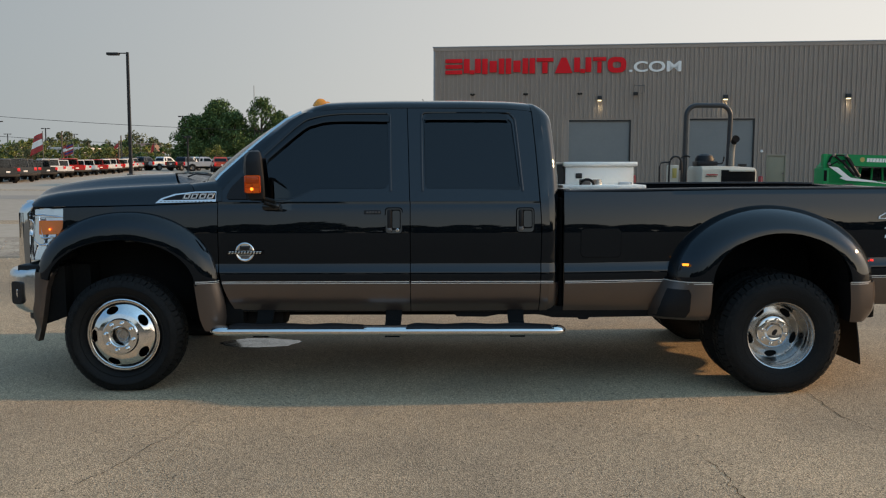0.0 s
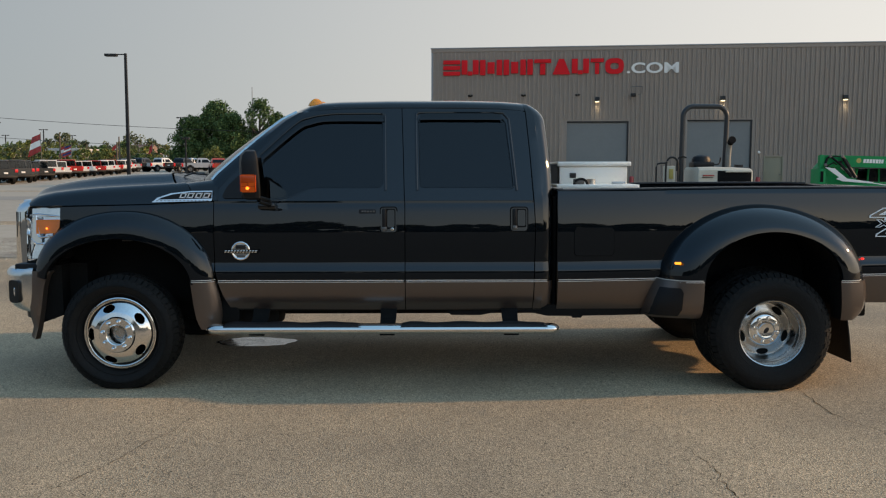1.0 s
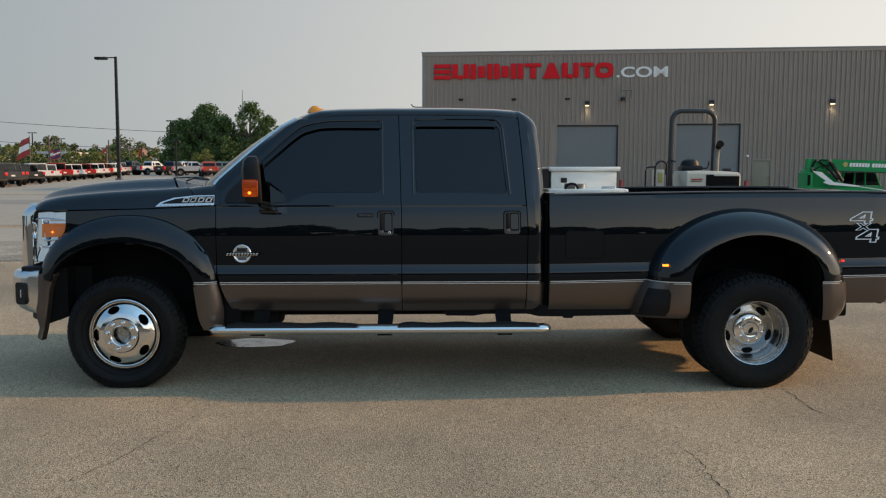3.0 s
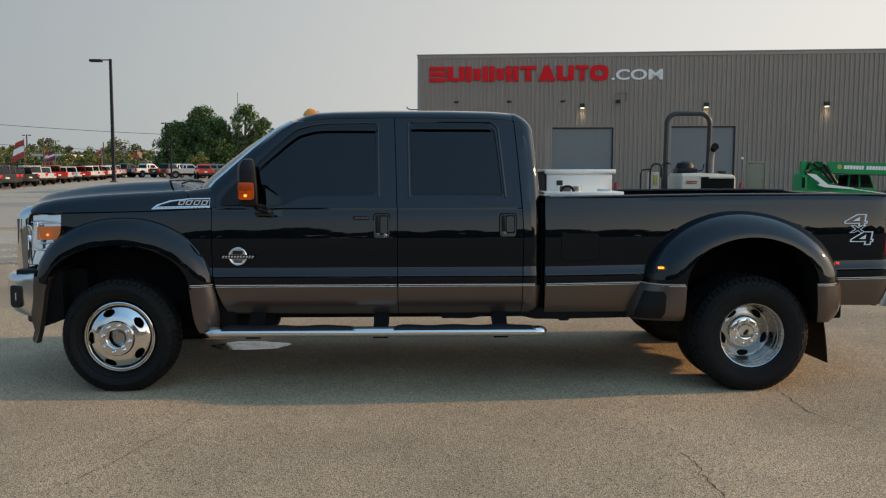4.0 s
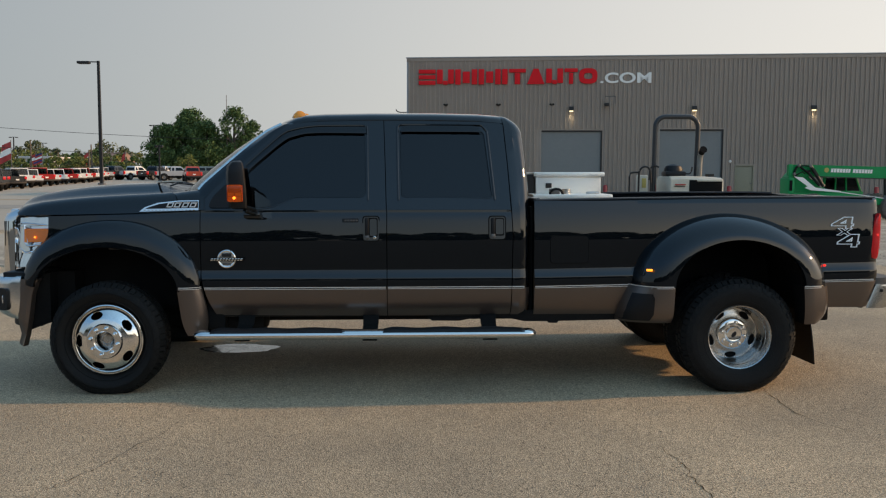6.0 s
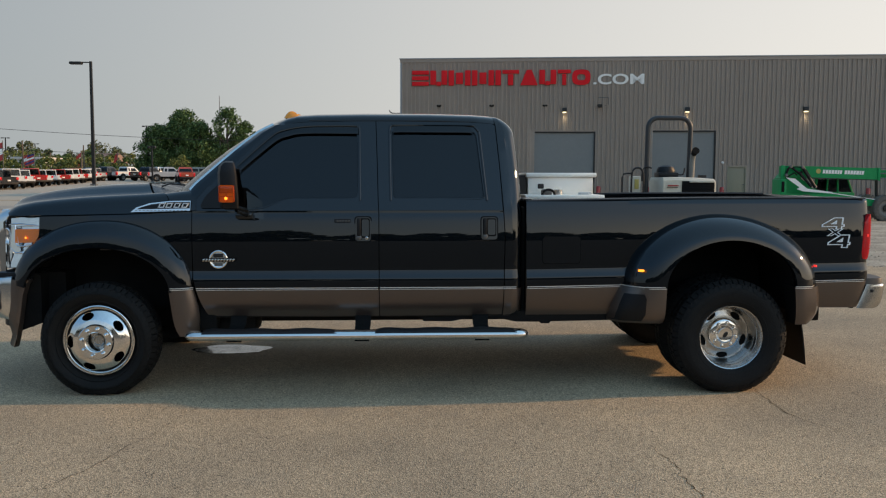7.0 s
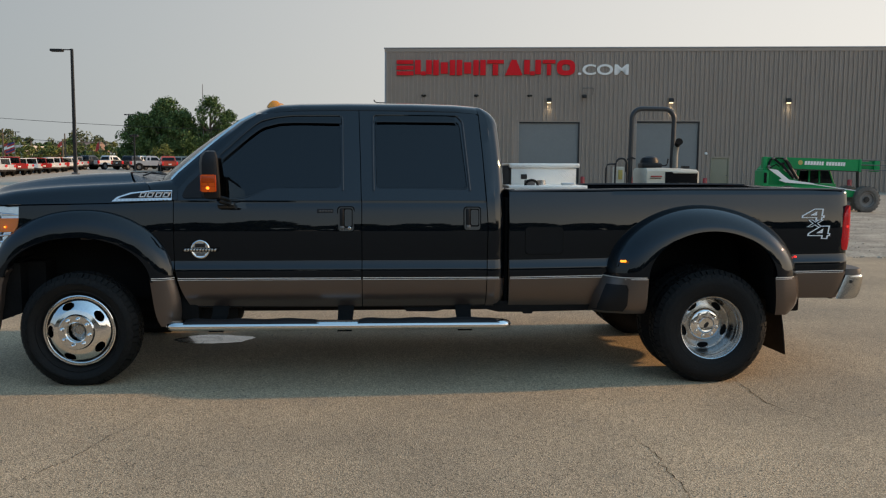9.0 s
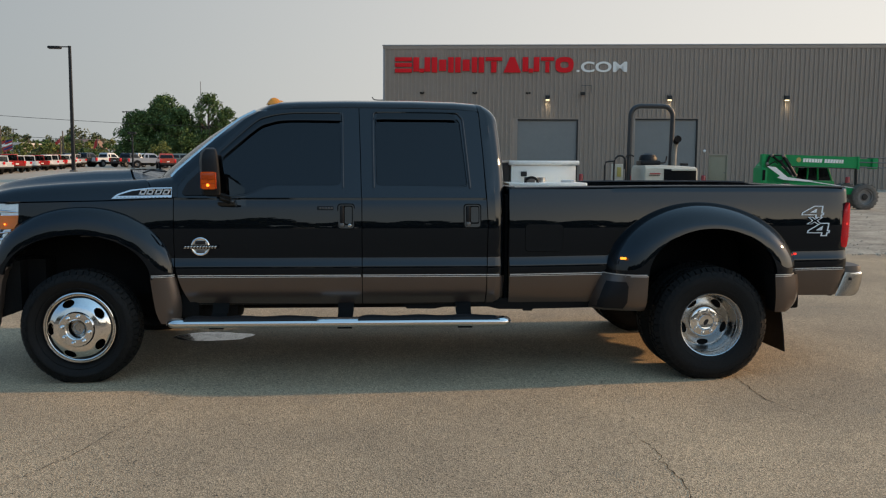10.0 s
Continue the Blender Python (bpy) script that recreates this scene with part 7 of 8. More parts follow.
    # open-sided cab with clear panes beyond the boom
    cab = part("cab_base", boxed(at(16.25, 0.80, 23.0), at(17.80, 1.02, 24.0), 0.03), "green_paint", t, "green cab with clear panes")
    for y in (23.02, 23.95):
        for x0, x1 in ((16.32, 16.42), (16.78, 16.80), (17.18, 17.16), (17.72, 17.52)):
            bm = bmesh.new()
            tube(bm, [at(x0, 1.0, y), at(x1, 1.52, y)], 0.032, 8)
            part("cab_post", bm, "green_paint", cab)
    part("cab_roof", boxed(at(16.35, 1.50, 22.98), at(17.58, 1.58, 24.0), 0.03), "green_paint", cab)
    slab("cab_window", [(16.36, 1.03), (17.70, 1.03), (17.52, 1.49), (16.44, 1.49)], 23.03, 0.008, "lot_glass", parent=cab)
    part("seat", boxed(at(16.72, 1.0, 23.3), at(16.86, 1.40, 23.75), 0.05), "black_plastic", cab, "dark cab seat")
    bm = bmesh.new()
    tube(bm, [at(17.15 + 0.14 * math.cos(a), 1.22 + 0.10 * math.sin(a), 23.5 + 0.1 * math.sin(a)) for a in np.linspace(0, 6.283, 21)], 0.016, 6, caps=False)
    part("steering_wheel", bm, "black_plastic", cab)
    for y in (22.45, 23.75):
        for x in (18.60, 15.70):
            machine_wheel("wheel", t, x - gx, y - gy, 0.47, 0.475, 0.36, "dusty_rim")


M["dusty_rim"] = varied(material("dusty_rim", (0.26, 0.235, 0.21), 0.7), (0.17, 0.155, 0.14), 5.0, 40.0, 0.7)
build_telehandler()


# ==== lamps, wires, flags ====
def lamp_post(x, y, top, heads, thick_=0.11, arm=2.0, turn=0.0, label="tall dark steel lamp post with a flat head"):
    z = ground_z(x, y)
    post = tagged(empty("street_lamp", Matrix.Translation((x, y, z)) @ Matrix.Rotation(turn, 4, "Z")), label, "street lamp", "lot lamp posts")
    h = top - z
    bm = bmesh.new()
    loft(bm, [[(a * w, b * w, q) for a, b in ((-1, -1), (1, -1), (1, 1), (-1, 1))] for q, w in ((0, thick_ * 1.15), (h * 0.5, thick_), (h, thick_ * 0.85))], close_v=True)
    bmesh.ops.holes_fill(bm, edges=bm.edges)
    part("pole", bm, "dark_metal", post)
    part("base", boxed((-thick_ * 2.2, -thick_ * 2.2, -0.1), (thick_ * 2.2, thick_ * 2.2, 0.18), 0.03), "grey_metal", post)
    for sgn in heads:
        a, b = sorted((0.0, sgn * arm * 0.45))
        part("arm", boxed((a, -0.06, h - 0.16), (b, 0.06, h - 0.05), 0.01), "dark_metal", post)
        a, b = sorted((sgn * arm * 0.40, sgn * arm))
        bm = boxed((a, -0.30, h - 0.31), (b, 0.30, h - 0.04), 0.08)
        head = part("lamp_head", bm, "dark_metal", post, "flat dark lamp head")
        part("lens", boxed((a + 0.10, -0.22, h - 0.332), (b - 0.10, 0.22, h - 0.312), 0.01), "grey_metal", head)
    return post


def seen_at(px, dist):
    """The x of something a given way across the first view, at that distance from it."""
    return 2.165 + (px - 784.0) / 1522.0 * dist


lamp_post(-31.07, 85.0, 13.29, (-1,), 0.14, 2.15)
lamp_post(seen_at(334, 112), 105.2, 5.30, (-1, 1), 0.085, 0.50, label="short twin-headed lamp post before the trees")
for px, d, arm_ in ((85, 281, 1.4), (135, 333, 1.5), (326, 209, 1.0), (0, 236, 1.6), (18, 333, 1.4)):
    lamp_post(seen_at(px, d), d - 6.8, 13.35, (-1, 1), 0.16, arm_, label="twin-headed dark steel lamp post in the far lot")


def wood_pole(px, d, top):
    x, y = seen_at(px, d), d - 6.8
    bm = bmesh.new()
    z = ground_z(x, y)
    tube(bm, [(0, 0, 0), (0, 0, (top - z) * 0.6), (0, 0, top - z)], [0.15, 0.125, 0.10], 10)
    o = tagged(empty("utility_pole", Matrix.Translation((x, y, z))), "weathered wooden utility pole by the far lot", "utility pole", "utility poles")
    part("pole", bm, "wood_pole", o)


for px, d, top in ((113, 150, 7.2), (160, 190, 6.3), (213, 140, 5.4), (217, 150, 6.6), (286, 190, 6.4)):
    wood_pole(px, d, top)


def mast():
    bm = bmesh.new()
    tube(bm, [(0, 0, 0), (0, 0, 8), (0, 0, 14.0)], [0.11, 0.08, 0.045], 8)
    o = tagged(empty("radio_mast", Matrix.Translation((-29.85, 140, ground_z(-31, 140)))), "thin grey mast rising behind the trees", "mast")
    part("pole", bm, "grey_metal", o)


mast()


def wire(a, b, sag):
    bm = bmesh.new()
    a, b = Vector(a), Vector(b)
    tube(bm, [a.lerp(b, k / 30) - Vector((0, 0, sag * 4 * (k / 30) * (1 - k / 30))) for k in range(31)], 0.035, 5)
    tagged(part("power_line", bm, "dark_metal"), "thin dark overhead power line", "cable", "power lines")


wire((-92, 131, 11.2), (-24, 131, 7.0), 0.7)
wire((-92, 131, 7.8), (-40, 150, 4.9), 0.5)


def flag(px, pz, d, w, h, colors, seed, group="lot flags"):
    """A cloth flag hanging in soft folds from a post."""
    x, y = seen_at(px, d), d - 6.8
    z = 1.5 + (294.0 - pz) / 1522.0 * d
    bm = bmesh.new()
    n, m_ = 10, 12
    rows = []
    for j in range(m_ + 1):
        v = j / m_
        rows.append([(-w * u - 0.25 * h * v * u, 0.12 * math.sin(u * 7 + seed + v * 2) * u, -h * v - 0.35 * h * u * (0.6 + 0.4 * v)) for u in np.linspace(0, 1, n + 1)])
    loft(bm, rows, mat=lambda i, j: colors[int(i * len(colors) / m_)])
    o = tagged(empty("flag", Matrix.Translation((x, y, z))), "red and white cloth flag hanging from a thin pole", "flag", group)
    thick(part("cloth", bm, ["red_paint", "sign_white", "flag_blue"], o), 0.01)
    bm = bmesh.new()
    tube(bm, [(0.06, 0, ground_z(x, y) - z), (0.06, 0, 0.3)], 0.06, 8)
    part("flag_pole", bm, "grey_metal", o)


M["flag_blue"] = material("flag_blue", (0.03, 0.04, 0.15), 0.8)
flag(79, 238, 150, 1.5, 3.0, [0, 1, 0], 1.0)
flag(132, 257, 150, 1.1, 1.7, [2, 0, 1, 0, 2, 0], 2.0)
flag(212, 255, 200, 0.9, 4.0, [0, 1, 0, 0], 3.0)
flag(275, 255, 200, 0.7, 4.2, [0, 0, 1, 0], 0.4)
flag(121, 259, 152, 0.8, 1.5, [0, 1, 0], 5.0)


# ==== trees ====
def tree(x, y, h, w, seed, mat, clumps=46, leaves=55, leaf=0.5, bare=0.25, density=1.0, label="leafy green deciduous tree with a broken crown", group="trees by the lot"):
    rnd = random.Random(seed)
    z0 = ground_z(x, y)
    o = tagged(empty("tree", Matrix.Translation((x, y, z0))), label, "tree", group)
    bm = bmesh.new()
    tube(bm, [(0, 0, -0.2), (0.1, 0, h * 0.3), (-0.1, 0.1, h * 0.6), (0.05, 0, h * 0.85)], [h * 0.03, h * 0.024, h * 0.015, h * 0.005], 8)
    for k in range(7):
        a = rnd.uniform(0, 6.28)
        zb = h * rnd.uniform(0.25, 0.6)
        q = (w * 0.42 * math.cos(a), w * 0.42 * math.sin(a), zb + h * rnd.uniform(0.12, 0.3))
        tube(bm, [(0, 0, zb), (q[0] * 0.5, q[1] * 0.5, (zb + q[2]) / 2), q], [h * 0.012, h * 0.008, h * 0.003], 6)
    part("trunk", bm, "bark", o)
    verts, faces = [], []
    for c in range(clumps):
        a, v = rnd.uniform(0, 6.28), rnd.uniform(bare, 1.0)
        prof = math.sin(math.pi * min(1.0, max(0.0, (v - bare) / (1.02 - bare))) ** 0.75) ** 0.6
        rr = w / 2 * prof * math.sqrt(rnd.uniform(0.15, 1.0))
        cx, cy, cz = rr * math.cos(a), rr * math.sin(a), h * v * rnd.uniform(0.94, 1.0)
        cr = (0.085 + 0.075 * rnd.random()) * min(w, h)
        for _ in range(leaves):
            g = Vector((rnd.gauss(0, 1), rnd.gauss(0, 1), rnd.gauss(0, 1) * 0.75))
            g = g.normalized() * cr * rnd.uniform(0.35, 1.0) ** 0.5
            p = Vector((cx, cy, cz)) + g
            n = Vector((rnd.gauss(0, 1), rnd.gauss(0, 1), rnd.gauss(0.6, 1))).normalized()
            t1 = n.orthogonal().normalized()
            t2 = n.cross(t1)
            s = leaf * rnd.uniform(0.5, 1.2)
            b = len(verts)
            verts += [p + t1 * s * 0.5, p + t2 * s * 0.32 + n * s * 0.1, p - t1 * s * 0.5, p - t2 * s * 0.32 + n * s * 0.1]
            faces.append((b, b + 1, b + 2, b + 3))
    me = bpy.data.meshes.new("crown")
    me.from_pydata(verts, [], faces)
    me.materials.append(M[mat])
    cr_ = new("crown", me)
    cr_.parent = o
    return o


for x, y, h, w, seed, n in ((-40.4, 141, 9.0, 7.0, 1, 80), (-36.2, 142, 11.4, 8.5, 2, 120), (-33.2, 140, 9.2, 7.0, 3, 80), (-38.2, 147, 10.2, 8.0, 4, 80), (-42.6, 145, 6.8, 5.0, 5, 50), (-31.3, 146, 7.4, 6.0, 6, 50)):
    tree(x, y, h, w, seed, "leaf", int(n * 1.25), 85, 0.42, 0.12)
for x, y, h, w, seed in ((-28.6, 140, 12.1, 5.6, 11), (-26.0, 141, 9.8, 4.6, 12), (-28.5, 146, 7.0, 7.0, 13), (-24.2, 145, 7.6, 5.5, 14)):
    tree(x, y, h, w, seed, "leaf", 74, 75, 0.36, 0.22, label="tall open-crowned tree with gaps in its foliage")
tree(-32.2, 124, 3.6, 4.0, 21, "leaf_yellow", 26, 50, 0.35, 0.05, label="rounded yellow-green bush at the lot's edge")
rnd_t = random.Random(8)
for k in range(30):
    px = 4 + k * 10.2 + rnd_t.uniform(-4, 4)
    d = rnd_t.uniform(195, 290)
    hh = (294 - rnd_t.uniform(248, 266)) / 1522.0 * d + 0.8
    tree(seen_at(px, d), d - 6.8, hh, rnd_t.uniform(0.8, 1.4) * hh, 40 + k, ("leaf_dull", "leaf_yellow", "leaf", "leaf_dull")[k % 4], 16, 40, 0.8, 0.08, label="distant dusty-green tree behind the lot", group="distant trees")
for px, d, top in ((118, 300, 240), (140, 320, 250), (245, 300, 240), (270, 280, 247), (10, 300, 262)):
    hh = (294 - top) / 1522.0 * d + 0.8
    tree(seen_at(px, d), d - 6.8, hh, hh * 1.2, 90 + px, "leaf_dull", 24, 40, 1.0, 0.1, label="distant dusty-green tree behind the lot", group="distant trees")
for px, d, top in ((98, 165, 272), (122, 168, 275), (150, 160, 266), (60, 160, 268), (178, 170, 262), (30, 170, 262), (205, 165, 268)):
    hh = (294 - top) / 1522.0 * d + 0.8
    tree(seen_at(px, d), d - 6.8, hh, hh * 1.7, 300 + px, "leaf_yellow" if px % 4 else "leaf_dull", 18, 45, 0.55, 0.05, label="yellowing small tree behind the parked pickups", group="distant trees")
for k in range(26):
    px, d = 2 + k * 11.6 + rnd_t.uniform(-4, 4), rnd_t.uniform(172, 195)
    hh = (294 - rnd_t.uniform(262, 276)) / 1522.0 * d + 0.8
    tree(seen_at(px, d), d - 6.8, hh, hh * rnd_t.uniform(1.5, 2.1), 400 + k, ("leaf_dull", "leaf", "leaf_yellow")[k % 3], 20, 42, 0.55, 0.03, label="low dense tree in the belt behind the lot", group="distant trees")
# the tree line across the lot behind the viewer, seen only mirrored in the paint
for k in range(22):
    x = -92 + k * 9.0 + rnd_t.uniform(-2.5, 2.5)
    hh = rnd_t.uniform(0.85, 1.2) * interp(x, [-60, -20, 0, 18, 32, 60], [9.5, 8.5, 6.0, 6.8, 8.5, 9.0])
    tree(x, -82 - rnd_t.uniform(0, 12), hh, hh * rnd_t.uniform(1.7, 2.3), 200 + k, "leaf_dark", 80, 48, 1.5, 0.02, label="dark tree in the line across the lot", group="trees across the lot")


# ==== far buildings ====
def far_building(px0, px1, ptop, d, wall, roof, pitched):
    x0, x1 = seen_at(px0, d), seen_at(px1, d)
    y = d - 6.8
    z0 = ground_z(x0, y)
    h = 1.5 + (294 - ptop) / 1522.0 * d - z0
    o = tagged(empty("far_building", Matrix.Translation(((x0 + x1) / 2, y, z0))), "pale low building far behind the lot", "building", "far buildings")
    w = (x1 - x0) / 2
    part("wall", boxed((-w, 0, -0.3), (w, 14, h * (0.62 if pitched else 0.88))), wall, o)
    if pitched:
        bm = prism([(-1.0, h * 0.60), (15.0, h * 0.60), (7.0, h)], lambda u, v, dd: (-w - 0.5 + dd, u, v), 2 * w + 1.0)
        part("roof", bm, roof, o)
    else:
        part("roof", boxed((-w - 0.3, -0.3, h * 0.88), (w + 0.3, 14.3, h), 0.05), roof, o)
    for k in range(4):
        x = -w + (k + 0.5) * w / 2
        part("window", boxed((x - w * 0.14, -0.06, h * 0.2), (x + w * 0.14, 0.02, h * 0.5)), "dark_metal", o)


far_building(95, 146, 263, 186, "far_wall", "far_wall", False)
far_building(-70, 30, 262, 230, "far_wall", "far_wall", False)
far_building(222, 262, 255, 250, "far_wall", "far_roof", True)
far_building(150, 215, 270, 280, "far_roof", "far_roof", False)


# ==== parked pickups ====
def lot_pickup(color, suv=False):
    """A parked pickup: x forward, its rear axle behind; body, glass, wheels, lamps, bumpers."""
    t = empty("parked_pickup" if not suv else "parked_wagon")
    W = 0.96
    side = [(-2.85, 0.70), (-2.85, 1.26), (-0.95, 1.28), (0.95, 1.26), (1.35, 1.25), (2.55, 1.16), (2.78, 1.02), (2.80, 0.70), (2.3, 0.68), (-2.2, 0.68)]
    bm = prism(side, lambda u, v, d: (u, -W + d, v), 2 * W)
    bmesh.ops.bevel(bm, geom=[e for e in bm.edges], offset=0.05, segments=2, affect="EDGES")
    part("body", bm, color, t)
    rear = -2.7 if suv else -0.90
    top = 1.96
    bm = bmesh.new()
    rows = []
    for z, xa, xb, w in ((1.20, rear, 1.35, 0.94), (1.32, rear + 0.01, 1.18, 0.93), (top - 0.10, rear + 0.10, 0.52, 0.80), (top - 0.02, rear + 0.16, 0.40, 0.74), (top, rear + 0.25, 0.30, 0.66)):
        rows.append([(xa, -w, z), (xb, -w, z), (xb, w, z), (xa, w, z)])
    vs = loft(bm, rows, close_v=True)
    bm.faces.new(vs[-1])
    cab = part("cab", bm, color, t)
    for sgn in (-1, 1):
        for a, b in (((rear + 0.14, -0.40), (-0.30, 0.48))[0:1] + ((-0.30, 0.48),)) if not suv else ((rear + 0.3, -1.5), (-1.4, -0.45), (-0.35, 0.5)):
            lean = 0.30
            bm = bmesh.new()
            loft(bm, [[(a + 0.03, sgn * 0.940, 1.34), (b + (0.35 if b > 0.3 else 0.0), sgn * 0.940, 1.34)], [(a + 0.08, sgn * 0.818, 1.78), (b, sgn * 0.818, 1.78)]])
            part("side_window", bm, "car_glass", cab)
    bm = bmesh.new()
    loft(bm, [[(rear - 0.012, -0.80, 1.36), (rear - 0.012, 0.80, 1.36)], [(rear + 0.075, -0.70, 1.76), (rear + 0.075, 0.70, 1.76)]])
    part("rear_window", bm, "car_glass", cab)
    bm = bmesh.new()
    loft(bm, [[(1.16, -0.84, 1.34), (1.16, 0.84, 1.34)], [(0.55, -0.74, 1.78), (0.55, 0.74, 1.78)]])
    part("windshield", bm, "car_glass", cab)
    # near-black slab on the closed body, for the shade inside an open bed
    if not suv:
        part("bed_shade", boxed((-2.72, -0.80, 1.15), (-1.05, 0.80, 1.292), 0.01), "dark_void", t)
    for sgn in (-1, 1):
        part("tail_lamp", boxed((-2.88, min(sgn * 0.74, sgn * 0.985), 0.80), (-2.66, max(sgn * 0.74, sgn * 0.985), 1.24), 0.02), "red_lens", t, "red tail lamp")
        part("head_lamp", boxed((2.60, min(sgn * 0.62, sgn * 0.97), 0.82), (2.80, max(sgn * 0.62, sgn * 0.97), 1.0), 0.03), "white_lens", t)
        for x in (-1.75, 1.80):
            bm = bmesh.new()
            lathe(bm, [(-0.13, 0.25), (-0.15, 0.38), (-0.11, 0.46), (0.11, 0.46), (0.15, 0.38), (0.13, 0.25)], 24)
            wheel = part("wheel", bm, "rubber", t, "dark tyre", m=Matrix.Translation((x, sgn * 0.90, 0.46)))
            bm = bmesh.new()
            lathe(bm, [(sgn * 0.132, 0.25), (sgn * 0.10, 0.20), (sgn * 0.11, 0.06), (sgn * 0.12, 0.001)], 20)
            part("rim", bm, "grey_metal", wheel)
            # near-black disc on the body side, painted for the shade round the wheel
            bm = bmesh.new()
            lathe(bm, [(sgn * 0.105, 0.52), (sgn * 0.112, 0.001)], 24)
            part("arch_shade", bm, "dark_void", t, m=Matrix.Translation((x, sgn * 0.856, 0.50)))
    part("rear_bumper", boxed((-3.0, -0.92, 0.52), (-2.80, 0.92, 0.72), 0.03), "dark_metal", t)
    part("front_bumper", boxed((2.72, -0.94, 0.48), (2.95, 0.94, 0.72), 0.04), "grey_metal", t)
    part("grille", boxed((2.74, -0.60, 0.74), (2.83, 0.60, 1.02), 0.03), "dark_metal", t)
    part("plate", boxed((-2.895, -0.16, 0.84), (-2.86, 0.16, 0.98), 0.005), "sign_white", t)
    part("under", boxed((-2.7, -0.7, 0.38), (2.5, 0.7, 0.64)), "dark_void", t)
    return t


def boxy_pickup(color):
    """A square-cut off-road pickup: x forward; tub, hood, upright cab, short bed, black flares and large tyres."""
    t = empty("parked_pickup")
    bm = prism([(-2.72, 0.66), (-2.72, 1.20), (0.78, 1.20), (0.78, 0.66)], lambda u, v, d: (u, -0.86 + d, v), 1.72)
    bmesh.ops.bevel(bm, geom=bm.edges[:], offset=0.04, segments=2, affect="EDGES")
    part("body", bm, color, t)
    bm = bmesh.new()
    loft(bm, [[(0.76, -0.78, z0), (2.32, -0.62, z0), (2.38, 0.0, z0), (2.32, 0.62, z0), (0.76, 0.78, z0)] for z0 in (0.66, 1.16)] + [[(0.76, -0.70, 1.26), (2.25, -0.54, 1.20), (2.30, 0.0, 1.22), (2.25, 0.54, 1.20), (0.76, 0.70, 1.26)]], close_v=True)
    bmesh.ops.holes_fill(bm, edges=bm.edges)
    part("hood", bm, color, t)
    cab = empty("cab")
    cab.parent = t
    for w in (-1, 1):
        for xa, xb in ((0.74, 0.50), (-0.16, -0.16), (-1.02, -0.98)):
            bm = bmesh.new()
            tube(bm, [(xa, w * 0.83, 1.18), (xb, w * 0.74, 1.80)], 0.055, 6)
            part("pillar", bm, color, cab)
        bm = bmesh.new()
        loft(bm, [[(-0.98, w * 0.815, 1.20), (0.70, w * 0.815, 1.20)], [(-0.95, w * 0.735, 1.78), (0.48, w * 0.735, 1.78)]])
        part("side_window", bm, "lot_glass", cab)
    for xa, xb in ((0.735, 0.50), (-1.03, -0.985)):
        bm = bmesh.new()
        loft(bm, [[(xa, -0.76, 1.22), (xa, 0.76, 1.22)], [(xb, -0.68, 1.78), (xb, 0.68, 1.78)]])
        part("windshield" if xa > 0 else "rear_window", bm, "lot_glass", cab)
    part("hard_top", boxed((-1.06, -0.79, 1.77), (0.56, 0.79, 1.87), 0.04), color, cab)
    for y in (-0.38, 0.38):
        part("head_rest", boxed((-0.35, y - 0.14, 1.2), (-0.22, y + 0.14, 1.58), 0.05), "dark_void", cab)
    # the open bed's shade, as a near-black slab on the solid tub
    part("bed_shade", boxed((-2.62, -0.74, 1.10), (-1.10, 0.74, 1.215), 0.01), "dark_void", t)
    for w in (-1, 1):
        for x in (-1.72, 1.62):
            bm = prism([(x - 0.58, 0.72), (x - 0.48, 0.94), (x - 0.30, 1.03), (x + 0.32, 1.03), (x + 0.50, 0.92), (x + 0.58, 0.72), (x + 0.46, 0.72), (x + 0.30, 0.90), (x - 0.30, 0.90), (x - 0.46, 0.72)], lambda u, v, d: (u, w * (0.70 + d), v), 0.26)
            part("fender_flare", bm, "black_plastic", t)
            bm = bmesh.new()
            lathe(bm, [(-0.13, 0.23), (-0.14, 0.36), (-0.10, 0.43), (0.10, 0.43), (0.14, 0.36), (0.13, 0.23)], 20)
            wheel = part("wheel", bm, "rubber", t, "dark off-road tyre", m=Matrix.Translation((x, w * 0.80, 0.43)))
            bm = bmesh.new()
            lathe(bm, [(w * 0.132, 0.24), (w * 0.09, 0.19), (w * 0.10, 0.05), (w * 0.11, 0.001)], 16)
            part("rim", bm, "grey_metal", wheel)
        part("tail_lamp", boxed((-2.76, min(w * 0.66, w * 0.885), 0.92), (-2.58, max(w * 0.66, w * 0.885), 1.17), 0.02), "red_lens", t, "red tail lamp")
        part("mirror", boxed((0.50, min(w * 0.84, w * 1.02), 1.24), (0.60, max(w * 0.84, w * 1.02), 1.42), 0.02), "black_plastic", t)
    part("plate", boxed((-2.752, -0.15, 0.80), (-2.725, 0.15, 0.93), 0.004), "sign_white", t)
    part("rear_bumper", boxed((-2.92, -0.80, 0.50), (-2.70, 0.80, 0.68), 0.03), "dark_metal", t)
    part("front_bumper", boxed((2.36, -0.80, 0.50), (2.58, 0.80, 0.68), 0.03), "dark_metal", t)
    part("under", boxed((-2.5, -0.62, 0.40), (2.2, 0.62, 0.64)), "dark_void", t)
    return t


M["car_glass"] = material("car_glass", (0.006, 0.007, 0.008), 0.08, spec=0.25)
COLORS = {"white": (0.72, 0.72, 0.70), "black": (0.012, 0.012, 0.013), "red": (0.33, 0.02, 0.018), "silver": (0.42, 0.43, 0.44), "dark grey": (0.035, 0.037, 0.04), "grey-green": (0.10, 0.13, 0.13), "orange-red": (0.45, 0.06, 0.03)}
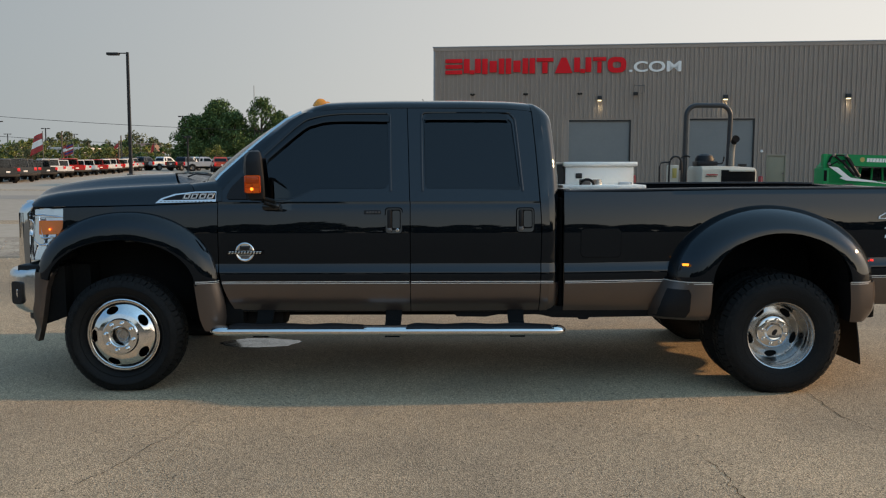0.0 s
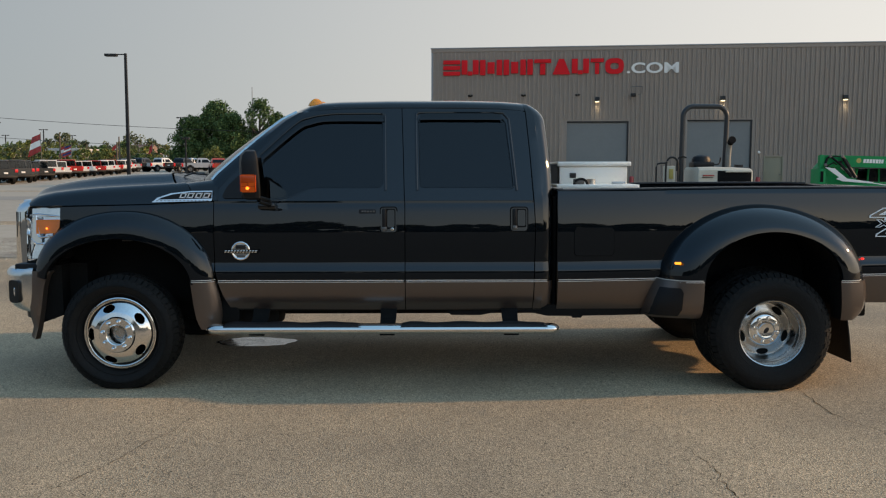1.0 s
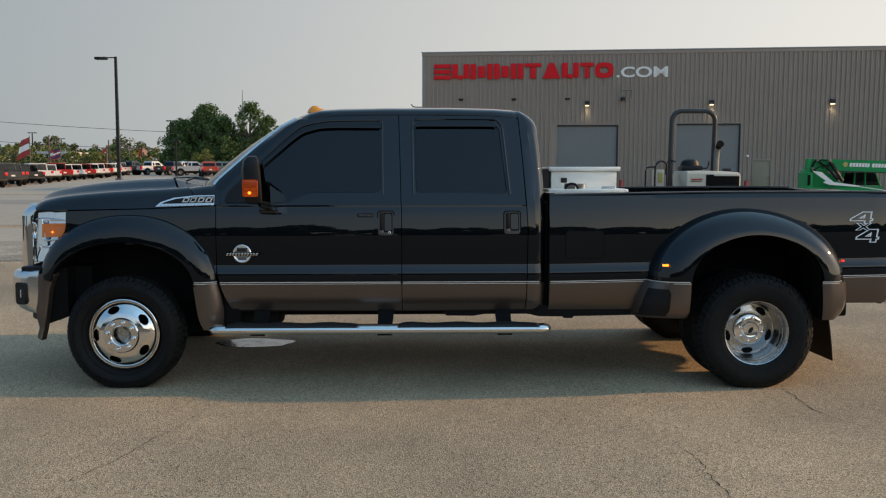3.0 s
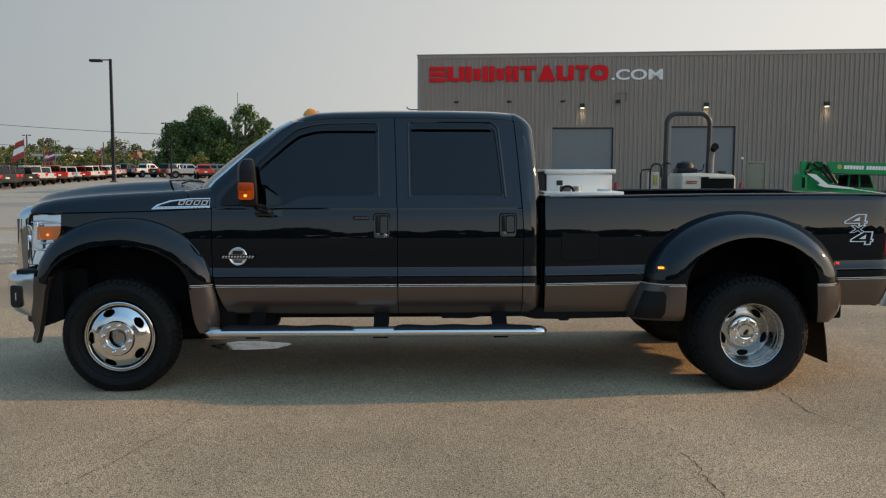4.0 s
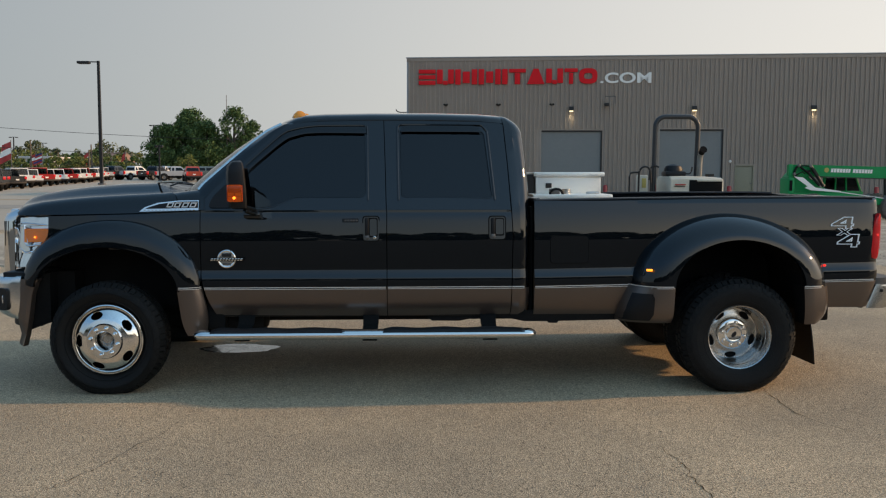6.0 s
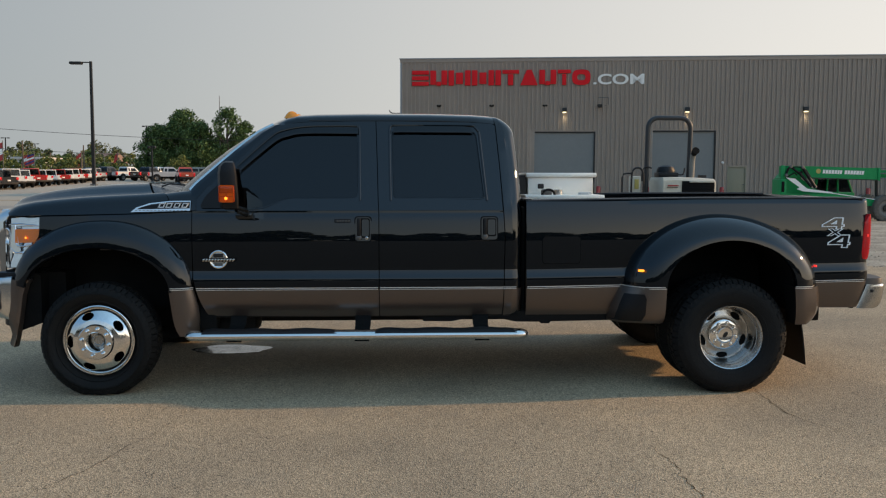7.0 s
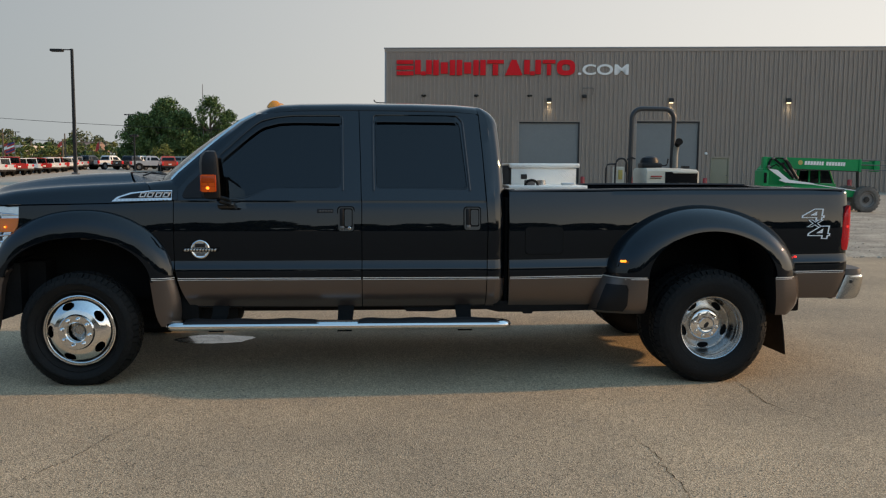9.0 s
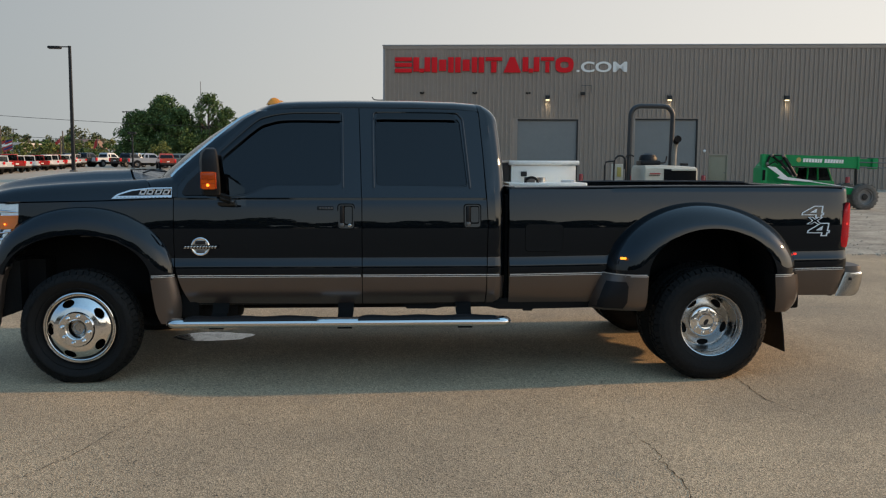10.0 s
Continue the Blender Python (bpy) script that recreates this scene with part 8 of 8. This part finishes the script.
for name_c, rgb in COLORS.items():
    M["car_" + name_c] = varied(material("car_" + name_c.replace(" ", "_"), rgb, 0.25, coat=0.6), tuple(c * 0.8 for c in rgb), 0.8, 9.0, 0.5)
MADE = {}


def park(color, x, y, turn, suv=False, size=1.0, boxy=False):
    m = Matrix.Translation((x, y, ground_z(x, y))) @ Matrix.Rotation(radians(turn), 4, "Z") @ Matrix.Scale(size, 4)
    key = (color, suv, boxy)
    if key not in MADE:
        MADE[key] = boxy_pickup("car_" + color) if boxy else lot_pickup("car_" + color, suv)
        MADE[key].matrix_basis = m
        ob = MADE[key]
    else:
        ob = copy_thing(MADE[key], m)
    kind_ = "wagon" if suv else "pickup"
    tagged(ob, f"{color} square-cut off-road pickup parked in the far lot" if boxy else f"{color} {kind_} parked on the far lot", "car" if suv else "pickup truck", "vehicles parked in the lot")


row = ["black", "dark grey", "dark grey", "black", "white", "white", "red", "white", "white", "red", "white", "white", "red", "white", "white", "white", "silver", "red"]
rnd_p = random.Random(5)
for k, c in enumerate(row):
    y = 58.5 + 3.5 * k
    park(c, -34.3 - 0.175 * (y - 73) + rnd_p.uniform(-0.3, 0.3), y, 133 + rnd_p.uniform(-4, 4), size=rnd_p.uniform(0.92, 0.97), boxy=True)
for px, d, c, turn, suv in ((256, 122, "black", 65, False), (292, 124, "white", 60, False), (328, 122, "black", 66, False), (344, 130, "white", 60, False), (364, 118, "silver", 20, False), (408, 122, "grey-green", 200, True), (390, 112, "orange-red", 110, False), (436, 126, "white", 60, False), (228, 150, "black", 70, False)):
    park(c, seen_at(px, d), d - 6.8, turn, suv)

# ==== marks on the paving ====
crack_line([(4.75, -2.1), (4.69, -1.99), (4.61, -1.85), (4.58, -1.65), (4.59, -1.36), (4.61, -1.1), (4.66, -0.9)], 0.004, 1)
crack_line([(3.45, -3.6), (3.55, -3.2), (3.55, -2.96), (3.55, -2.84), (3.56, -2.62), (3.54, -2.45), (3.53, -2.28)], 0.0035, 2)
crack_line([(0.30, -3.0), (0.39, -2.79), (0.47, -2.64), (0.55, -2.3), (0.64, -2.01), (0.71, -1.62)], 0.003, 3)


def puddle():
    bm = bmesh.new()
    pts = []
    for k in range(120):
        a = 2 * math.pi * k / 120
        r = 1 + 0.16 * noise.noise(Vector((math.cos(a) * 1.5, math.sin(a) * 1.5, 2))) + 0.05 * noise.noise(Vector((math.cos(a) * 7, math.sin(a) * 7, 4)))
        x, y = 0.585 + 0.34 * r * math.cos(a), 0.54 + 0.19 * r * math.sin(a)
        pts.append(bm.verts.new((x, y, ground_z(x, y) + 0.003)))
    bm.faces.new(pts)
    tagged(part("puddle", bm, "wet"), "small shiny puddle on the paving under the truck", "puddle", kind="structure")


M["wet"] = varied(material("wet", (0.21, 0.20, 0.185), 0.10, coat=0.3), (0.13, 0.12, 0.105), 9.0, 60.0, 0.8, rough=(0.05, 0.35))
M["wet"].node_tree.nodes["Principled BSDF"].inputs["IOR"].default_value = 1.33
puddle()
